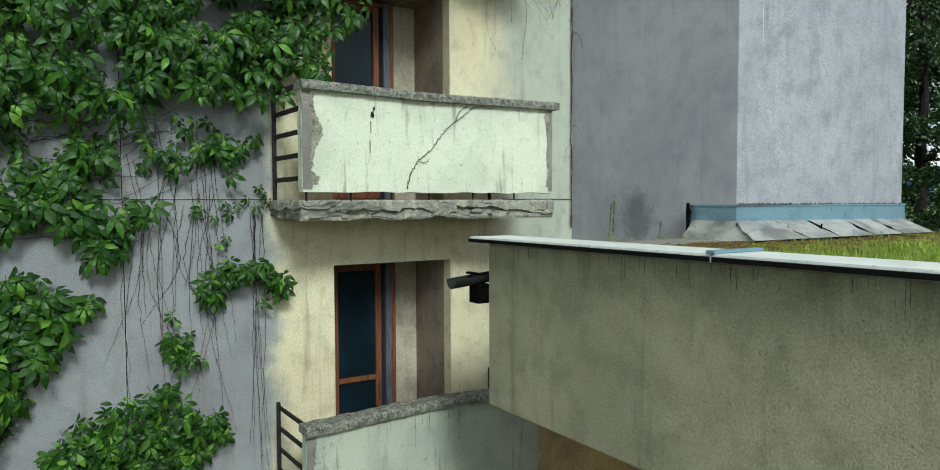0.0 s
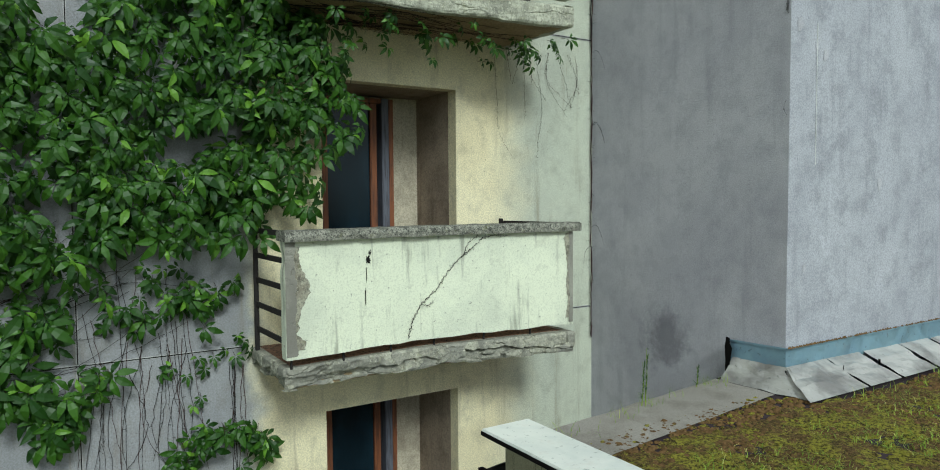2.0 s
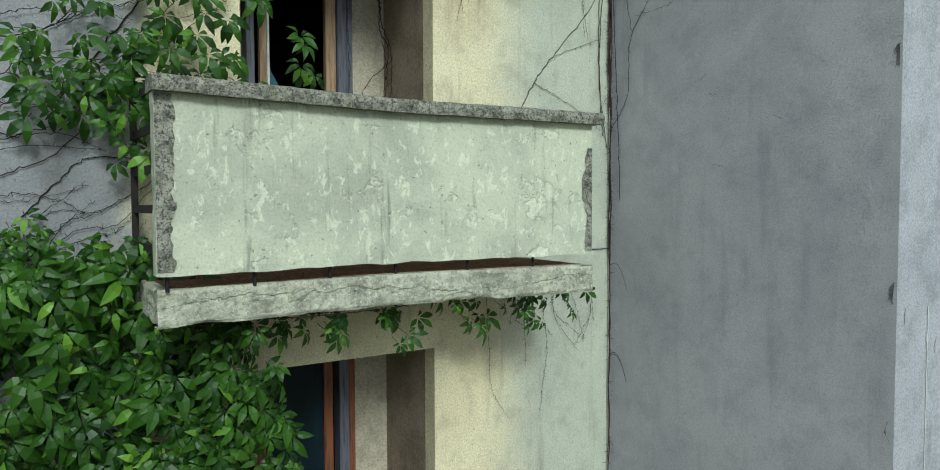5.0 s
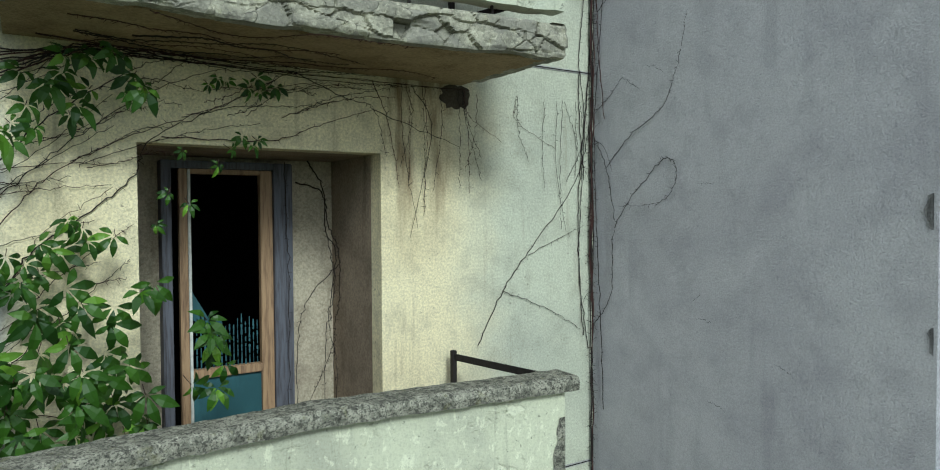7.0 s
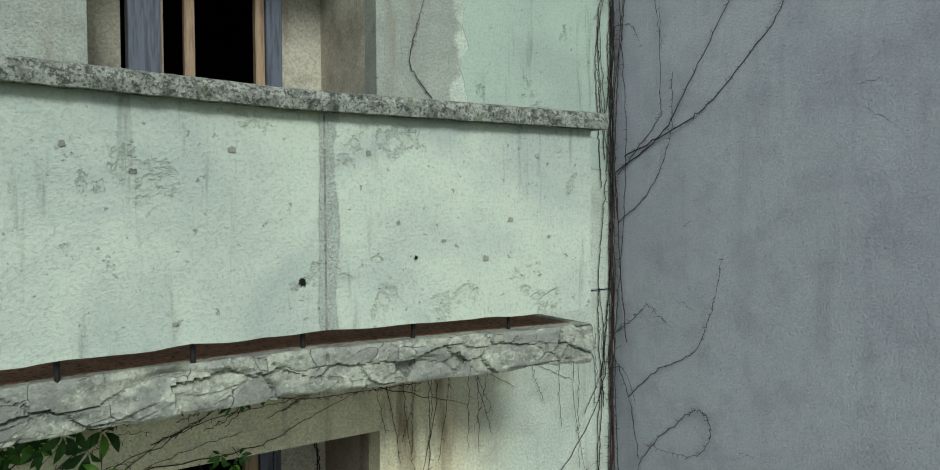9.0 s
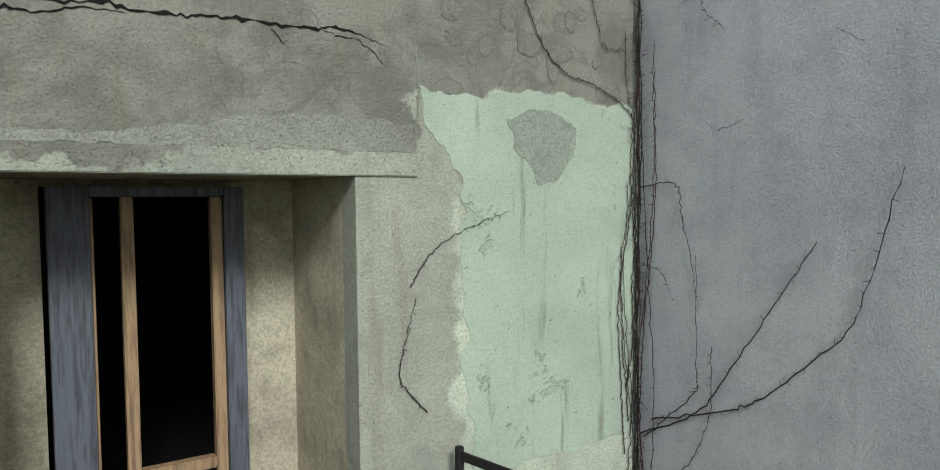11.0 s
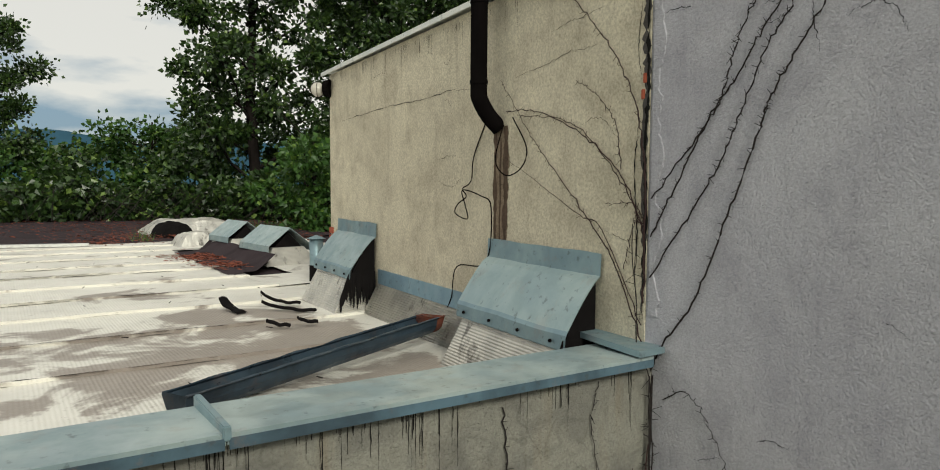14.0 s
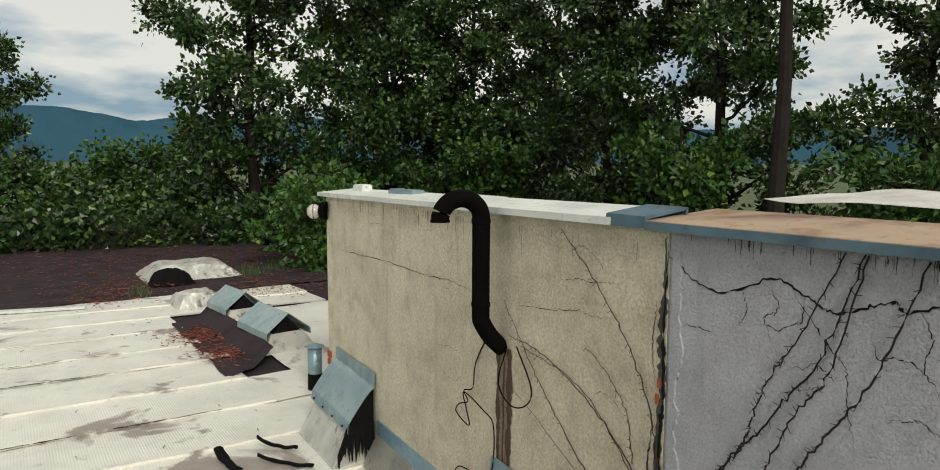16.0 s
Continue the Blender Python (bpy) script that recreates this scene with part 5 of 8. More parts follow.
M_HOLE = plaster("bared_dark_render", (0.10, 0.085, 0.065), (0.06, 0.05, 0.042), (0.03, 0.025, 0.02), 0.3)
chipped_hole()


def panel_stem():
    def on_panel(u, v, off=0.008):
        return panel_point(u, v, off + 0.004)
    thing = tagged(empty("dead_stem", 2.9, 5.17, 6.42), "dead vine stem stuck to the pale balcony panel", "vine")
    for n, (guides, r) in enumerate(((((2.90, 6.42), (2.94, 6.55), (3.02, 6.67), (3.16, 6.78), (3.25, 6.90), (3.38, 7.03), (3.47, 7.09), (3.60, 7.20)), 0.0042),
                                     (((3.40, 7.04), (3.44, 7.13), (3.53, 7.20)), 0.003), (((3.55, 7.16), (3.66, 7.19), (3.80, 7.18)), 0.003), (((3.02, 6.67), (3.10, 6.66), (3.14, 6.70)), 0.002))):
        v, f = stem(on_panel, guides, r, r * 0.5, 0.7, 600 + n, 0.006)
        hung(raw("stem", v, f, M_BARK), thing)


panel_stem()


def crack(wall, guides, width, seed, name="wall_crack", label="jagged open crack in the render", mat=None):
    """A crack: a ragged dark gap that widens and narrows."""
    line = smooth_line([(u, v, 0) for u, v in guides], 14)
    verts, faces = [], []
    for i, p in enumerate(line):
        q = p + Vector((0.010 * noise.fractal(Vector((i * 0.9, seed, 0)), 1, 2, 4), 0.012 * noise.fractal(Vector((i * 0.83, seed, 5)), 1, 2, 4) + 0.020 * noise.noise(Vector((i * 0.13, seed, 8))), 0))
        d = line[min(i + 1, len(line) - 1)] - line[max(i - 1, 0)]
        n = Vector((-d.y, d.x, 0)).normalized()
        w = width * max(0.12, 0.6 + 1.1 * noise.noise(Vector((i * 0.4, seed, 9)))) * min(1, 4 * min(i + 0.5, len(line) - i) / len(line))
        for s in (-0.5, 0.5):
            verts.append(wall(q.x + n.x * w * s, q.y + n.y * w * s, 0.0025))
    faces = [(2 * i, 2 * i + 1, 2 * i + 3, 2 * i + 2) for i in range(len(line) - 1)]
    return tagged(raw(name, verts, faces, mat or M_CRACK), label, "crack", kind="structure")


crack(F, ((2.4, 14.62), (2.81, 14.66), (3.1, 14.66), (3.35, 14.68), (3.63, 14.68), (3.81, 14.69), (4.01, 14.64)), 0.017, 1)
crack(F, ((2.5, 14.18), (2.93, 14.18), (3.1, 14.15), (3.33, 14.16)), 0.005, 2)
crack(F, ((2.3, 14.56), (2.55, 14.60), (2.75, 14.625), (3.0, 14.655)), 0.012, 61)
crack(F, ((3.63, 14.68), (3.80, 14.665), (3.92, 14.62), (4.0, 14.55)), 0.006, 62)
crack(F, ((3.48, 14.69), (3.53, 14.62), (3.56, 14.62)), 0.006, 3)
crack(T, ((6.10, 17.17), (6.0, 17.10), (5.82, 17.02), (5.6, 17.10), (5.47, 17.05), (5.38, 17.02), (5.23, 17.08), (5.16, 17.07), (4.9, 17.10), (4.4, 17.05)), 0.011, 4)
for n, guides in enumerate((((5.53, 17.07), (5.42, 16.93), (5.35, 16.86)), ((5.72, 17.05), (5.70, 16.97), (5.74, 16.90)), ((5.62, 17.08), (5.58, 17.00), (5.63, 16.96), (5.60, 16.88)),
                           ((5.49, 17.06), (5.50, 16.97), (5.58, 16.93), (5.66, 16.94)), ((5.40, 16.90), (5.34, 16.84), (5.33, 16.72), (5.30, 16.60)), ((5.28, 16.98), (5.24, 16.90), (5.17, 16.92), (5.08, 16.86)),
                           ((5.16, 17.08), (5.10, 17.00), (5.12, 16.90), (5.05, 16.80)), ((5.98, 16.86), (5.90, 16.87), (5.84, 16.86)), ((5.10, 16.95), (5.0, 16.93), (4.9, 16.97), (4.8, 16.9)),
                           ((5.36, 16.80), (5.45, 16.83), (5.52, 16.80)), ((5.22, 16.70), (5.14, 16.74), (5.06, 16.70), (5.02, 16.62)))):
    crack(T, guides, 0.0045, 500 + n)
crack(T, ((5.52, 14.34), (5.46, 14.33), (5.36, 14.37)), 0.004, 6)
crack(T, ((5.49, 15.14), (5.42, 15.16), (5.35, 15.14)), 0.004, 7)
crack(U, ((10.16, 16.70), (9.25, 16.73), (8.25, 16.74), (7.51, 16.73)), 0.006, 8)
crack(U, ((6.78, 16.92), (6.59, 16.95), (6.35, 16.97)), 0.004, 9)
crack(U, ((7.13, 16.72), (6.75, 16.78), (6.39, 16.80)), 0.004, 10)
crack(F, ((2.9, 7.8), (2.86, 7.4), (2.9, 7.0)), 0.002, 12)
rng = random.Random(77)
for n in range(16):
    u, v = rng.uniform(4.3, 5.8), rng.uniform(9.5, 16.9)
    a = rng.uniform(-0.8, 0.8)
    s = rng.uniform(0.06, 0.16)
    crack(T, ((u, v), (u - 0.5 * s, v + a * 0.4 * s), (u - s, v + a * s)), 0.003, 20 + n, label="hairline crack in the grey render")
for n in range(10):
    u, v = rng.uniform(6.3, 9.8), rng.uniform(15.8, 17.1)
    s = rng.uniform(0.1, 0.35)
    crack(U, ((u, v), (u - 0.5 * s, v + rng.uniform(-0.05, 0.05)), (u - s, v + rng.uniform(-0.1, 0.1))), 0.003, 50 + n, label="hairline crack in the beige render")


M_MINT = panel_material("mint_paint", (0.43, 0.485, 0.395), (0.37, 0.415, 0.345), (0.34, 0.35, 0.29), 0.03)
M_SKIM = plaster("grey_skim", (0.36, 0.365, 0.31), (0.29, 0.295, 0.255), (0.22, 0.21, 0.18), 0.3, 90, 0.008)
M_DAMP = plaster("damp_render", (0.385, 0.425, 0.35), (0.34, 0.37, 0.31), (0.20, 0.20, 0.17), 0.3, 90, 0.008)
M_SALT = plaster("bloom_rim", (0.26, 0.255, 0.215), (0.215, 0.21, 0.178), (0.12, 0.115, 0.095), 0.3, 90, 0.008)
M_BLOOM = plaster("salt_bloom", (0.30, 0.295, 0.25), (0.24, 0.235, 0.20), (0.15, 0.145, 0.12), 0.3, 90, 0.008)


def skim(wall, outline, mat, label, seed, ragged=0.02, thick=0.003):
    """A thin coat of old render or paint with a ragged edge."""
    ring = []
    n = len(outline)
    for i in range(n):
        (u0, v0), (u1, v1) = outline[i], outline[(i + 1) % n]
        steps = max(2, int(math.hypot(u1 - u0, v1 - v0) / 0.012))
        for k in range(steps):
            u, v = u0 + (u1 - u0) * k / steps, v0 + (v1 - v0) * k / steps
            e = min(1.0, 5 * min(k, steps - k) / steps + 0.2)
            ring.append((u + e * ragged * 2 * noise.fractal(Vector((u * 9, v * 9, seed)), 1, 2, 5), v + e * ragged * 2 * noise.fractal(Vector((u * 9, v * 9, seed + 20)), 1, 2, 5)))
    m = len(ring)
    verts = [wall(u, v, thick) for u, v in ring] + [wall(u, v, -0.001) for u, v in ring]
    faces = [tuple(range(m))] + [(i, i + m, (i + 1) % m + m, (i + 1) % m) for i in range(m)]
    return tagged(raw("render_coat", verts, faces, mat), label, "plaster", kind="structure")


skim(F, ((4.14, 14.50), (4.35, 14.47), (4.82, 14.53), (5.22, 14.47), (5.49, 14.50), (5.49, 12.7), (4.42, 12.7), (4.37, 13.15), (4.36, 13.65), (4.36, 14.10), (4.30, 14.20), (4.17, 14.32)), M_MINT, "pale mint paint coat flaking at the wall corner", 1)
skim(F, ((2.3, 14.20), (4.11, 14.20), (4.115, 14.33), (3.70, 14.34), (3.43, 14.33), (3.23, 14.28), (2.95, 14.24), (2.3, 14.23)), M_SKIM, "grey skim coat over the top door", 5, 0.012)
skim(F, ((4.62, 14.38), (4.74, 14.43), (4.93, 14.42), (5.05, 14.36), (5.04, 14.22), (4.93, 14.09), (4.80, 14.07), (4.76, 14.16), (4.65, 14.24)), M_DAMP, "damp grey patch in the mint paint", 9, 0.012, 0.005)
crack(F, ((4.11, 14.11), (4.125, 14.3), (4.14, 14.5), (4.12, 14.74)), 0.022, 71, "render_seam", "upright seam of pale filler in the render", M_SKIM)
bloom_rng = random.Random(19)
for n in range(15):         # salt blooms: pale cores with a darker rim
    u, v = bloom_rng.uniform(4.2, 5.32), bloom_rng.uniform(14.62, 14.95)
    r, a = bloom_rng.uniform(0.03, 0.075), bloom_rng.uniform(0.7, 1.3)
    for grow, mat, up in ((1.0, M_SALT, 0.0012 + 0.0002 * n), (0.80, M_BLOOM, 0.0016 + 0.0002 * n)):
        skim(F, [(u + grow * r * a * (1 + 0.2 * math.sin(2 * w + n)) * math.cos(w), v + grow * r / a * math.sin(w)) for w in [6.283 * k / 10 for k in range(10)]], mat, "pale salt bloom with a dark rim in the render", 40.0 + n, 0.007, up)


M_HOLE_GREY = plaster("bared_mortar", (0.14, 0.13, 0.125), (0.09, 0.085, 0.08), (0.05, 0.045, 0.04), 0.3, 60, 0.012)


def corner_fissure():
    """The deep vertical break where tower and beige wall part, brick showing inside."""
    crack(U, ((6.075, 15.5), (6.06, 15.9), (6.075, 16.3), (6.06, 16.6), (6.075, 16.8), (6.06, 17.0), (6.065, 17.22)), 0.055, 30, "wall_fissure", "rough grey mortar bared in the wall joint", M_HOLE_GREY)
    crack(lambda u, v, o: on_upper(u, v, o + 0.002), ((6.065, 15.5), (6.05, 15.9), (6.065, 16.3), (6.05, 16.55), (6.06, 16.8), (6.045, 17.22)), 0.026, 31, "wall_fissure", "deep vertical fissure between two walls with brick showing")
    for n, (u, v) in enumerate(((6.085, 16.53), (6.075, 16.60))):
        bm = bmesh.new()
        c = on_upper(u, v, 0.004)
        box(bm, c.x - 0.004, c.x + 0.01, c.y - 0.010, c.y + 0.010, v - 0.022, v + 0.022, 0.003)
        tagged(part("brick", bm, M_BRICK), "red brick exposed in the wall fissure", "brick", "exposed bricks")
    for n in range(4):
        bm = bmesh.new()
        c = on_upper(10.27, 15.45 + 0.075 * n, 0.004)
        box(bm, c.x - 0.012, c.x + 0.02, c.y - 0.03 - 0.02 * (n % 2), c.y + 0.035, c.z - 0.031, c.z + 0.031, 0.006)
        tagged(part("brick", bm, M_BRICK), "orange brick bared at the wall's outer corner", "brick", "exposed bricks")
    crack(U, ((6.12, 15.6), (6.105, 15.9), (6.13, 16.2), (6.10, 16.45)), 0.010, 33)
    crack(U, ((6.06, 15.5), (6.065, 15.8), (6.055, 16.1), (6.07, 16.4)), 0.012, 34)
    crack(U, ((6.10, 16.6), (6.12, 16.75), (6.10, 16.95)), 0.006, 35)
    # the ragged, paler plaster edge on the tower's side
    verts, n = [], 90
    for i in range(n + 1):
        v = 15.55 + 1.6 * i / n
        w = 0.045 + 0.035 * noise.noise(Vector((v * 6, 3, 1))) + 0.018 * noise.fractal(Vector((v * 25, 5, 2)), 1, 2, 4)
        verts += [on_tower(6.03, v, 0.004), on_tower(6.03 - w, v, 0.006), on_tower(6.03 - w - 0.004, v, -0.002)]
    faces = [q for i in range(n) for q in ((3 * i, 3 * i + 1, 3 * i + 4, 3 * i + 3), (3 * i + 1, 3 * i + 2, 3 * i + 5, 3 * i + 4))]
    tagged(raw("plaster_edge", verts, [q[::-1] for q in faces], M_TOWER), "ragged plaster edge beside the fissure", "plaster", kind="structure")


corner_fissure()


def runs(wall, u0, u1, top, count, seed, name, label, longest=0.4, mat=None):
    """Dark water runs below a coping."""
    r = random.Random(seed)
    verts, faces = [], []
    for n in range(count):
        u = r.uniform(u0, u1)
        if n % 2:
            u = r.gauss(u0 + (u1 - u0) * (0.40, 0.52, 0.62, 0.85)[n // 2 % 4], 0.018 * (u1 - u0))
        length = longest * r.random() ** 2.2 + 0.03
        w = r.uniform(0.0015, 0.0055)
        steps = max(3, int(length / 0.02))
        base = len(verts)
        for i in range(steps + 1):
            v = top - length * i / steps
            j = 0.003 * noise.noise(Vector((i * 0.6, n, seed)))
            ww = w * (0.25 + 0.75 * abs(noise.noise(Vector((i * 0.9, n * 2.0, seed + 3)))) * 1.6) * (1 - 0.6 * i / steps)
            verts += [wall(u + j - ww, v, 0.002), wall(u + j + ww, v, 0.002)]
        faces += [(base + 2 * i, base + 2 * i + 1, base + 2 * i + 3, base + 2 * i + 2) for i in range(steps)]
    return tagged(raw(name, verts, faces, mat or M_CRACK), label, "stain", kind="stuff")


runs(F, 2.5, 5.45, 15.355, 150, 5, "water_stain", "dark water runs under the roof edge", 0.25)
runs(U, 6.2, 10.1, 17.17, 90, 8, "water_stain", "dark drip marks under the coping", 0.14)
runs(T, 4.2, 5.95, 17.232, 60, 9, "water_stain", "dark drip marks under the rusty coping", 0.10)
runs(lambda u, v, o: Vector((2.93 - o, u, v)), 0.5, 3.9, 5.985, 60, 12, "water_stain", "black drip marks below the parapet coping", 0.16)
runs(lambda u, v, o: Vector((u, 5.155 + 0.03 * abs(u - 3.1) * (-1) - o, v)), 2.1, 4.2, 4.40, 14, 15, "water_stain", "black runs on the bluish balcony panel", 0.35)


# ---------------- things on the walls ----------------
def vent_pipe():
    thing = tagged(empty("flue_pipe", 5.47, 7.29, 16.5), "black sooty flue pipe with a gooseneck top", "pipe")
    pts = [(5.60, 7.26, 16.46), (5.53, 7.275, 16.53), (5.475, 7.285, 16.62)]
    pts += [(5.47, 7.29, 16.68), (5.47, 7.29, 17.0), (5.47, 7.29, 17.185)]
    for i in range(1, 11):
        a = math.pi * i / 10
        pts.append((5.355 + 0.115 * math.cos(a), 7.29 + 0.05 * i / 10, 17.205 + 0.10 * math.sin(a)))
    pts.append((5.24, 7.342, 17.185))
    v, f = [], []
    tube(v, f, smooth_line(pts, 3), 0.049, 0.049, 18)
    hung(raw("pipe", v, f, M_PIPE, smooth=True), thing)
    for z in (16.72, 17.18):
        v, f = [], []
        tube(v, f, [(5.47, 7.29, z - 0.012), (5.47, 7.29, z + 0.012)], 0.053, 0.053, 18)
        hung(raw("collar", v, f, M_PIPE), thing)
    v, f = [], []
    tube(v, f, [(5.24, 7.342, 17.190), (5.24, 7.342, 17.180)], 0.054, 0.054, 18)
    hung(raw("rim", v, f, M_PIPE), thing)


vent_pipe()


def wire(name, label, guides, r=0.004):
    pts = smooth_line([U(u, v, 0.02 + 0.02 * math.sin(3 * u + 5 * v)) for u, v in guides], 6)
    v, f = [], []
    tube(v, f, pts, r, r, 5)
    tagged(raw(name, v, f, M_PIPE, smooth=True), label, "cable", "hanging cables")


wire("cable", "thin black cable hanging in loops on the beige wall", ((7.41, 16.51), (7.54, 16.3), (7.55, 16.15), (7.66, 16.1), (7.6, 16.05), (7.71, 16.0), (7.74, 15.94), (7.57, 15.91), (7.61, 16.0), (7.66, 16.09), (7.42, 16.06), (7.29, 15.99), (7.38, 15.65), (7.72, 15.59), (7.82, 15.37), (7.93, 15.24)))
wire("cable", "thin black cable loop under the flue pipe", ((7.2, 16.48), (7.26, 16.27), (7.13, 16.18), (6.98, 16.22), (6.93, 16.33), (7.1, 16.51)))


def wall_lamp():
    thing = tagged(empty("wall_lamp", 5.76, 10.32, 17.04), "round bulkhead lamp with wire guard on a black base", "lamp")
    v, f = [], []
    tube(v, f, [(5.80, 10.25, 17.04), (5.76, 10.29, 17.04)], 0.085, 0.075, 16)
    hung(raw("base", v, f, M_PIPE), thing)
    bm = bmesh.new()
    bmesh.ops.create_uvsphere(bm, u_segments=16, v_segments=10, radius=0.07, matrix=Matrix.Translation((5.71, 10.34, 17.03)))
    hung(part("globe", bm, M_LAMP, smooth=True), thing)
    v, f = [], []
    for k in range(3):
        a = math.pi * k / 3
        ring = [(5.71 + 0.075 * math.cos(w) * math.cos(a), 10.34 + 0.075 * math.cos(w) * math.sin(a), 17.03 + 0.075 * math.sin(w)) for w in [2 * math.pi * i / 20 for i in range(21)]]
        tube(v, f, ring, 0.003, 0.003, 4)
    hung(raw("guard", v, f, M_IRON), thing)


wall_lamp()


def seep_stain():
    """Brown runs below the flue: a broad pale one and dark narrow ones over it."""
    for n, (c0, w0, top, low, mat, off) in enumerate(((7.235, 0.085, 16.46, 15.60, M_SEEP, 0.002), (7.30, 0.022, 16.45, 15.66, M_SEEP_DARK, 0.0035), (7.19, 0.030, 16.47, 15.72, M_SEEP_DARK, 0.0035), (7.245, 0.010, 16.40, 15.62, M_SEEP_DARK, 0.0035))):
        verts = []
        for i in range(61):
            z = top - (top - low) * i / 60
            w = w0 * (0.75 + 0.5 * noise.noise(Vector((z * 6, 2, n))) + 0.35 * noise.fractal(Vector((z * 22, 5, n)), 1, 2, 4)) * min(1, 0.25 + (60 - i) / 22)
            c = c0 + 0.02 * noise.noise(Vector((z * 4, 7, n)))
            verts += [U(c - w, z, off), U(c + w, z, off)]
        faces = [(2 * i, 2 * i + 1, 2 * i + 3, 2 * i + 2) for i in range(60)]
        tagged(raw("rust_stain", verts, faces, mat), "brown rust run below the flue pipe", "stain", kind="stuff")


M_SEEP_DARK = plaster("dark_rust_run", (0.17, 0.12, 0.085), (0.11, 0.075, 0.055), (0.05, 0.035, 0.025), 0.9)
M_SEEP = plaster("rust_run", (0.42, 0.35, 0.25), (0.30, 0.23, 0.16), (0.08, 0.055, 0.04), 0.9)
seep_stain()


# ---------------- the flat roof ----------------
def roof_sheets():
    """Overlapping lengths of foil-faced felt, each a little wavy."""
    holder = bpy.data.objects["roof_main"]
    rr = random.Random(4)
    edges = [6.3, 7.3, 8.25, 9.2, 10.15, 11.05, 11.95, 12.9, 13.75, 14.75, 15.7, 16.6, 17.5]
    for n, (y0, y1) in enumerate(zip(edges, edges[1:])):
        xr = 5.52 + 0.0706 * (y0 - 6.1) - 0.02 if y0 < 10 else 7.9
        if 10.9 < y0 < 15:
            xr = 5.45 + 0.25 * rr.random() - 0.1 * (y0 > 13.6)
        nx, ny = 90, 9
        x0 = -6.0
        verts, faces = [], []
        for i in range(nx + 1):
            u = i / nx
            x = x0 + (xr - x0) * (1 - (1 - u) ** 1.6)
            for k in range(ny + 1):
                y = y0 + (y1 + 0.06 - y0) * k / ny - 0.10 * (x - 3.3) / 2.3
                edge = 0.012 * noise.noise(Vector((x * 3, n * 5, k == 0)))
                z = ROOF + 0.004 + 0.026 * (1 - k / ny) + 0.012 * noise.noise(Vector((x * 1.6, y * 1.6, n)))
                z += 0.022 * max(0, noise.noise(Vector((x * 2.2, y * 3.0, n + 30))) - 0.25)
                if k == 0:
                    z += 0.015 * max(0, noise.noise(Vector((x * 1.4, n * 3.0, 6))))
                verts.append((x, y + (edge if k in (0, ny) else 0), z))
        # a rolled front edge, so that every lap has a thickness
        for i in range(nx + 1):
            p = verts[i * (ny + 1)]
            verts.append((p[0], p[1] + 0.006, p[2] - 0.026))
        base = (nx + 1) * (ny + 1)
        for i in range(nx):
            for k in range(ny):
                q = i * (ny + 1) + k
                faces.append((q, q + ny + 1, q + ny + 2, q + 1))
            faces.append((base + i, base + i + 1, (i + 1) * (ny + 1), i * (ny + 1)))
        raw("felt_sheet", verts, faces, M_FOIL, holder, smooth=False)
    # dark torn gaps along some of the laps
    for n, (y0, xa, xb, w) in enumerate(((7.3, 2.6, 5.0, 0.016), (8.25, 1.0, 4.6, 0.014), (9.2, 2.8, 5.2, 0.018), (10.15, -1.0, 3.4, 0.012), (11.05, 2.4, 5.3, 0.030), (11.95, -2.0, 3.0, 0.012), (12.9, 0.5, 4.6, 0.040), (13.75, 1.5, 5.0, 0.020), (14.75, -2.0, 4.5, 0.018))):
        def on_lap(u, v, off, y0=y0):
            return Vector((u, y0 + v - 0.10 * (u - 3.3) / 2.3 - 0.012, ROOF + 0.030))
        crack(on_lap, [(xa + (xb - xa) * i / 6, 0.02 * rr.uniform(-1, 1)) for i in range(7)], w, 120 + n, "lap_gap", "dark torn gap along a felt lap", M_BITUMEN_SHADE)
    # to the right of the vents
    for y0, y1 in ((10.95, 11.9), (11.85, 13.3), (13.25, 15.4)):
        verts, faces = [], []
        for i in range(16):
            for k in range(10):
                x, y = (6.0 + 2.85 * i / 15 if y0 > 11 else 5.42 + 2.9 * i / 15), y0 + (y1 - y0) * k / 9
                verts.append((x, y, ROOF + 0.012 + 0.02 * noise.noise(Vector((x * 2, y * 2, 8)))))
        faces = [(i * 10 + k, (i + 1) * 10 + k, (i + 1) * 10 + k + 1, i * 10 + k + 1) for i in range(15) for k in range(9)]
        raw("felt_sheet", verts, faces, M_FOIL, holder)


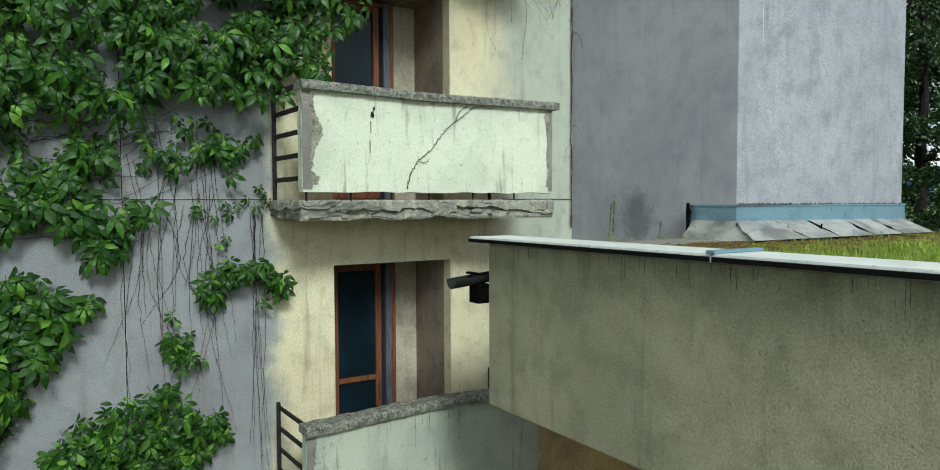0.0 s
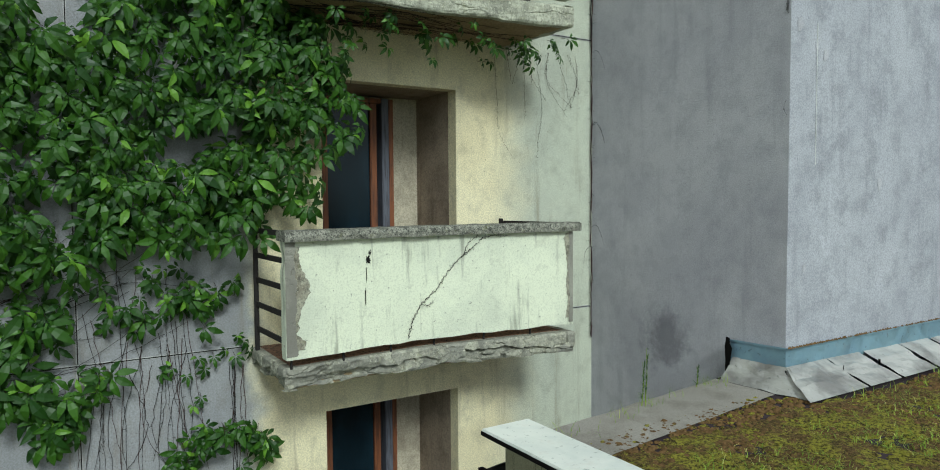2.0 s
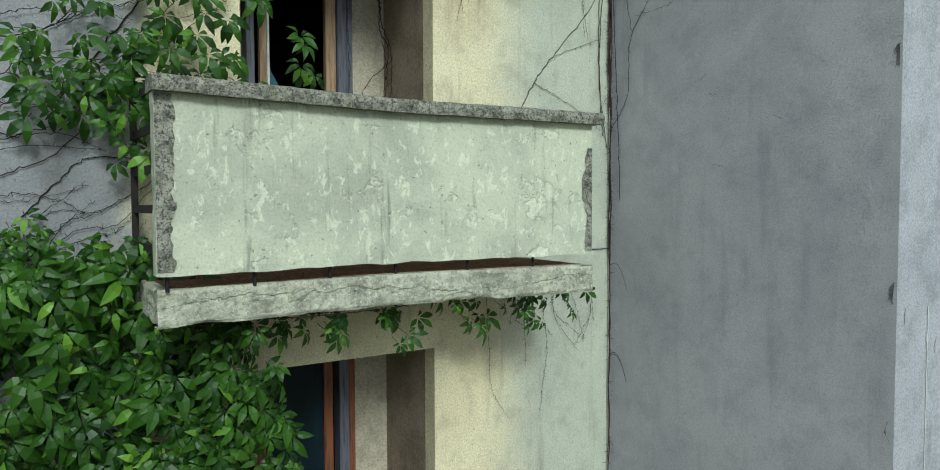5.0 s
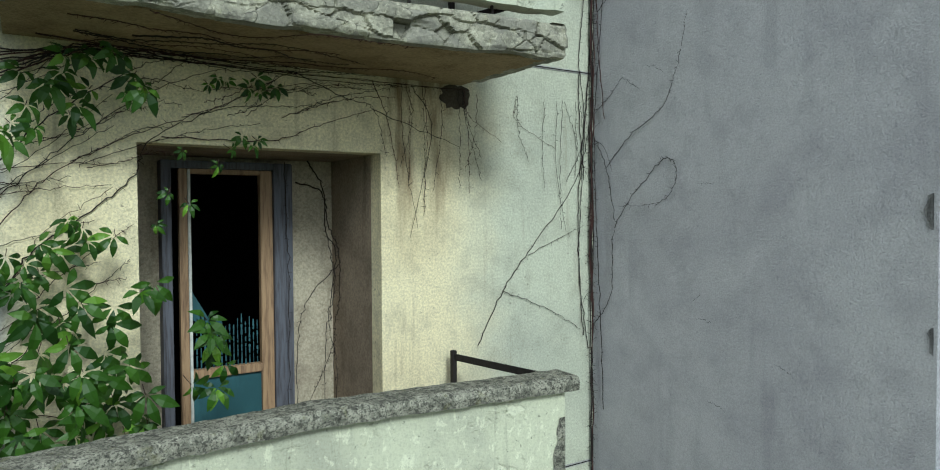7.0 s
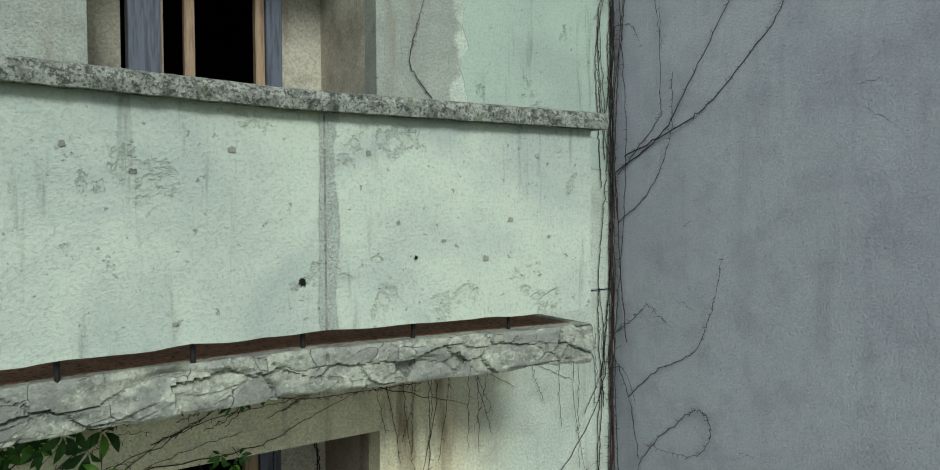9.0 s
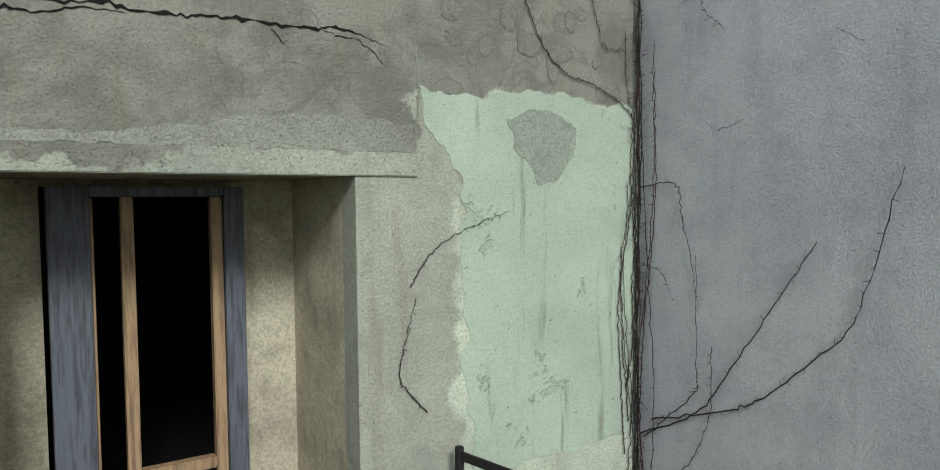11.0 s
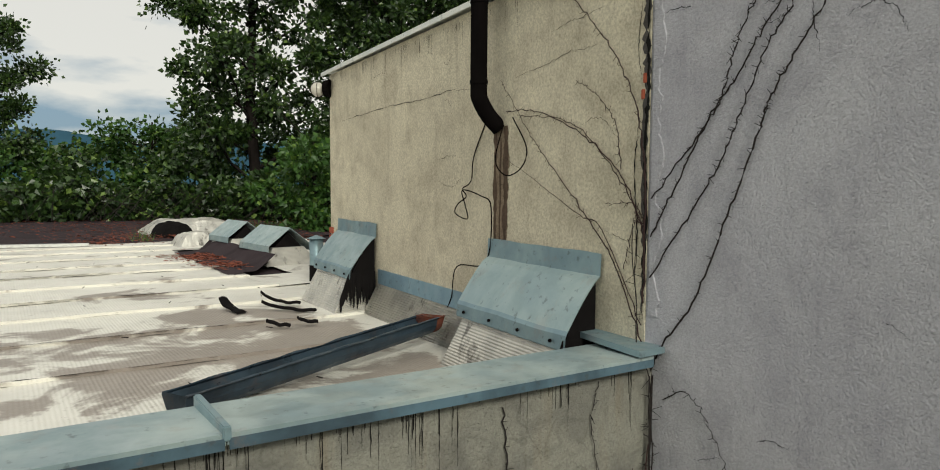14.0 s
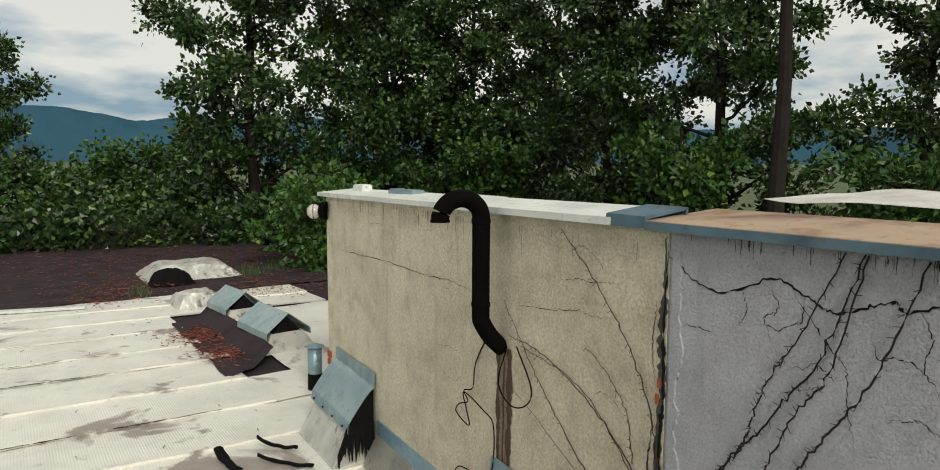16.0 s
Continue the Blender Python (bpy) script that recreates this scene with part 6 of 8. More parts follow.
def far_roof():
    """Dark old felt with leaf litter on the far part of the roof."""
    holder = bpy.data.objects["roof_main"]
    verts, faces = [], []
    nx, ny = 60, 40
    for i in range(nx + 1):
        for k in range(ny + 1):
            x, y = -8 + 17 * i / nx, 17.4 + 9.4 * k / ny
            if k == 0:
                y += 0.25 * noise.noise(Vector((x * 0.8, 3, 0)))
            verts.append((x, y, ROOF + 0.01 + 0.03 * noise.fractal(Vector((x * 1.1, y * 2.2, 4)), 1, 2, 4)))
    faces = [(i * (ny + 1) + k, (i + 1) * (ny + 1) + k, (i + 1) * (ny + 1) + k + 1, i * (ny + 1) + k + 1) for i in range(nx) for k in range(ny)]
    raw("old_felt", verts, faces, M_BITUMEN_BROWN, holder, "dark brown weathered felt")
    r = random.Random(12)
    verts, faces = [], []
    spots = [(5.45, 14.0, 0.35, 500), (5.5, 12.9, 0.25, 300), (5.2, 18.6, 0.8, 500), (7.5, 17.2, 0.9, 500), (6.0, 22.0, 2.5, 1300), (9.0, 21.0, 1.5, 600), (2.5, 23.5, 3.0, 900), (4.6, 17.5, 0.5, 250)]
    for cx, cy, s, count in spots:
        for n in range(count):
            x, y = r.gauss(cx, s * 0.6), r.gauss(cy, s * 0.8)
            a, l, w = r.uniform(0, 6.28), r.uniform(0.02, 0.06), r.uniform(0.004, 0.012)
            z = ROOF + 0.035 + 0.02 * r.random()
            c, d = math.cos(a), math.sin(a)
            b = len(verts)
            verts += [(x - l * c, y - l * d, z), (x + w * d, y - w * c, z + 0.012 * r.random()), (x + l * c, y + l * d, z + 0.01 * r.random()), (x - w * d, y + w * c, z)]
            faces.append((b, b + 1, b + 2, b + 3))
    tagged(raw("leaf_litter", verts, faces, M_LEAF_RED), "dry red-brown leaf litter and needles on the roof", "leaf litter", kind="stuff")


def hood_profile(name, label, y0, y1, x_top, x_low, skew=0.0706):
    """A sheet-metal hood over a wall vent: flange, curved slope, apron, foil-clad base."""
    thing = tagged(empty(name, x_low, 0.5 * (y0 + y1), ROOF), label, "vent hood", "wall vent hoods")
    prof = [(x_top - 0.006, 15.80), (x_top - 0.012, 15.69)]
    for i in range(1, 7):
        s = i / 6
        prof.append((x_top - 0.012 + (x_low - x_top + 0.012) * s, 15.69 - 0.25 * (s ** 1.25) + 0.0 * s))
    prof += [(x_low - 0.012, 15.42), (x_low - 0.018, 15.35)]

    def sheet(nm, chain, mat, a, b, thick=0.004, lab=""):
        verts, faces = [], []
        cols = 14
        for c in range(cols + 1):
            y = a + (b - a) * c / cols
            for x, z in chain:
                dent = 0.006 * noise.noise(Vector((x * 6, y * 5, z * 6)))
                verts.append((x + skew * (y - y0) + dent, y, z + dent))
            for x, z in reversed(chain):
                verts.append((x + skew * (y - y0) + thick, y, z - thick))
        w = 2 * len(chain)
        for c in range(cols):
            for k in range(w):
                faces.append((c * w + k, c * w + (k + 1) % w, (c + 1) * w + (k + 1) % w, (c + 1) * w + k))
        faces += [tuple(range(w)), tuple(cols * w + k for k in range(w))[::-1]]
        return hung(raw(nm, verts, faces, mat, label=lab), thing)

    sheet("flange", prof[:2], M_ZINC, y0, y1)
    sheet("slope", prof[1:8], M_ZINC_HOOD, y0, y1, lab="curved blue-grey zinc slope")
    sheet("apron", prof[7:], M_ZINC, y0, y1)
    # sloping foil-clad base
    bm = bmesh.new()
    lo = [(x_low - 0.15, y0 + 0.02), (x_low - 0.15 + skew * (y1 - y0), y1 - 0.02)]
    hi = [(x_low + 0.04, y0 + 0.06), (x_low + 0.04 + skew * (y1 - y0), y1 - 0.06)]
    vs = [bm.verts.new((*p, ROOF + 0.012)) for p in lo] + [bm.verts.new((*p, 15.42)) for p in hi]
    wb = [bm.verts.new((x_top - 0.004, y0 + 0.06, ROOF + 0.012)), bm.verts.new((x_top - 0.004 + skew * (y1 - y0), y1 - 0.06, ROOF + 0.012))]
    wt2 = [bm.verts.new((x_top - 0.004, y0 + 0.06, 15.5)), bm.verts.new((x_top - 0.004 + skew * (y1 - y0), y1 - 0.06, 15.5))]
    for q in ((vs[0], vs[1], vs[3], vs[2]), (vs[2], vs[3], wt2[1], wt2[0]), (vs[0], vs[2], wt2[0], wb[0]), (vs[1], wb[1], wt2[1], vs[3])):
        bm.faces.new(q)
    bmesh.ops.recalc_face_normals(bm, faces=bm.faces[:])
    hung(part("base", bm, M_FOIL_RIB, label="foil-clad base of the vent"), thing)
    # black plates close the open hood ends, in place of the dark void
    for y in (y0 + 0.03, y1 - 0.05):
        bm = bmesh.new()
        sh = skew * (y - y0)
        q = ((x_low + 0.01, 15.36), (x_low + 0.03, 15.42), (x_low + 0.5 * (x_top - x_low), 15.56), (x_top - 0.03, 15.67), (x_top - 0.01, 15.68), (x_top - 0.01, 15.10))
        a = [bm.verts.new((px + sh, y, pz)) for px, pz in q]
        b = [bm.verts.new((px + sh, y + 0.02, pz)) for px, pz in q]
        bm.faces.new(a)
        bm.faces.new(b[::-1])
        for i in range(6):
            bm.faces.new((a[i], b[i], b[(i + 1) % 6], a[(i + 1) % 6]))
        bmesh.ops.recalc_face_normals(bm, faces=bm.faces[:])
        hung(part("vent_opening", bm, M_BITUMEN_SHADE, label="solid black plate standing in for the dark vent opening"), thing)
    verts, faces = [], []
    n = 30
    for i in range(n + 1):
        x = x_low - 0.10 + (x_top - x_low + 0.09) * i / n
        high = min(15.40, ROOF + 0.06 + 2.6 * (x - x_low + 0.13))
        low = ROOF + 0.02 + (high - ROOF - 0.02) * max(0.0, 0.30 + 0.75 * noise.noise(Vector((i * 0.8, y0, 1))))
        verts += [(x, y0 + 0.004, low), (x, y0 + 0.012, high)]
    faces = [(2 * i, 2 * i + 2, 2 * i + 3, 2 * i + 1) for i in range(n)]
    hung(raw("tar_flap", verts, faces, M_BITUMEN_SHADE, label="ragged black tar run on the side"), thing)
    for k in range(4):
        y = y0 + 0.1 + (y1 - y0 - 0.2) * k / 3
        v, f = [], []
        tube(v, f, [(x_low - 0.022 + skew * (y - y0), y, 15.385), (x_low - 0.032 + skew * (y - y0), y, 15.385)], 0.010, 0.008, 8)
        hung(raw("screw", v, f, M_PIPE), thing)


M_ZINC_HOOD = sheet_metal("hood_zinc", (0.36, 0.45, 0.45), (0.27, 0.36, 0.38), 0.12, 0.4, 0.5)


def rib_material():
    m = Nodes("ribbed_foil", 0.42, 0.45, 0.5)
    col = m.mix(m.step(m.noise(3, 6, 0.6), 0.35, 0.7), (0.66, 0.64, 0.58), (0.42, 0.41, 0.38))
    col = m.mix(m.math("MULTIPLY", m.step(m.noise(6, 6, 0.7, (1, 1, 0.3)), 0.55, 0.66), 0.8), col, (0.10, 0.09, 0.08))
    w = m.node("ShaderNodeTexWave")
    w.bands_direction = "Z"
    w.inputs["Scale"].default_value, w.inputs["Distortion"].default_value = 20.0, 0.6
    m.link(m.co, w.inputs["Vector"])
    return m.done(col, m.math("ADD", m.math("MULTIPLY", w.outputs["Fac"], 0.6), m.math("MULTIPLY", m.noise(6, 4), 2.0)), 0.6, 0.012)


M_FOIL_RIB = rib_material()
M_RUST = sheet_metal("rusted_sheet", (0.20, 0.06, 0.035), (0.07, 0.05, 0.05), 0.6, 0.8, 0.1)


def ridge_vent(x, y, length, turn, label):
    """A free-standing roof vent: foil-clad base under a folded gable hood."""
    thing = tagged(empty("roof_vent", x, y, ROOF), label, "roof vent", "free-standing roof vents")
    m = Matrix.Translation((x, y, ROOF)) @ Matrix.Rotation(radians(turn), 4, "Z")
    h = length / 2

    def put(nm, verts, faces, mat, lab=""):
        return hung(raw(nm, [m @ Vector(v) for v in verts], faces, mat, label=lab), thing)
    a, b = 0.36, 0.22
    put("base", [(-a, -h - 0.06, 0.01), (a, -h - 0.06, 0.01), (a, h, 0.01), (-a, h, 0.01), (-b, -h + 0.06, 0.24), (b, -h + 0.06, 0.24), (b, h - 0.06, 0.24), (-b, h - 0.06, 0.24)],
        [(0, 1, 5, 4), (1, 2, 6, 5), (2, 3, 7, 6), (3, 0, 4, 7), (4, 5, 6, 7)], M_FOIL_RIB, "foil-clad base with tar runs")
    # solid black core in place of the dark void under the hood
    put("vent_opening", [(-0.19, -h + 0.07, 0.24), (0.19, -h + 0.07, 0.24), (0.0, -h + 0.07, 0.44), (-0.19, h - 0.07, 0.24), (0.19, h - 0.07, 0.24), (0.0, h - 0.07, 0.44)],
        [(0, 1, 2), (3, 5, 4), (0, 2, 5, 3), (1, 4, 5, 2)], M_BITUMEN_SHADE)
    for s in (-1, 1):
        prof = [(0, 0.50), (s * 0.30, 0.27), (s * 0.31, 0.19)]
        verts = [(px, yy, pz) for yy in (-h, h) for px, pz in prof] + [(px - s * 0.004, yy, pz - 0.006) for yy in (-h, h) for px, pz in prof]
        faces = [(0, 1, 4, 3), (1, 2, 5, 4), (6, 9, 10, 7), (7, 10, 11, 8), (2, 8, 11, 5), (0, 6, 7, 1), (1, 7, 8, 2), (3, 4, 10, 9), (4, 5, 11, 10)]
        put("hood_side", verts, faces, M_ZINC_HOOD)


def roof_things():
    hood_profile("vent_hood", "blue-grey zinc hood over a wall vent with foil-clad base", 6.33, 7.36, 5.528, 5.31)
    hood_profile("vent_hood", "smaller blue-grey zinc hood on the beige wall", 9.12, 10.06, 5.724, 5.49)
    # flashing between the hoods
    bm = bmesh.new()
    prism(bm, [U(7.40, 0, 0.012).to_tuple()[:2], U(9.10, 0, 0.012).to_tuple()[:2], U(9.10, 0, 0.001).to_tuple()[:2], U(7.40, 0, 0.001).to_tuple()[:2]], 15.30, 15.42)
    bmesh.ops.recalc_face_normals(bm, faces=bm.faces[:])
    tagged(part("wall_flashing", bm, M_FLASH), "blue zinc flashing strip at the wall foot", "flashing")
    bm = bmesh.new()
    q = [U(7.38, ROOF + 0.015, 0.14), U(9.11, ROOF + 0.015, 0.14), U(9.11, 15.31, 0.004), U(7.38, 15.31, 0.004)]
    bm.faces.new([bm.verts.new(p) for p in q])
    bmesh.ops.solidify(bm, geom=bm.faces[:], thickness=0.006)
    tagged(part("foil_upstand", bm, M_FOIL_RIB), "ribbed foil upstand along the beige wall", "roofing felt")
    ridge_vent(6.22, 13.2, 0.95, 6, "gabled zinc roof vent on a foil-clad base")
    ridge_vent(6.18, 14.85, 0.80, 6, "gabled blue zinc roof vent behind another")
    # grey felt piece slumped against the vents
    verts, faces = [], []
    for i in range(15):
        for k in range(21):
            x, y = 5.28 + 0.66 * i / 14, 11.95 + 3.1 * k / 20 + 0.35 * i / 14
            s = i / 14
            z = ROOF + 0.03 + 0.20 * max(0, s - 0.55) ** 1.2 * 2.2 + 0.02 * noise.noise(Vector((x * 5, y * 3, 2)))
            verts.append((x + 0.05 * noise.noise(Vector((0, y * 2, 5))), y, z))
    faces = [(i * 21 + k, (i + 1) * 21 + k, (i + 1) * 21 + k + 1, i * 21 + k + 1) for i in range(14) for k in range(20)]
    tagged(raw("loose_felt", verts, faces, M_BITUMEN_BROWN, smooth=True), "crumpled dark felt sheet slumped beside the roof vents", "roofing felt")
    # foil-wrapped humps further off
    for x, y, sx, sy, h, lab in ((6.5, 19.6, 0.95, 0.75, 0.30, "large foil-wrapped hump on the dark roof"), (5.95, 16.4, 0.40, 0.45, 0.22, "small crumpled foil-wrapped hump")):
        verts, faces = [], []
        n = 18
        for i in range(n + 1):
            for k in range(n + 1):
                u, v = 2 * i / n - 1, 2 * k / n - 1
                e = max(abs(u), abs(v))
                z = h * min(1, max(0, 1.0 - e) * 2.6) + 0.05 * noise.noise(Vector((u * 3, v * 3, x)))
                verts.append((x + sx * u, y + sy * v, ROOF + 0.005 + max(0.0, z)))
        faces = [(i * (n + 1) + k, (i + 1) * (n + 1) + k, (i + 1) * (n + 1) + k + 1, i * (n + 1) + k + 1) for i in range(n) for k in range(n)]
        tagged(raw("foil_hump", verts, faces, M_FOIL_RIB), lab, "roof upstand", "foil humps")
    verts, faces = [], []
    n = 14
    for i in range(n + 1):
        for k in range(n + 1):
            u, v = 2 * i / n - 1, 2 * k / n - 1
            z = 0.30 * max(0, 1 - u * u - v * v) ** 0.6 + 0.05 * noise.noise(Vector((u * 4, v * 4, 1)))
            verts.append((5.98 + 0.42 * u, 18.75 + 0.35 * v, ROOF + 0.012 + max(0, z)))
    faces = [(i * (n + 1) + k, (i + 1) * (n + 1) + k, (i + 1) * (n + 1) + k + 1, i * (n + 1) + k + 1) for i in range(n) for k in range(n)]
    tagged(raw("black_sheet", verts, faces, M_BITUMEN_SHADE), "black plastic sheet bunched against the foil hump", "sheet")
    # white vent stub with cap
    stub = tagged(empty("vent_stub", 5.98, 11.1, ROOF), "short zinc vent pipe with a conical cap and tarred foot", "vent pipe")
    v, f = [], []
    tube(v, f, [(5.98, 11.1, ROOF), (5.98, 11.1, 15.53)], 0.075, 0.075, 16)
    hung(raw("pipe", v, f, M_ZINC, smooth=True), stub)
    v, f = [], []
    tube(v, f, [(5.98, 11.1, 15.53), (5.98, 11.1, 15.565)], 0.105, 0.012, 16)
    hung(raw("cap", v, f, M_ZINC), stub)
    v, f = [], []
    tube(v, f, [(5.98, 11.1, ROOF + 0.0), (5.98, 11.1, 15.24)], 0.079, 0.077, 16)
    hung(raw("tar_collar", v, f, M_BITUMEN_SHADE), stub)
    # old half-round gutter lying on the roof, its end torn and rusty
    gut = tagged(empty("loose_gutter", 4.4, 7.5, ROOF), "half-round dark zinc gutter with rusty torn end on the roof", "gutter")
    p, q = Vector((3.75, 7.17, 15.085)), Vector((5.50, 7.85, 15.15))
    d = (q - p).normalized()
    s = Vector((-d.y, d.x, 0))
    arc = [math.pi * (1 + i / 9) for i in range(10)]
    prof = [(-0.105, 0.065), (-0.088, 0.075)] + [(0.088 * math.cos(a), 0.088 + 0.088 * math.sin(a)) for a in arc[1:]] + [(0.092, 0.13), (0.078, 0.138)]
    tip = radians(25)           # it lies rolled over to the back
    prof = [(o * math.cos(tip) + (z - 0.088) * math.sin(tip), 0.088 + (z - 0.088) * math.cos(tip) - o * math.sin(tip)) for o, z in prof]
    for nm, t0, t1, n, mat, lab in (("trough", 0.0, 0.965, 30, M_ZINC_DARK, ""), ("torn_end", 0.965, 1.0, 6, M_RUST, "rust-red torn end")):
        verts, faces = [], []
        for i in range(n + 1):
            t = t0 + (t1 - t0) * i / n
            c = p + (q - p) * t
            flat = 1.05
            for j, (o, z) in enumerate(prof):
                dent = 0.010 * noise.noise(Vector((t * 11, j * 0.4, 1)))
                bite = 0.05 * noise.noise(Vector((j * 0.9, 3, 7))) if t > 0.999 else 0
                verts.append(c + s * (o + dent) + d * bite + Vector((0, 0, z * flat + 0.6 * dent)))
            for o, z in reversed(prof):
                verts.append(c + s * o * 0.96 + Vector((0, 0, z * flat - 0.006)))
        w = 2 * len(prof)
        for i in range(n):
            for k in range(w):
                faces.append((i * w + k, i * w + (k + 1) % w, (i + 1) * w + (k + 1) % w, (i + 1) * w + k))
        faces += [tuple(range(w))[::-1], tuple(n * w + k for k in range(w))]
        hung(raw(nm, verts, faces, mat, label=lab), gut)
    # stiff curled strips of torn felt
    for x0, y0, x1, y1, wide, lift, lab in ((4.66, 9.86, 4.72, 9.52, 0.10, 0.07, "short crumpled"), (4.98, 9.86, 5.26, 9.67, 0.05, 0.09, "upcurled narrow"),
                                          (4.90, 9.58, 5.24, 9.26, 0.045, 0.05, "long narrow"), (4.72, 8.90, 4.86, 8.80, 0.05, 0.03, "small ragged"), (4.93, 8.84, 5.08, 8.83, 0.06, 0.04, "small folded")):
        a, b = Vector((x0, y0, 0)), Vector((x1, y1, 0))
        d = (b - a).normalized()
        side = Vector((-d.y, d.x, 0))
        verts, faces = [], []
        for i in range(13):
            t = i / 12
            c = a + (b - a) * t
            z = ROOF + 0.042 + lift * (1 - t) ** 3 + 0.012 * noise.noise(Vector((t * 5, x0, y0)))
            w = 0.5 * wide * (0.8 + 0.5 * noise.noise(Vector((t * 6, y0, x0))))
            for o, up in ((-w, 0.012), (-0.3 * w, 0.022), (0.5 * w, 0.016), (w, 0.0), (0.5 * w, -0.002), (-w, -0.004)):
                verts.append(c + side * o + Vector((0, 0, z + up)))
        for i in range(12):
            for k in range(6):
                faces.append((i * 6 + k, i * 6 + (k + 1) % 6, (i + 1) * 6 + (k + 1) % 6, (i + 1) * 6 + k))
        faces += [tuple(range(6))[::-1], tuple(72 + k for k in range(6))]
        tagged(raw("felt_scrap", verts, faces, M_BITUMEN_SHADE), lab + " black scrap of roofing felt on the roof", "scrap", "felt scraps")
    bm = bmesh.new()
    prism(bm, ((2.4, 17.32), (4.32, 16.85), (4.34, 16.98), (2.4, 17.50)), ROOF + 0.03, ROOF + 0.07)
    tagged(part("plank", bm, M_WHITE), "pale weathered board lying across the roof", "board")
    r = random.Random(3)
    for n in range(26):
        x, y = r.uniform(3.3, 5.3), r.uniform(7.0, 15.5)
        a, l = r.uniform(0, 3.1), r.uniform(0.02, 0.07)
        v, f = [], []
        tube(v, f, [(x, y, ROOF + 0.045), (x + l * math.cos(a), y + l * math.sin(a), ROOF + 0.05)], 0.004, 0.003, 4)
        tagged(raw("twig", v, f, M_BARK), "dry twig on the foil roofing", "twig", "fallen twigs")


roof_things()


# ---------------- the low wing's roof ----------------
M_FELT_GREY = plaster("grey_felt", (0.40, 0.375, 0.34), (0.30, 0.28, 0.25), (0.15, 0.13, 0.11), 0.2, 90, 0.006)


def wing_things():
    # blue flashing round the tower foot with its silver apron
    bm = bmesh.new()
    prism(bm, ((5.508, 4.24), (5.565, 3.762), (8.52, 3.70), (8.52, 3.718), (5.583, 3.776), (5.524, 4.24)), 6.09, 6.265)
    bmesh.ops.recalc_face_normals(bm, faces=bm.faces[:])
    tagged(part("tower_flashing", bm, M_FLASH), "blue sheet-metal flashing round the tower foot", "flashing")
    bm = bmesh.new()
    prism(bm, ((5.50, 4.245), (5.556, 3.752), (8.53, 3.69), (8.53, 3.702), (5.567, 3.764), (5.512, 4.245)), 6.255, 6.272)
    bmesh.ops.recalc_face_normals(bm, faces=bm.faces[:])
    tagged(part("flashing_lip", bm, M_FLASH), "folded top lip of the blue flashing", "flashing")
    for n, (a, b) in enumerate(((5.56, 6.12), (6.14, 6.62), (6.68, 7.25), (7.28, 7.8), (7.85, 8.5))):
        verts, faces = [], []
        for i in range(11):
            for k in range(9):
                u, v = i / 10, k / 8
                x = a + (b - a) * u - (0.24 * v * (1 - u) if n == 0 else 0)
                y = 3.755 - 0.36 * v ** 1.1 - 0.02 * (x - 5.5) / 3
                z = 6.12 - 0.16 * v + 0.026 * math.sin(3.1416 * v) * noise.noise(Vector((x * 6, v * 4, n)))
                verts.append((x + 0.03 * (v - 0.5) * (n % 2), y, z))
        faces = [(i * 9 + k, i * 9 + k + 1, (i + 1) * 9 + k + 1, (i + 1) * 9 + k) for i in range(10) for k in range(8)]
        tagged(raw("felt_apron", verts, faces, M_MEMBRANE), "silver felt apron below the flashing, seams open", "roofing felt", "silver felt aprons")
    verts, faces = [], []
    for i in range(9):
        for k in range(13):
            u, v = i / 8, k / 12
            x = 5.51 + 0.05 * v - u * 0.17
            y = 4.22 - 0.50 * v - 0.30 * u * v ** 3 + 0.03 * math.sin(9 * v) * u
            z = 6.12 - 0.175 * u ** 0.8 + 0.015 * noise.noise(Vector((u * 5, v * 6, 3)))
            verts.append((x, y, z))
    faces = [(i * 13 + k, i * 13 + k + 1, (i + 1) * 13 + k + 1, (i + 1) * 13 + k) for i in range(8) for k in range(12)]
    tagged(raw("felt_apron", verts, faces, M_MEMBRANE), "wrinkled silver felt apron turning the corner", "roofing felt", "silver felt aprons")
    verts, faces = [], []
    for i in range(17):
        for k in range(7):
            x, y = 3.2 + 2.15 * i / 16, 3.45 + 0.56 * k / 6 + 0.26 * i / 16
            verts.append((x, y, 5.945 + 0.008 * noise.noise(Vector((x * 5, y * 5, 2)))))
    faces = [(i * 7 + k, (i + 1) * 7 + k, (i + 1) * 7 + k + 1, i * 7 + k + 1) for i in range(16) for k in range(6)]
    tagged(raw("felt_strip", verts, faces, M_FELT_GREY), "pale strip of roofing felt at the roof edge", "roofing felt")
    # torn black felt at the corner of the flashing
    for x, y, z0, z1, w in ((5.50, 4.26, 5.95, 6.29, 0.085), (5.545, 3.74, 5.95, 6.10, 0.03), (6.13, 3.60, 5.99, 6.09, 0.015), (6.65, 3.58, 5.98, 6.08, 0.03)):
        verts, faces = [], []
        for i in range(9):
            z = z0 + (z1 - z0) * i / 8
            j = w * (0.6 + 0.6 * noise.noise(Vector((i * 0.9, x * 7, 2))))
            lean = -0.28 * (1 - (z - 5.95) / 0.17) if y < 3.65 else 0
            verts += [(x - 0.016 - 0.4 * j, y - j + lean * 0, z), (x - 0.012 + 0.4 * j, y + 0.6 * j + lean * 0, z)]
        faces = [(2 * i, 2 * i + 1, 2 * i + 3, 2 * i + 2) for i in range(8)]
        tagged(raw("torn_felt", verts, faces, M_BITUMEN_SHADE), "torn black felt edge at the flashing", "roofing felt", "torn felt edges")
    # dirt and dry plants along the top lip
    r = random.Random(16)
    verts, faces = [], []
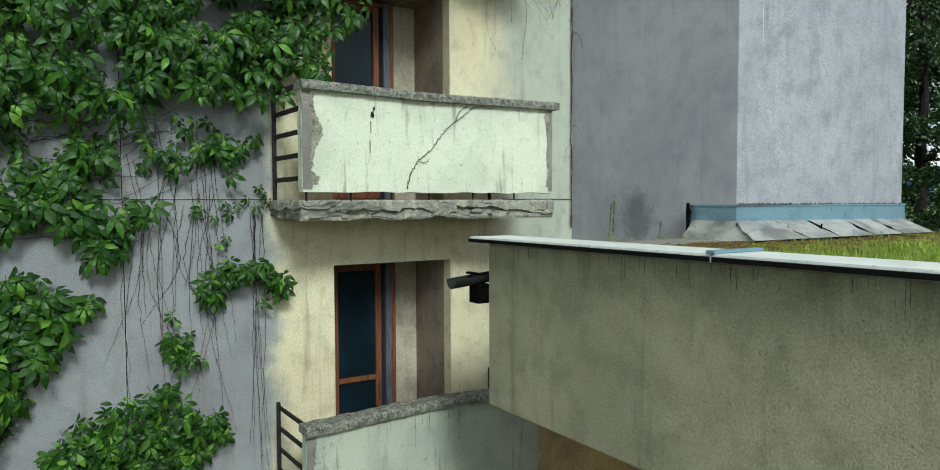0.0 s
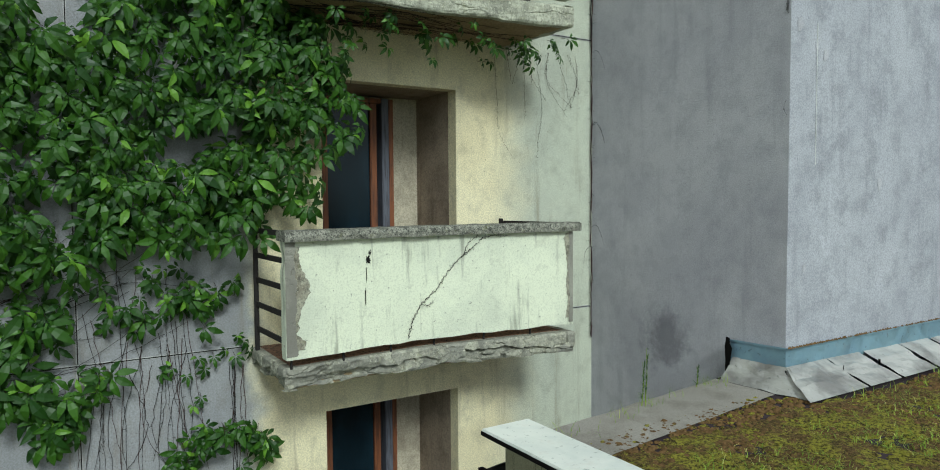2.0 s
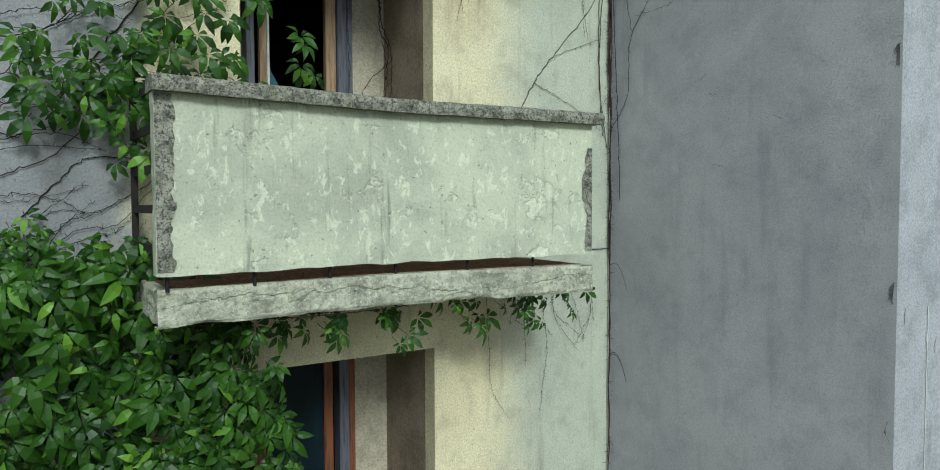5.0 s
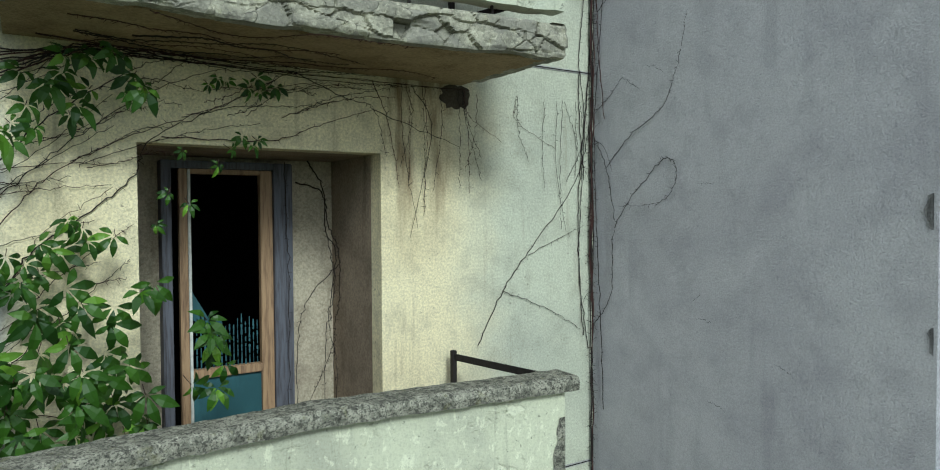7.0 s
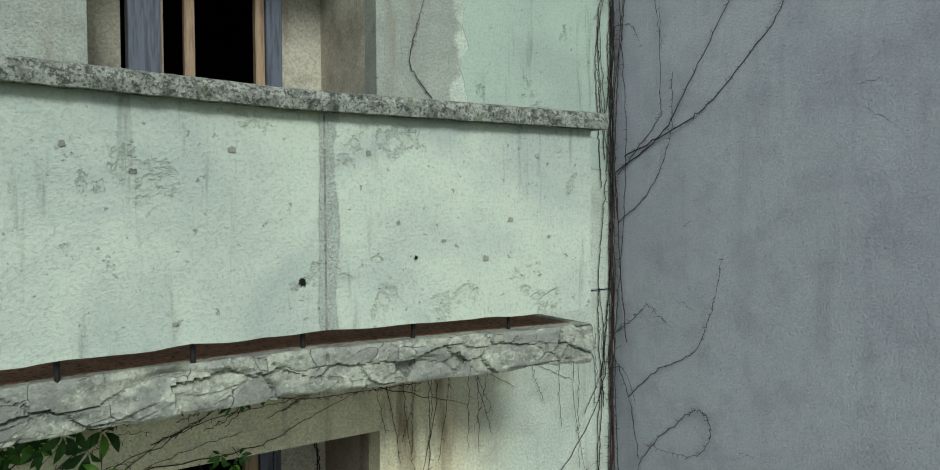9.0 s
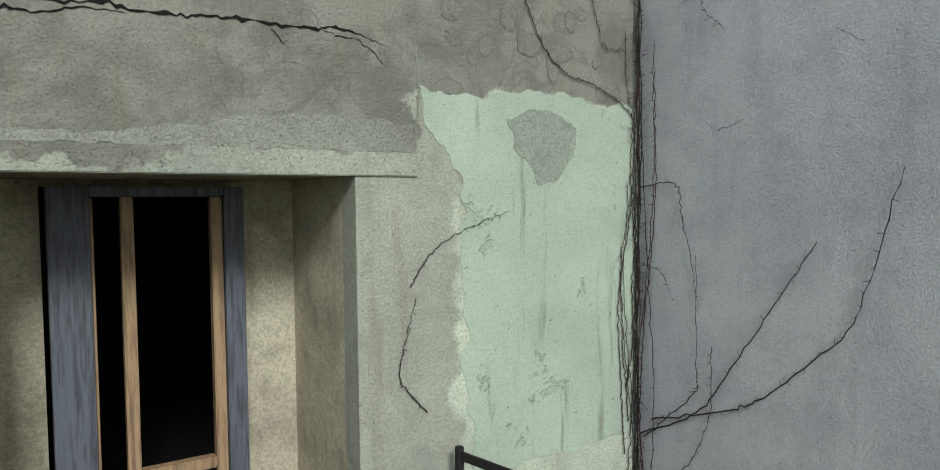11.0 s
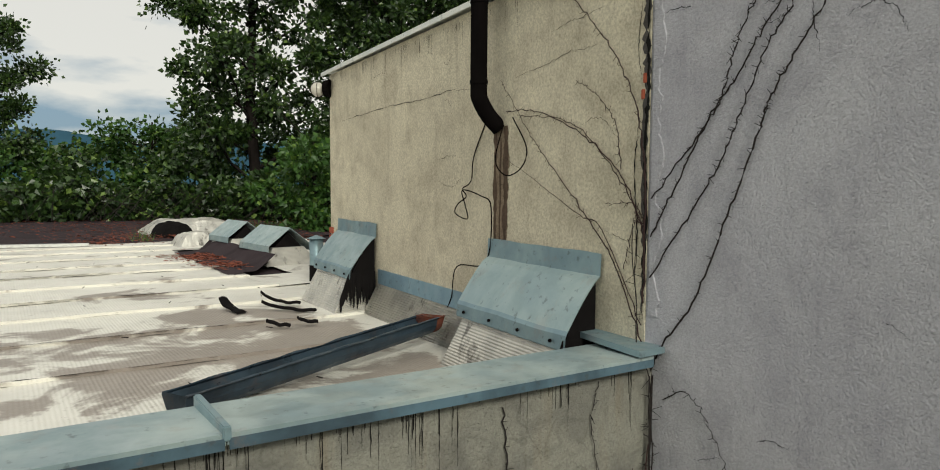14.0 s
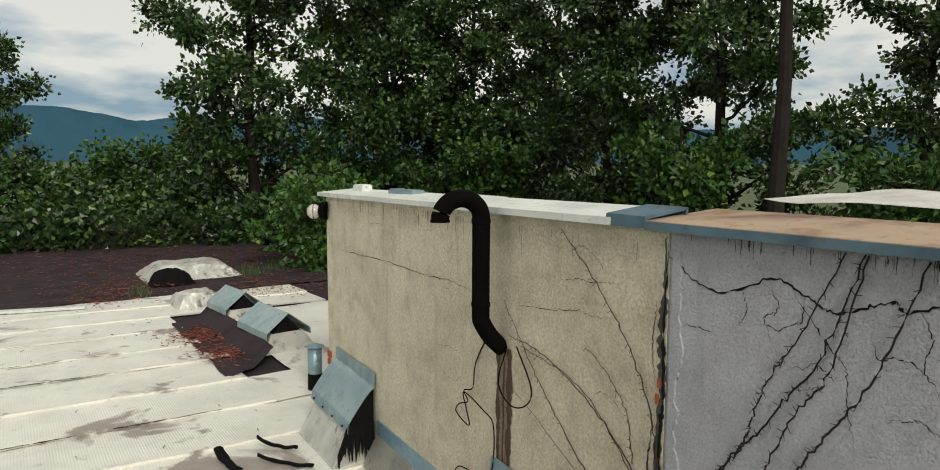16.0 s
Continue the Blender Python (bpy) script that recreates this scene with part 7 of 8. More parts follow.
    for n in range(320):
        x = 5.56 + 2.95 * r.random() ** 1.6
        s, b = r.uniform(0.005, 0.016), len(verts)
        y = 3.735 - 0.02 * (x - 5.56) / 3
        verts += [(x - s, y, 6.272), (x + 0.3 * s, y - s, 6.272), (x + s, y, 6.272), (x, y + 0.6 * s, 6.272), (x + 0.3 * s * r.random(), y, 6.272 + s * r.uniform(0.5, 1.5))]
        faces += [(b, b + 1, b + 4), (b + 1, b + 2, b + 4), (b + 2, b + 3, b + 4), (b + 3, b, b + 4)]
    tagged(raw("lip_dirt", verts, faces, M_MOSS_BROWN), "dark crumbs of dirt and dry moss along the flashing", "dirt", kind="stuff")
    # moss cushions
    r = random.Random(6)
    for kind, mat, count, box4, lab in (("moss", M_MOSS, 5200, (3.3, 8.6, 0.6, 3.75), "green moss cushions over the flat roof"),
                                        ("dry_moss", M_MOSS_BROWN, 3200, (3.5, 8.8, 2.0, 3.75), "brown dry moss clumps over the flat roof")):
        verts, faces = [], []
        for n in range(count):
            x, y = r.uniform(box4[0], box4[1]), r.uniform(box4[2], box4[3])
            if mat is M_MOSS_BROWN and y < 3.1 and x < 5.4:
                y = r.uniform(3.0, 3.7)
            if y > 3.35 and x > 5.4:
                y = r.uniform(2.2, 3.35)
            s = r.uniform(0.008, 0.028) if mat is M_MOSS_BROWN else r.uniform(0.012, 0.042)
            if mat is M_MOSS_BROWN and noise.noise(Vector((x * 2.5, y * 2.5, 2))) < -0.12:
                continue
            b, seg = len(verts), 7
            for ring, (rr, zz) in enumerate(((1.0, 0.0), (0.75, 0.35), (0.35, 0.5))):
                for k in range(seg):
                    a = 6.283 * k / seg
                    q = s * rr * (0.75 + 0.5 * r.random())
                    verts.append((x + q * math.cos(a), y + q * math.sin(a), (5.925 if mat is M_MOSS else 5.935) + s * zz * (0.6 + 0.8 * r.random())))
            for ring in range(2):
                for k in range(seg):
                    p, q = b + ring * seg + k, b + ring * seg + (k + 1) % seg
                    faces.append((p, q, q + seg, p + seg))
            faces.append(tuple(b + 2 * seg + k for k in range(seg)))
        tagged(raw(kind, verts, faces, mat), lab, "moss", kind="stuff")
    verts, faces = [], []
    nx, ny = 190, 140
    for i in range(nx + 1):
        for k in range(ny + 1):
            x, y = 3.17 + 6.5 * i / nx, -1.5 + 4.9 * k / ny
            if k > ny - 12:
                y += (k - ny + 12) / 12 * (0.16 * noise.fractal(Vector((x * 2.6, 3, 1)), 1, 2, 5) - (0.06 if x > 5.4 else -0.06))
            edge = 0.0 if 0 < i < nx and 0 < k < ny else -0.03
            lump = noise.voronoi(Vector((x * 14, y * 14, 2)))[0][0]
            verts.append((x, y, 5.940 + edge + 0.028 * noise.fractal(Vector((x * 2.5, y * 2.5, 7)), 1, 2, 4) + 0.035 * max(0, 0.55 - lump)))
    w = ny + 1
    faces = [(i * w + k, (i + 1) * w + k, (i + 1) * w + k + 1, i * w + k + 1) for i in range(nx) for k in range(ny)]
    tagged(raw("moss_bed", verts, faces, M_MOSS, smooth=True), "uneven green moss bed on the flat roof", "moss", kind="stuff")
    verts, faces = [], []

    def blade(x, y, z, h, lean, w):
        a = r.uniform(0, 6.283)
        dx, dy = math.cos(a), math.sin(a)
        b = len(verts)
        for s in (0.0, 0.5, 1.0):
            ww = w * (1 - s) + 0.0006
            cx, cy, cz = x + dx * lean * s * s, y + dy * lean * s * s, z + h * (s - 0.25 * lean / max(h, 0.01) * s * s)
            verts.extend([(cx - dy * ww, cy + dx * ww, cz), (cx + dy * ww, cy - dx * ww, cz)])
        faces.extend([(b, b + 1, b + 3, b + 2), (b + 2, b + 3, b + 5, b + 4)])
    for n in range(46000):
        x, y = r.uniform(3.2, 8.6), r.uniform(-0.4, 3.35)
        if noise.noise(Vector((x * 1.4, y * 1.4, 3))) < -0.25 or (y > 2.3 and r.random() < 0.35 + 0.6 * (y - 2.3)):
            continue
        blade(x, y, 5.935, r.uniform(0.03, 0.11) * (0.55 if y > 2.3 else 1.0), r.uniform(0.01, 0.09), r.uniform(0.0012, 0.003))
    for n in range(170):
        cx, cy = r.choice(((4.0, 4.0), (4.4, 4.05), (5.2, 4.15), (3.4, 3.9), (5.9, 3.3), (7.2, 3.3), (8.2, 3.2), (6.6, 3.25)))
        blade(r.gauss(cx, 0.12), r.gauss(cy, 0.05), 5.93, r.uniform(0.04, 0.12), r.uniform(0.02, 0.12), 0.0018)
    tagged(raw("grass", verts, faces, M_GRASS), "yellow-green grass growing on the flat roof", "grass", kind="stuff")
    # two tall weeds
    for x, y, h in ((4.35, 4.12, 0.42), (4.25, 4.06, 0.34), (5.0, 4.18, 0.18)):
        verts, faces = [], []
        thing = tagged(empty("weed", x, y, 5.93), "slender green weed rooted at the roof edge", "weed", "weeds")
        v, f = [], []
        tube(v, f, [(x, y, 5.93), (x + 0.02, y, 5.93 + h * 0.5), (x + 0.03, y + 0.02, 5.93 + h)], 0.004, 0.0015, 4)
        hung(raw("stalk", v, f, M_GRASS), thing)
        for n in range(int(60 * h / 0.4)):
            s = r.uniform(0.15, 1.0)
            blade(x + 0.03 * s, y, 5.93 + h * s, r.uniform(0.01, 0.04), r.uniform(0.03, 0.07) * (1.2 - s), 0.005)
        hung(raw("leaves", verts, faces, M_BUSH), thing)
    # end of the roof gutter with its outlet
    gut = tagged(empty("roof_gutter", 2.9, 4.03, 5.70), "open end of a black half-round gutter with outlet box", "gutter")
    verts, faces = [], []
    prof = [(0.07 * math.cos(a), 0.07 * math.sin(a)) for a in [math.pi + math.pi * i / 10 for i in range(11)]]
    for x in (2.66, 2.68, 2.9, 3.1):
        tilt = 0.10 * (x - 2.9)
        verts += [(x, 4.03 + o, 5.76 + z + tilt) for o, z in prof] + [(x, 4.03 + 0.9 * o, 5.76 + 0.9 * z + tilt) for o, z in reversed(prof)]
    for i in range(3):
        for k in range(22):
            faces.append((i * 22 + k, i * 22 + (k + 1) % 22, (i + 1) * 22 + (k + 1) % 22, (i + 1) * 22 + k))
    faces += [tuple(range(22))[::-1], tuple(66 + k for k in range(22))]
    hung(raw("trough", verts, faces, M_GUTTER), gut)
    bm = bmesh.new()
    box(bm, 2.85, 2.95, 3.965, 4.09, 5.55, 5.695, 0.004)
    hung(part("outlet", bm, M_PIPE), gut)
    bm = bmesh.new()
    box(bm, 2.83, 2.87, 3.955, 4.105, 5.765, 5.78, 0.003)
    hung(part("bracket", bm, M_PIPE), gut)


M_GUTTER = plain("gutter_zinc", (0.022, 0.022, 0.02), 0.7, 0.0, 0.4, 14, 0.15)
wing_things()


M_TOWER_BARE = plaster("bared_tower_render", (0.25, 0.245, 0.255), (0.20, 0.20, 0.21), (0.14, 0.14, 0.14), 0.3)


def tower_marks():
    """Old marks on the pale tower wall."""
    verts, faces = [], []
    for i in range(41):
        z = 7.75 + 1.15 * i / 40
        w = 0.004 + 0.003 * noise.noise(Vector((z * 9, 1, 0)))
        x = 5.93 + 0.006 * noise.noise(Vector((z * 3, 5, 0)))
        y = 3.7745 - 0.019 * (x - 5.58)
        verts += [(x - w, y - 0.003, z), (x + w, y - 0.003, z)]
    faces = [(2 * i, 2 * i + 1, 2 * i + 3, 2 * i + 2) for i in range(40)]
    tagged(raw("paint_run", verts, faces, M_WHITE), "thin white paint run down the tower wall", "stain", kind="stuff")
    r = random.Random(2)
    for n, (x, z, s) in enumerate(((5.70, 8.86, 0.05), (5.93, 8.72, 0.03), (6.05, 8.65, 0.04), (5.80, 6.9, 0.03), (6.9, 7.6, 0.05))):
        k = 11
        ring = [(x + s * r.uniform(0.5, 1.1) * math.cos(6.283 * i / k), z + 1.4 * s * r.uniform(0.5, 1.1) * math.sin(6.283 * i / k)) for i in range(k)]
        verts = [(u, 3.7715 - 0.019 * (u - 5.58), w) for u, w in ring]
        tagged(raw("render_patch", verts, [tuple(range(k))], M_TOWER), "small darker patch of bared render", "stain", kind="stuff")
    # flaked grey patches down the outer corner of the side wall
    for n, (u, z, s) in enumerate(((3.83, 10.95, 0.055), (3.825, 10.35, 0.04), (3.825, 9.0, 0.04), (3.83, 8.2, 0.04))):
        k = 13
        ring = [(u + s * r.uniform(0.5, 1.0) * abs(math.cos(6.283 * i / k)) - 0.04, z + 2.0 * s * r.uniform(0.6, 1.0) * math.sin(6.283 * i / k)) for i in range(k)]
        verts = [on_tower(max(3.79, a), b, 0.003) for a, b in ring]
        tagged(raw("render_patch", verts, [tuple(range(k))], M_TOWER_BARE), "flaked darker patch at the wall corner", "stain", kind="stuff")


tower_marks()


def tower_roof_things():
    """Sheets lying on the tower's roof."""
    verts, faces = [], []
    for i in range(25):
        for k in range(7):
            x, y = 6.6 + 1.6 * k / 6, 3.9 + 2.45 * i / 24
            verts.append((x, y + 0.2 * k / 6, 17.315 + 0.03 * noise.noise(Vector((x * 2, y * 3, 5))) + 0.10 * max(0, (5.2 - y) / 1.3)))
    faces = [(i * 7 + k, (i + 1) * 7 + k, (i + 1) * 7 + k + 1, i * 7 + k + 1) for i in range(24) for k in range(6)]
    sheet = tagged(raw("roof_sheet", verts, faces, M_WHITE_SHEET), "pale torn sheet over a dark upstand on the tower roof", "roof sheet")
    bm = bmesh.new()
    prism(bm, ((6.75, 3.98), (8.15, 3.98), (8.15, 5.75), (6.75, 5.55)), 16.882, 17.28)
    tagged(part("roof_upstand", bm, M_BITUMEN_SHADE), "dark rubble-filled upstand on the tower roof", "roof upstand")
    for (x, y, lx, ly, h, mat, lab) in ((6.15, 7.1, 0.22, 0.55, 0.035, M_WHITE, "white foam slab on the tower roof"), (6.15, 8.3, 0.22, 0.45, 0.035, M_WHITE, "second white foam slab on the roof"), (5.95, 9.0, 0.12, 0.40, 0.06, M_ZINC, "blue zinc offcut on the coping"), (6.0, 9.9, 0.10, 0.2, 0.07, M_ZINC_PALE, "pale zinc offcut on the coping")):
        bm = bmesh.new()
        box(bm, x - lx / 2, x + lx / 2, y - ly / 2, y + ly / 2, 16.882, 17.22 + h, 0.01)
        tagged(part("roof_offcut", bm, mat), lab, "offcut", "roof offcuts")


M_WHITE_SHEET = sheet_metal("white_sheet", (0.62, 0.60, 0.56), (0.48, 0.46, 0.42), 0.1, 0.7, 0.0)
tower_roof_things()


# ---------------- plants ----------------
def creeper_leaf(seed):
    """A palmate leaf of five pointed leaflets, hanging from its stalk; x right, z up, facing -y."""
    r = random.Random(seed)
    verts, faces = [], []
    for k, a in enumerate((-1.65, -0.78, 0.0, 0.78, 1.65)):
        length = (0.085, 0.115, 0.13, 0.115, 0.085)[k] * r.uniform(0.85, 1.12)
        wide = length * r.uniform(0.17, 0.205)
        a += r.uniform(-0.14, 0.14)
        d = Vector((math.sin(a), 0, -math.cos(a)))
        s = Vector((d.z, 0, -d.x))
        droop = r.uniform(0.1, 0.6)
        fold = r.uniform(0.05, 0.25)
        base = len(verts)
        for t, w in ((0.12, 0.0), (0.34, 0.62), (0.58, 1.0), (0.82, 0.62), (1.0, 0.0)):
            c = d * length * t + Vector((0, -0.025 * math.sin(math.pi * t) + droop * 0.06 * t * t, -0.25 * droop * length * t * t))
            if w == 0.0:
                verts.append(c)
            else:
                verts += [c + s * wide * w + Vector((0, -fold * wide * w, 0)), c, c - s * wide * w + Vector((0, -fold * wide * w, 0))]
        b = base
        faces += [(b, b + 1, b + 2), (b, b + 2, b + 3)]
        for q in (1, 4):
            faces += [(b + q, b + q + 3, b + q + 4, b + q + 1), (b + q + 1, b + q + 4, b + q + 5, b + q + 2)]
        faces += [(b + 7, b + 10, b + 8), (b + 8, b + 10, b + 9)]
    return [tuple(v) for v in verts], faces


def inside(poly, x, z):
    hit = False
    for (x0, z0), (x1, z1) in zip(poly, poly[1:] + poly[:1]):
        if (z0 > z) != (z1 > z) and x < (x1 - x0) * (z - z0) / (z1 - z0) + x0:
            hit = not hit
    return hit


IVY_MAIN = [(-1.2, 9.3), (0.6, 8.75), (1.2, 9.2), (1.9, 9.45), (2.1, 9.3), (2.4, 9.0), (2.70, 8.5), (2.72, 7.95), (2.4, 7.86), (2.3, 7.45), (2.0, 7.32), (1.75, 7.12), (1.43, 7.14), (1.24, 7.2), (0.9, 7.1), (0.7, 7.03), (0.47, 6.95), (0.28, 7.0), (-1.2, 6.75)]
IVY_SHOOT = [(0.98, 6.78), (1.23, 6.75), (1.51, 6.96), (1.79, 6.94), (1.86, 7.07), (1.81, 6.73), (1.58, 6.72), (1.63, 6.43), (1.48, 6.43), (1.46, 6.63), (1.16, 6.65), (1.04, 6.49)]
IVY_LOW = [(-1.2, 6.55), (0.09, 6.7), (0.3, 6.77), (0.66, 6.75), (0.69, 6.67), (0.42, 6.53), (0.65, 6.44), (0.88, 6.39), (0.93, 6.27), (0.85, 6.04), (0.71, 5.87), (0.57, 5.62), (0.51, 5.82), (0.28, 5.98), (0.26, 6.2), (0.07, 6.06), (-1.2, 6.0)]
IVY_EDGE = [(-1.2, 5.75), (0.06, 5.84), (0.24, 5.68), (0.45, 5.67), (0.54, 5.47), (0.33, 5.34), (0.2, 5.1), (0.07, 4.97), (0.03, 4.79), (-0.1, 4.52), (-1.2, 4.2)]
IVY_MID = [(1.23, 5.72), (1.49, 5.82), (1.86, 5.86), (1.99, 5.7), (1.99, 5.42), (1.85, 5.4), (1.73, 5.54), (1.52, 5.6), (1.4, 5.42), (1.23, 5.46)]
IVY_STEM = [(0.96, 5.4), (1.1, 5.41), (1.22, 5.09), (1.24, 4.9), (1.12, 4.88), (0.99, 5.12)]
IVY_BASE = [(0.24, 4.57), (0.48, 4.72), (0.75, 4.75), (1.01, 4.93), (1.16, 4.81), (1.26, 4.53), (1.54, 4.43), (1.59, 4.28), (1.33, 4.12), (1.2, 3.7), (0.08, 3.7), (0.08, 4.45)]
IVY_DOOR = [(1.4, 10.3), (1.96, 10.4), (2.09, 10.55), (2.26, 10.64), (2.53, 10.65), (2.7, 10.51), (2.86, 10.41), (2.85, 10.14), (2.72, 10.07), (2.62, 9.9), (2.38, 9.75), (1.4, 9.7)]
IVY_BRANCH = [(1.5, 10.6), (1.97, 10.78), (2.09, 10.9), (2.27, 10.97), (2.5, 10.97), (2.5, 10.84), (2.24, 10.79), (2.17, 10.65), (2.01, 10.61), (1.5, 10.4)]
IVY_SOFFIT = [(1.4, 11.3), (1.98, 11.4), (2.03, 11.5), (2.21, 11.66), (2.39, 11.71), (2.67, 11.72), (2.67, 11.55), (2.41, 11.4), (2.25, 11.30), (1.98, 11.21), (1.4, 11.1)]
IVY_BARE = [(1.15, 7.9), (1.75, 8.15), (1.9, 8.0), (1.35, 7.78)]


def leaf_spots():
    """Places of the creeper's leaves: (x, y, z, size, tilt)."""
    r = random.Random(42)
    out = []

    def scatter(poly, count, thick, gap, s0=0.8, s1=1.25):
        xs, zs = [p[0] for p in poly], [p[1] for p in poly]
        n = 0
        while n < count:
            x, z = r.uniform(min(xs), max(xs)), r.uniform(min(zs), max(zs))
            n += 1
            if not inside(poly, x + r.gauss(0, 0.05), z + r.gauss(0, 0.05)) or not inside(poly, x + 0.20 * noise.noise(Vector((x * 4, z * 4, 1))) + 0.06 * noise.noise(Vector((x * 11, z * 11, 1))), z + 0.22 * noise.noise(Vector((x * 4, z * 4, 8)))):
                continue
            if noise.noise(Vector((x * 2.2, 4, z * 2.2))) < gap or inside(IVY_BARE, x, z):
                continue
            out.append((x, FACE - 0.05 - thick * r.random(), z, r.uniform(s0, s1), r.uniform(-0.5, 0.5)))
    scatter(IVY_MAIN, 2700, 0.42, -0.44, 0.75, 1.35)
    scatter(IVY_SHOOT, 105, 0.10, -0.9, 0.75, 1.15)
    scatter(IVY_LOW, 500, 0.18, -0.35, 0.9, 1.5)
    scatter(IVY_EDGE, 760, 0.18, -0.35, 0.9, 1.5)
    scatter(IVY_MID, 130, 0.16, -0.9, 0.75, 1.15)
    scatter(IVY_STEM, 60, 0.12, -0.9, 0.6, 0.95)
    scatter(IVY_BASE, 440, 0.22, -0.6, 0.75, 1.15)
    scatter(IVY_DOOR, 230, 0.40, -0.30, 0.75, 1.15)
    scatter(IVY_BRANCH, 90, 0.22, -0.25, 0.6, 0.95)
    scatter(IVY_SOFFIT, 105, 0.35, -0.20, 0.65, 1.0)
    for n in range(16):      # thin trailing shoots below the mass
        x, z = r.uniform(-0.4, 1.45), r.uniform(6.8, 7.05)
        lean = r.uniform(-0.5, 0.5)
        for i in range(r.randint(2, 5)):
            s = 0.10 * i
            out.append((x + lean * s + r.gauss(0, 0.03), FACE - 0.04 - 0.08 * r.random(), z - s, r.uniform(0.65, 1.05), r.uniform(-0.5, 0.5)))
    for x, z in ((1.25, 6.22), (1.32, 6.26), (1.42, 6.18), (1.55, 6.22), (1.50, 6.3), (1.62, 6.3), (1.7, 6.35), (1.78, 6.28), (1.84, 6.4), (1.88, 6.32), (1.80, 6.45), (1.52, 6.0), (1.46, 5.95), (1.28, 4.95), (1.2, 5.2)):
        out.append((x, FACE - 0.06, z, r.uniform(0.5, 0.85), r.uniform(-0.5, 0.5)))
    for n in range(14):
        x, z = r.uniform(0.2, 1.6), r.uniform(8.9, 9.4)
        for i in range(r.randint(3, 7)):
            out.append((x + 0.07 * i, FACE - 0.04 - 0.08 * r.random(), z + 0.05 * i, r.uniform(0.5, 0.9), r.uniform(-0.5, 0.5)))
    for n in range(80):     # fringe under the third balcony's slab
        u = r.random() ** 1.3
        x = 1.95 + 2.75 * u
        z = 8.93 - r.random() ** 1.5 * (0.42 - 0.22 * u)
        out.append((x, r.uniform(5.25, 5.85), z, r.uniform(0.55, 0.9), r.uniform(-0.5, 0.5)))
    for x, z in ((2.85, 11.6), (2.9, 11.64), (2.95, 11.62), (3.05, 11.6), (3.1, 11.66), (3.12, 11.58), (3.2, 11.62), (3.02, 11.35), (3.06, 11.3), (2.95, 11.28), (2.72, 11.26), (2.9, 11.2), (3.1, 11.33), (2.75, 11.0), (2.66, 11.05), (2.6, 10.9)):
        out.append((x, FACE - 0.05 - 0.05 * r.random(), z, r.uniform(0.4, 0.65), r.uniform(-0.5, 0.5)))
    return out


def creeper():
    thing = tagged(empty("climbing_creeper", 1.0, 5.98, 4.0), "lush green five-leaved creeper covering the facade", "climbing plant")
    r = random.Random(17)
    shapes = [creeper_leaf(s) for s in range(9)]
    meshes = []
    for n, (v, f) in enumerate(shapes):
        me = bpy.data.meshes.new("leaf")
        me.from_pydata(v, [], f)
        me.materials.append(M_IVY)
        meshes.append(me)
    spots = leaf_spots()
    spots.sort(key=lambda s: s[1])
    verts, faces = [], []
    single = 0
    for n, (x, y, z, size, tilt) in enumerate(spots):
        m = Matrix.Translation((x, y, z)) @ Euler((r.uniform(-0.75, 0.15), tilt * 2.0, r.uniform(-0.45, 0.75))).to_matrix().to_4x4() @ Matrix.Scale(size, 4)
        if single < 300 and n % 3 == 0 and (5.5 < z < 9.3 or 9.6 < z < 11):
            ob = new("leaf", meshes[n % 9])
            ob.matrix_world = m
            hung(ob, thing)
            single += 1
            continue
        v, f = shapes[n % 9]
        b = len(verts)
        verts += [m @ Vector(p) for p in v]
        faces += [tuple(b + i for i in q) for q in f]
    rest = raw("foliage", verts, faces, M_IVY, label="dense mass of five-fingered green leaves")
    rest["kind"] = "stuff"
    hung(rest, thing)
    # leaf stalks
    verts, faces = [], []
    for x, y, z, size, tilt in spots[::2]:
        tube(verts, faces, [(x, y + 0.005, z), (x + 0.04 * tilt, min(FACE - 0.01, y + 0.10), z + 0.03)], 0.0018, 0.0022, 3)
    hung(raw("stalks", verts, faces, M_BARK_RED), thing)


creeper()


def leaf_cloud(centres, size, seed, squash=1.0):
    """Two-faced kite leaves round given centres, as one pair of lists."""
    r = np.random.default_rng(seed)
    n = len(centres)
    d = r.normal(size=(n, 3))
    d /= np.linalg.norm(d, axis=1, keepdims=True)
    up = r.normal(size=(n, 3))
    s = np.cross(d, up)
    s /= np.linalg.norm(s, axis=1, keepdims=True)
    l = (size * r.uniform(0.7, 1.3, n))[:, None]
    tip, root = centres + d * l * 0.6, centres - d * l * 0.4
    mid = centres - d * l * 0.05
    a, b = mid + s * l * 0.42, mid - s * l * 0.42
    bend = np.cross(d, s) * l * 0.12
    verts = np.stack([root, a + bend, tip, b + bend], 1).reshape(-1, 3)
    faces = np.arange(4 * n).reshape(-1, 4)
    return verts, faces


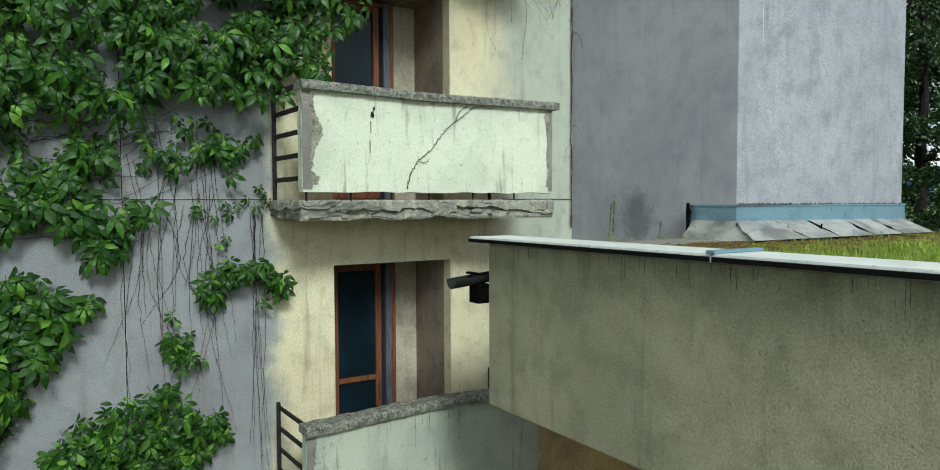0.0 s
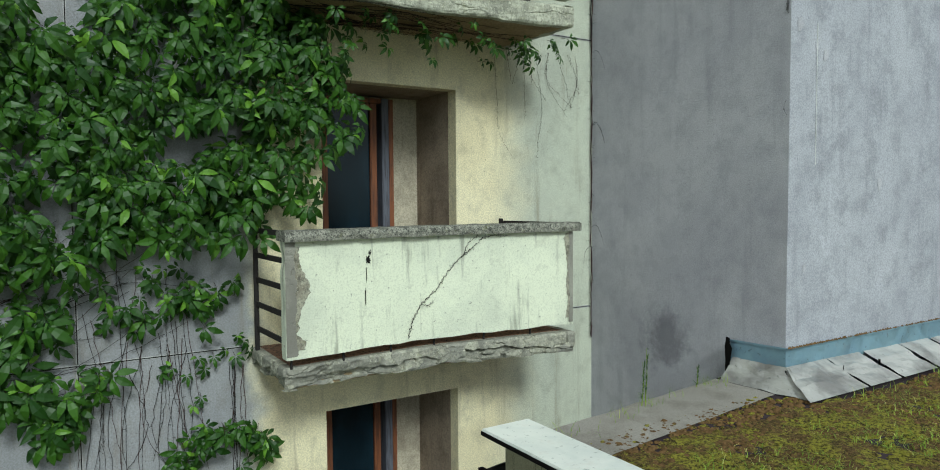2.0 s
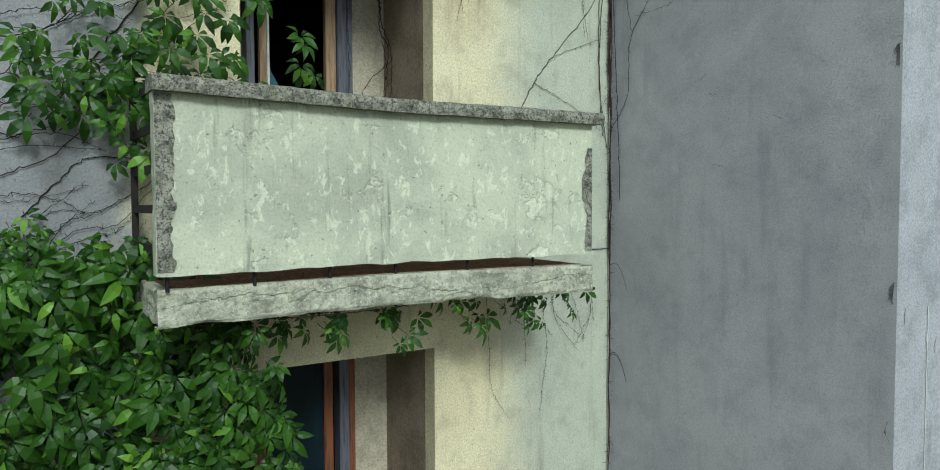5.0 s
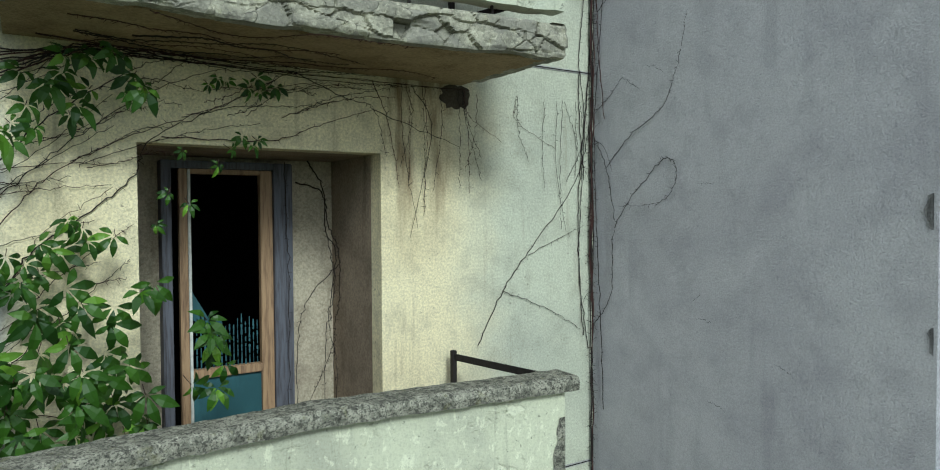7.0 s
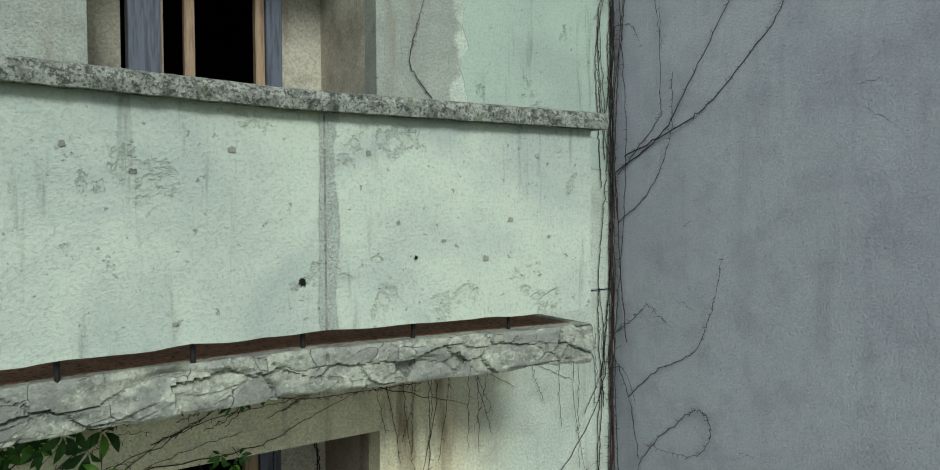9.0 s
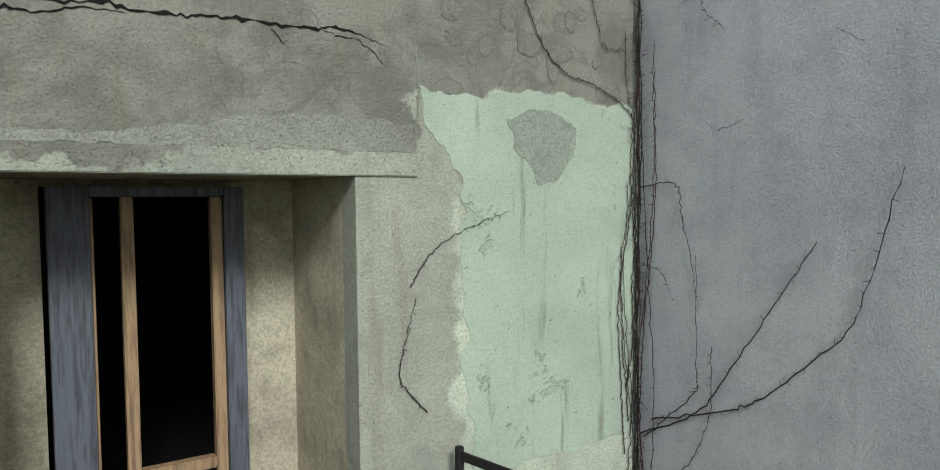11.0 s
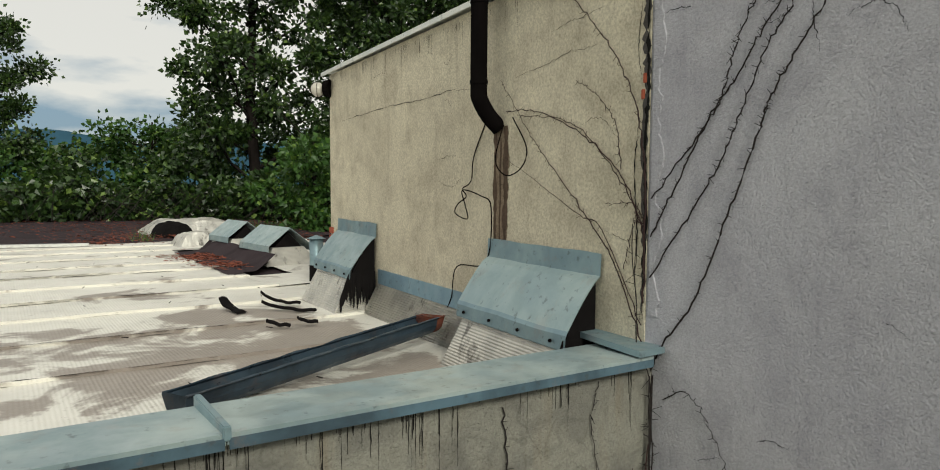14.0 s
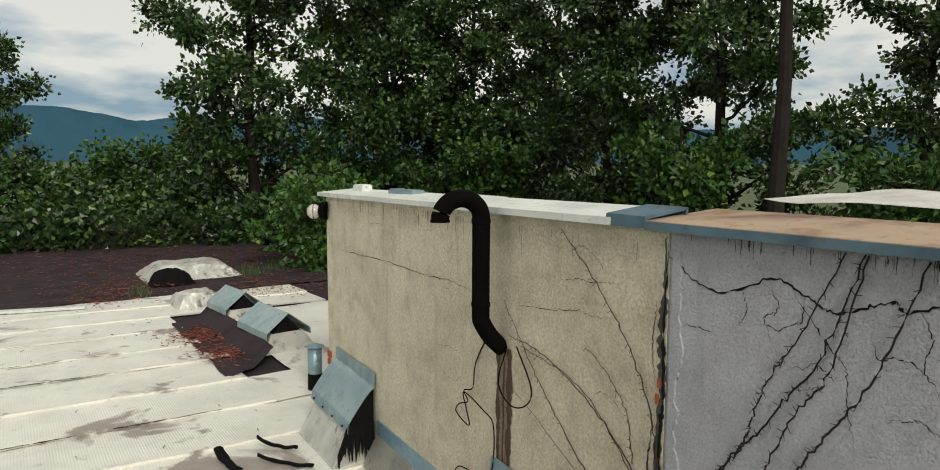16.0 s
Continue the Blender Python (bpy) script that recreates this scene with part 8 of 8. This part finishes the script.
def tree_parts(seed, height, spread, crown_low, leaves, leaf_size, limbs):
    """Trunk, limbs and leaf places of a tall broadleaf tree at the origin."""
    r = random.Random(seed)
    trunk = [(0.25 * noise.noise(Vector((i * 0.5, seed, 0))), 0.25 * noise.noise(Vector((i * 0.5, seed, 4))), height * i / 12) for i in range(13)]
    tv, tf = [], []
    tube(tv, tf, trunk, 0.012 * height + 0.05, 0.03, 9)
    centres = []
    for n in range(limbs):
        s = n / limbs
        h = height * (crown_low + (0.97 - crown_low) * s)
        k = min(11, int(h / height * 12))
        p = Vector(trunk[k])
        p.z = h
        a = n * 2.4 + r.uniform(-0.4, 0.4)
        length = spread * (1.0 - 0.62 * s) * r.uniform(0.7, 1.15)
        rise = r.uniform(0.35, 0.9) * length
        pts = []
        for i in range(7):
            t = i / 6
            pts.append(p + Vector((math.cos(a) * length * t, math.sin(a) * length * t, rise * t ** 1.3)) + 0.18 * Vector((noise.noise(Vector((i, n, 1.5))), noise.noise(Vector((i, n, 5.5))), 0)))
        tube(tv, tf, pts, 0.035 + 0.05 * (1 - s), 0.010, 5)
        for j in range(7):
            t = r.uniform(0.35, 1.0)
            q = pts[min(6, int(t * 6))]
            b = r.uniform(0, 6.283)
            w = q + Vector((math.cos(b), math.sin(b), r.uniform(-0.2, 0.8))) * r.uniform(0.25, 0.9) * (0.35 + 0.12 * spread)
            tube(tv, tf, [q, (q + w) / 2 + Vector((0, 0, 0.05)), w], 0.016, 0.005, 3)
            centres.append((w, 0.30 + 0.10 * spread * r.random()))
        centres.append((pts[6], 0.4))
    rr = np.random.default_rng(seed)
    per = max(1, leaves // len(centres))
    pts = [np.array(c)[None] + rr.normal(size=(per, 3)) * np.array([g, g, g * 0.75]) * 0.46 for c, g in centres]
    return tv, tf, np.concatenate(pts)


def make_tree(name, label, category, group, seed, height, spread, low, leaves, size, limbs, mat):
    tv, tf, pts = tree_parts(seed, height, spread, low, leaves, size, limbs)
    thing = tagged(empty(name, 0, 0, 0), label, category, group)
    raw("trunk", tv, tf, M_TRUNK, thing)
    v, f = leaf_cloud(pts, size, seed)
    crown = raw("crown", v.tolist(), f.tolist(), mat, thing)
    crown["kind"] = "stuff"
    return thing


def trees():
    a = make_tree("poplar_tree", "tall dark green poplar tree with an open crown", "tree", "poplars behind the roof", 3, 27, 4.3, 0.30, 40000, 0.155, 42, M_POPLAR)
    b = make_tree("poplar_tree", "tall broad poplar tree with glossy leaves", "tree", "poplars behind the roof", 8, 25, 4.8, 0.34, 40000, 0.155, 40, M_POPLAR)
    c = make_tree("young_tree", "young light green tree with large leaves", "tree", "young trees", 15, 18.5, 3.0, 0.45, 13000, 0.165, 26, M_BUSH)
    d = make_tree("poplar_tree", "slim dark poplar tree", "tree", "poplars behind the roof", 21, 24, 3.0, 0.25, 26000, 0.145, 34, M_POPLAR)
    make_tree("tall_tree", "tall tree with a bare dark trunk behind the tower", "tree", "trees behind the tower", 33, 25, 1.7, 0.82, 6000, 0.15, 12, M_POPLAR).matrix_world = pose(13.7, 10.7, 0)
    for src, rows in ((a, ((9.9, 26.5, 20, 1.05), (22.0, 25.5, 160, 1.05), (18.9, 15.6, 80, 0.98), (16.3, 29.5, 250, 1.1))),
                      (b, ((14.2, 25.0, 0, 1.02), (17.0, 24.3, 90, 1.0), (18.8, 19.5, 130, 1.0), (27.0, 9.5, 300, 1.0))),
                      (d, ((3.0, 30.5, 0, 0.92), (0.5, 33.0, 90, 0.85), (21.5, 8.2, 40, 0.9), (17.5, 7.6, 170, 0.62), (22.5, 12.2, 100, 1.0))),
                      (c, ((7.4, 29.0, 0, 0.98), (5.2, 30.5, 120, 0.95), (3.0, 29.0, 200, 0.93), (9.6, 31.5, 70, 1.0), (12.4, 24.6, 150, 0.95), (15.8, 21.8, 20, 0.98),
                           (17.6, 15.8, 240, 0.99), (18.6, 10.6, 310, 0.96), (13.6, 8.6, 100, 0.50), (1.0, 29.5, 30, 0.92), (15.0, 5.4, 60, 0.45), (9.4, 19.8, 50, 0.925)))):
        for n, (x, y, turn, s) in enumerate(rows):
            m = pose(x, y, 0, 0, 0, turn) @ Matrix.Scale(s, 4)
            if n == 0:
                src.matrix_world = m
            else:
                t = copy_thing(src, pose(x, y, 0, 0, 0, turn))
                t.scale = (s, s, s)


trees()


def far_bushes():
    """Low growth along the far edge of the roof."""
    r = random.Random(31)
    rr = np.random.default_rng(5)
    verts, faces = [], []
    cents = []
    for n in range(170):
        x = r.uniform(-2, 13)
        y = 26.0 + 1.8 * r.random() - 0.12 * x
        cents.append(((x, y, 15.2 + r.random() ** 2.0 * 2.2 * (0.55 + 0.45 * math.sin(1.7 * x))), r.uniform(0.25, 0.5)))
    pts = np.concatenate([np.array(c)[None] + rr.normal(size=(90, 3)) * g * 0.7 for c, g in cents])
    v, f = leaf_cloud(pts, 0.19, 9)
    tagged(raw("shrubs", v.tolist(), f.tolist(), M_POPLAR), "dark tangled shrubs along the far roof edge", "shrub", kind="stuff")
    verts, faces = [], []
    for n in range(120):
        x = r.uniform(0, 12)
        y = 25.2 - 0.1 * x + r.uniform(0, 1.2)
        a = r.uniform(0, 3.14)
        tube(verts, faces, [(x, y, 15.1), (x + 0.8 * math.cos(a), y, 15.5 + 0.5 * r.random()), (x + 1.5 * math.cos(a), y + 0.3, 15.4 + 0.6 * r.random())], 0.012, 0.004, 3)
    tagged(raw("brushwood", verts, faces, M_BARK), "dead brushwood lying at the roof edge", "branches", kind="stuff")
    verts, faces = [], []
    for cx, cy, s, c in ((7.6, 18.9, 0.14, 70), (5.25, 17.6, 0.10, 30), (8.6, 19.4, 0.3, 80)):
        for n in range(c):
            x, y = r.gauss(cx, s), r.gauss(cy, s)
            h, a, b = r.uniform(0.1, 0.3), r.uniform(0, 6.28), len(verts)
            verts += [(x - 0.004, y, 15.07), (x + 0.004, y, 15.07), (x + 0.1 * math.cos(a), y + 0.1 * math.sin(a), 15.07 + h)]
            faces.append((b, b + 1, b + 2))
    tagged(raw("grass_tufts", verts, faces, M_BUSH), "dry grass tufts growing on the dark roof", "grass", kind="stuff")


far_bushes()

roof_sheets()
far_roof()
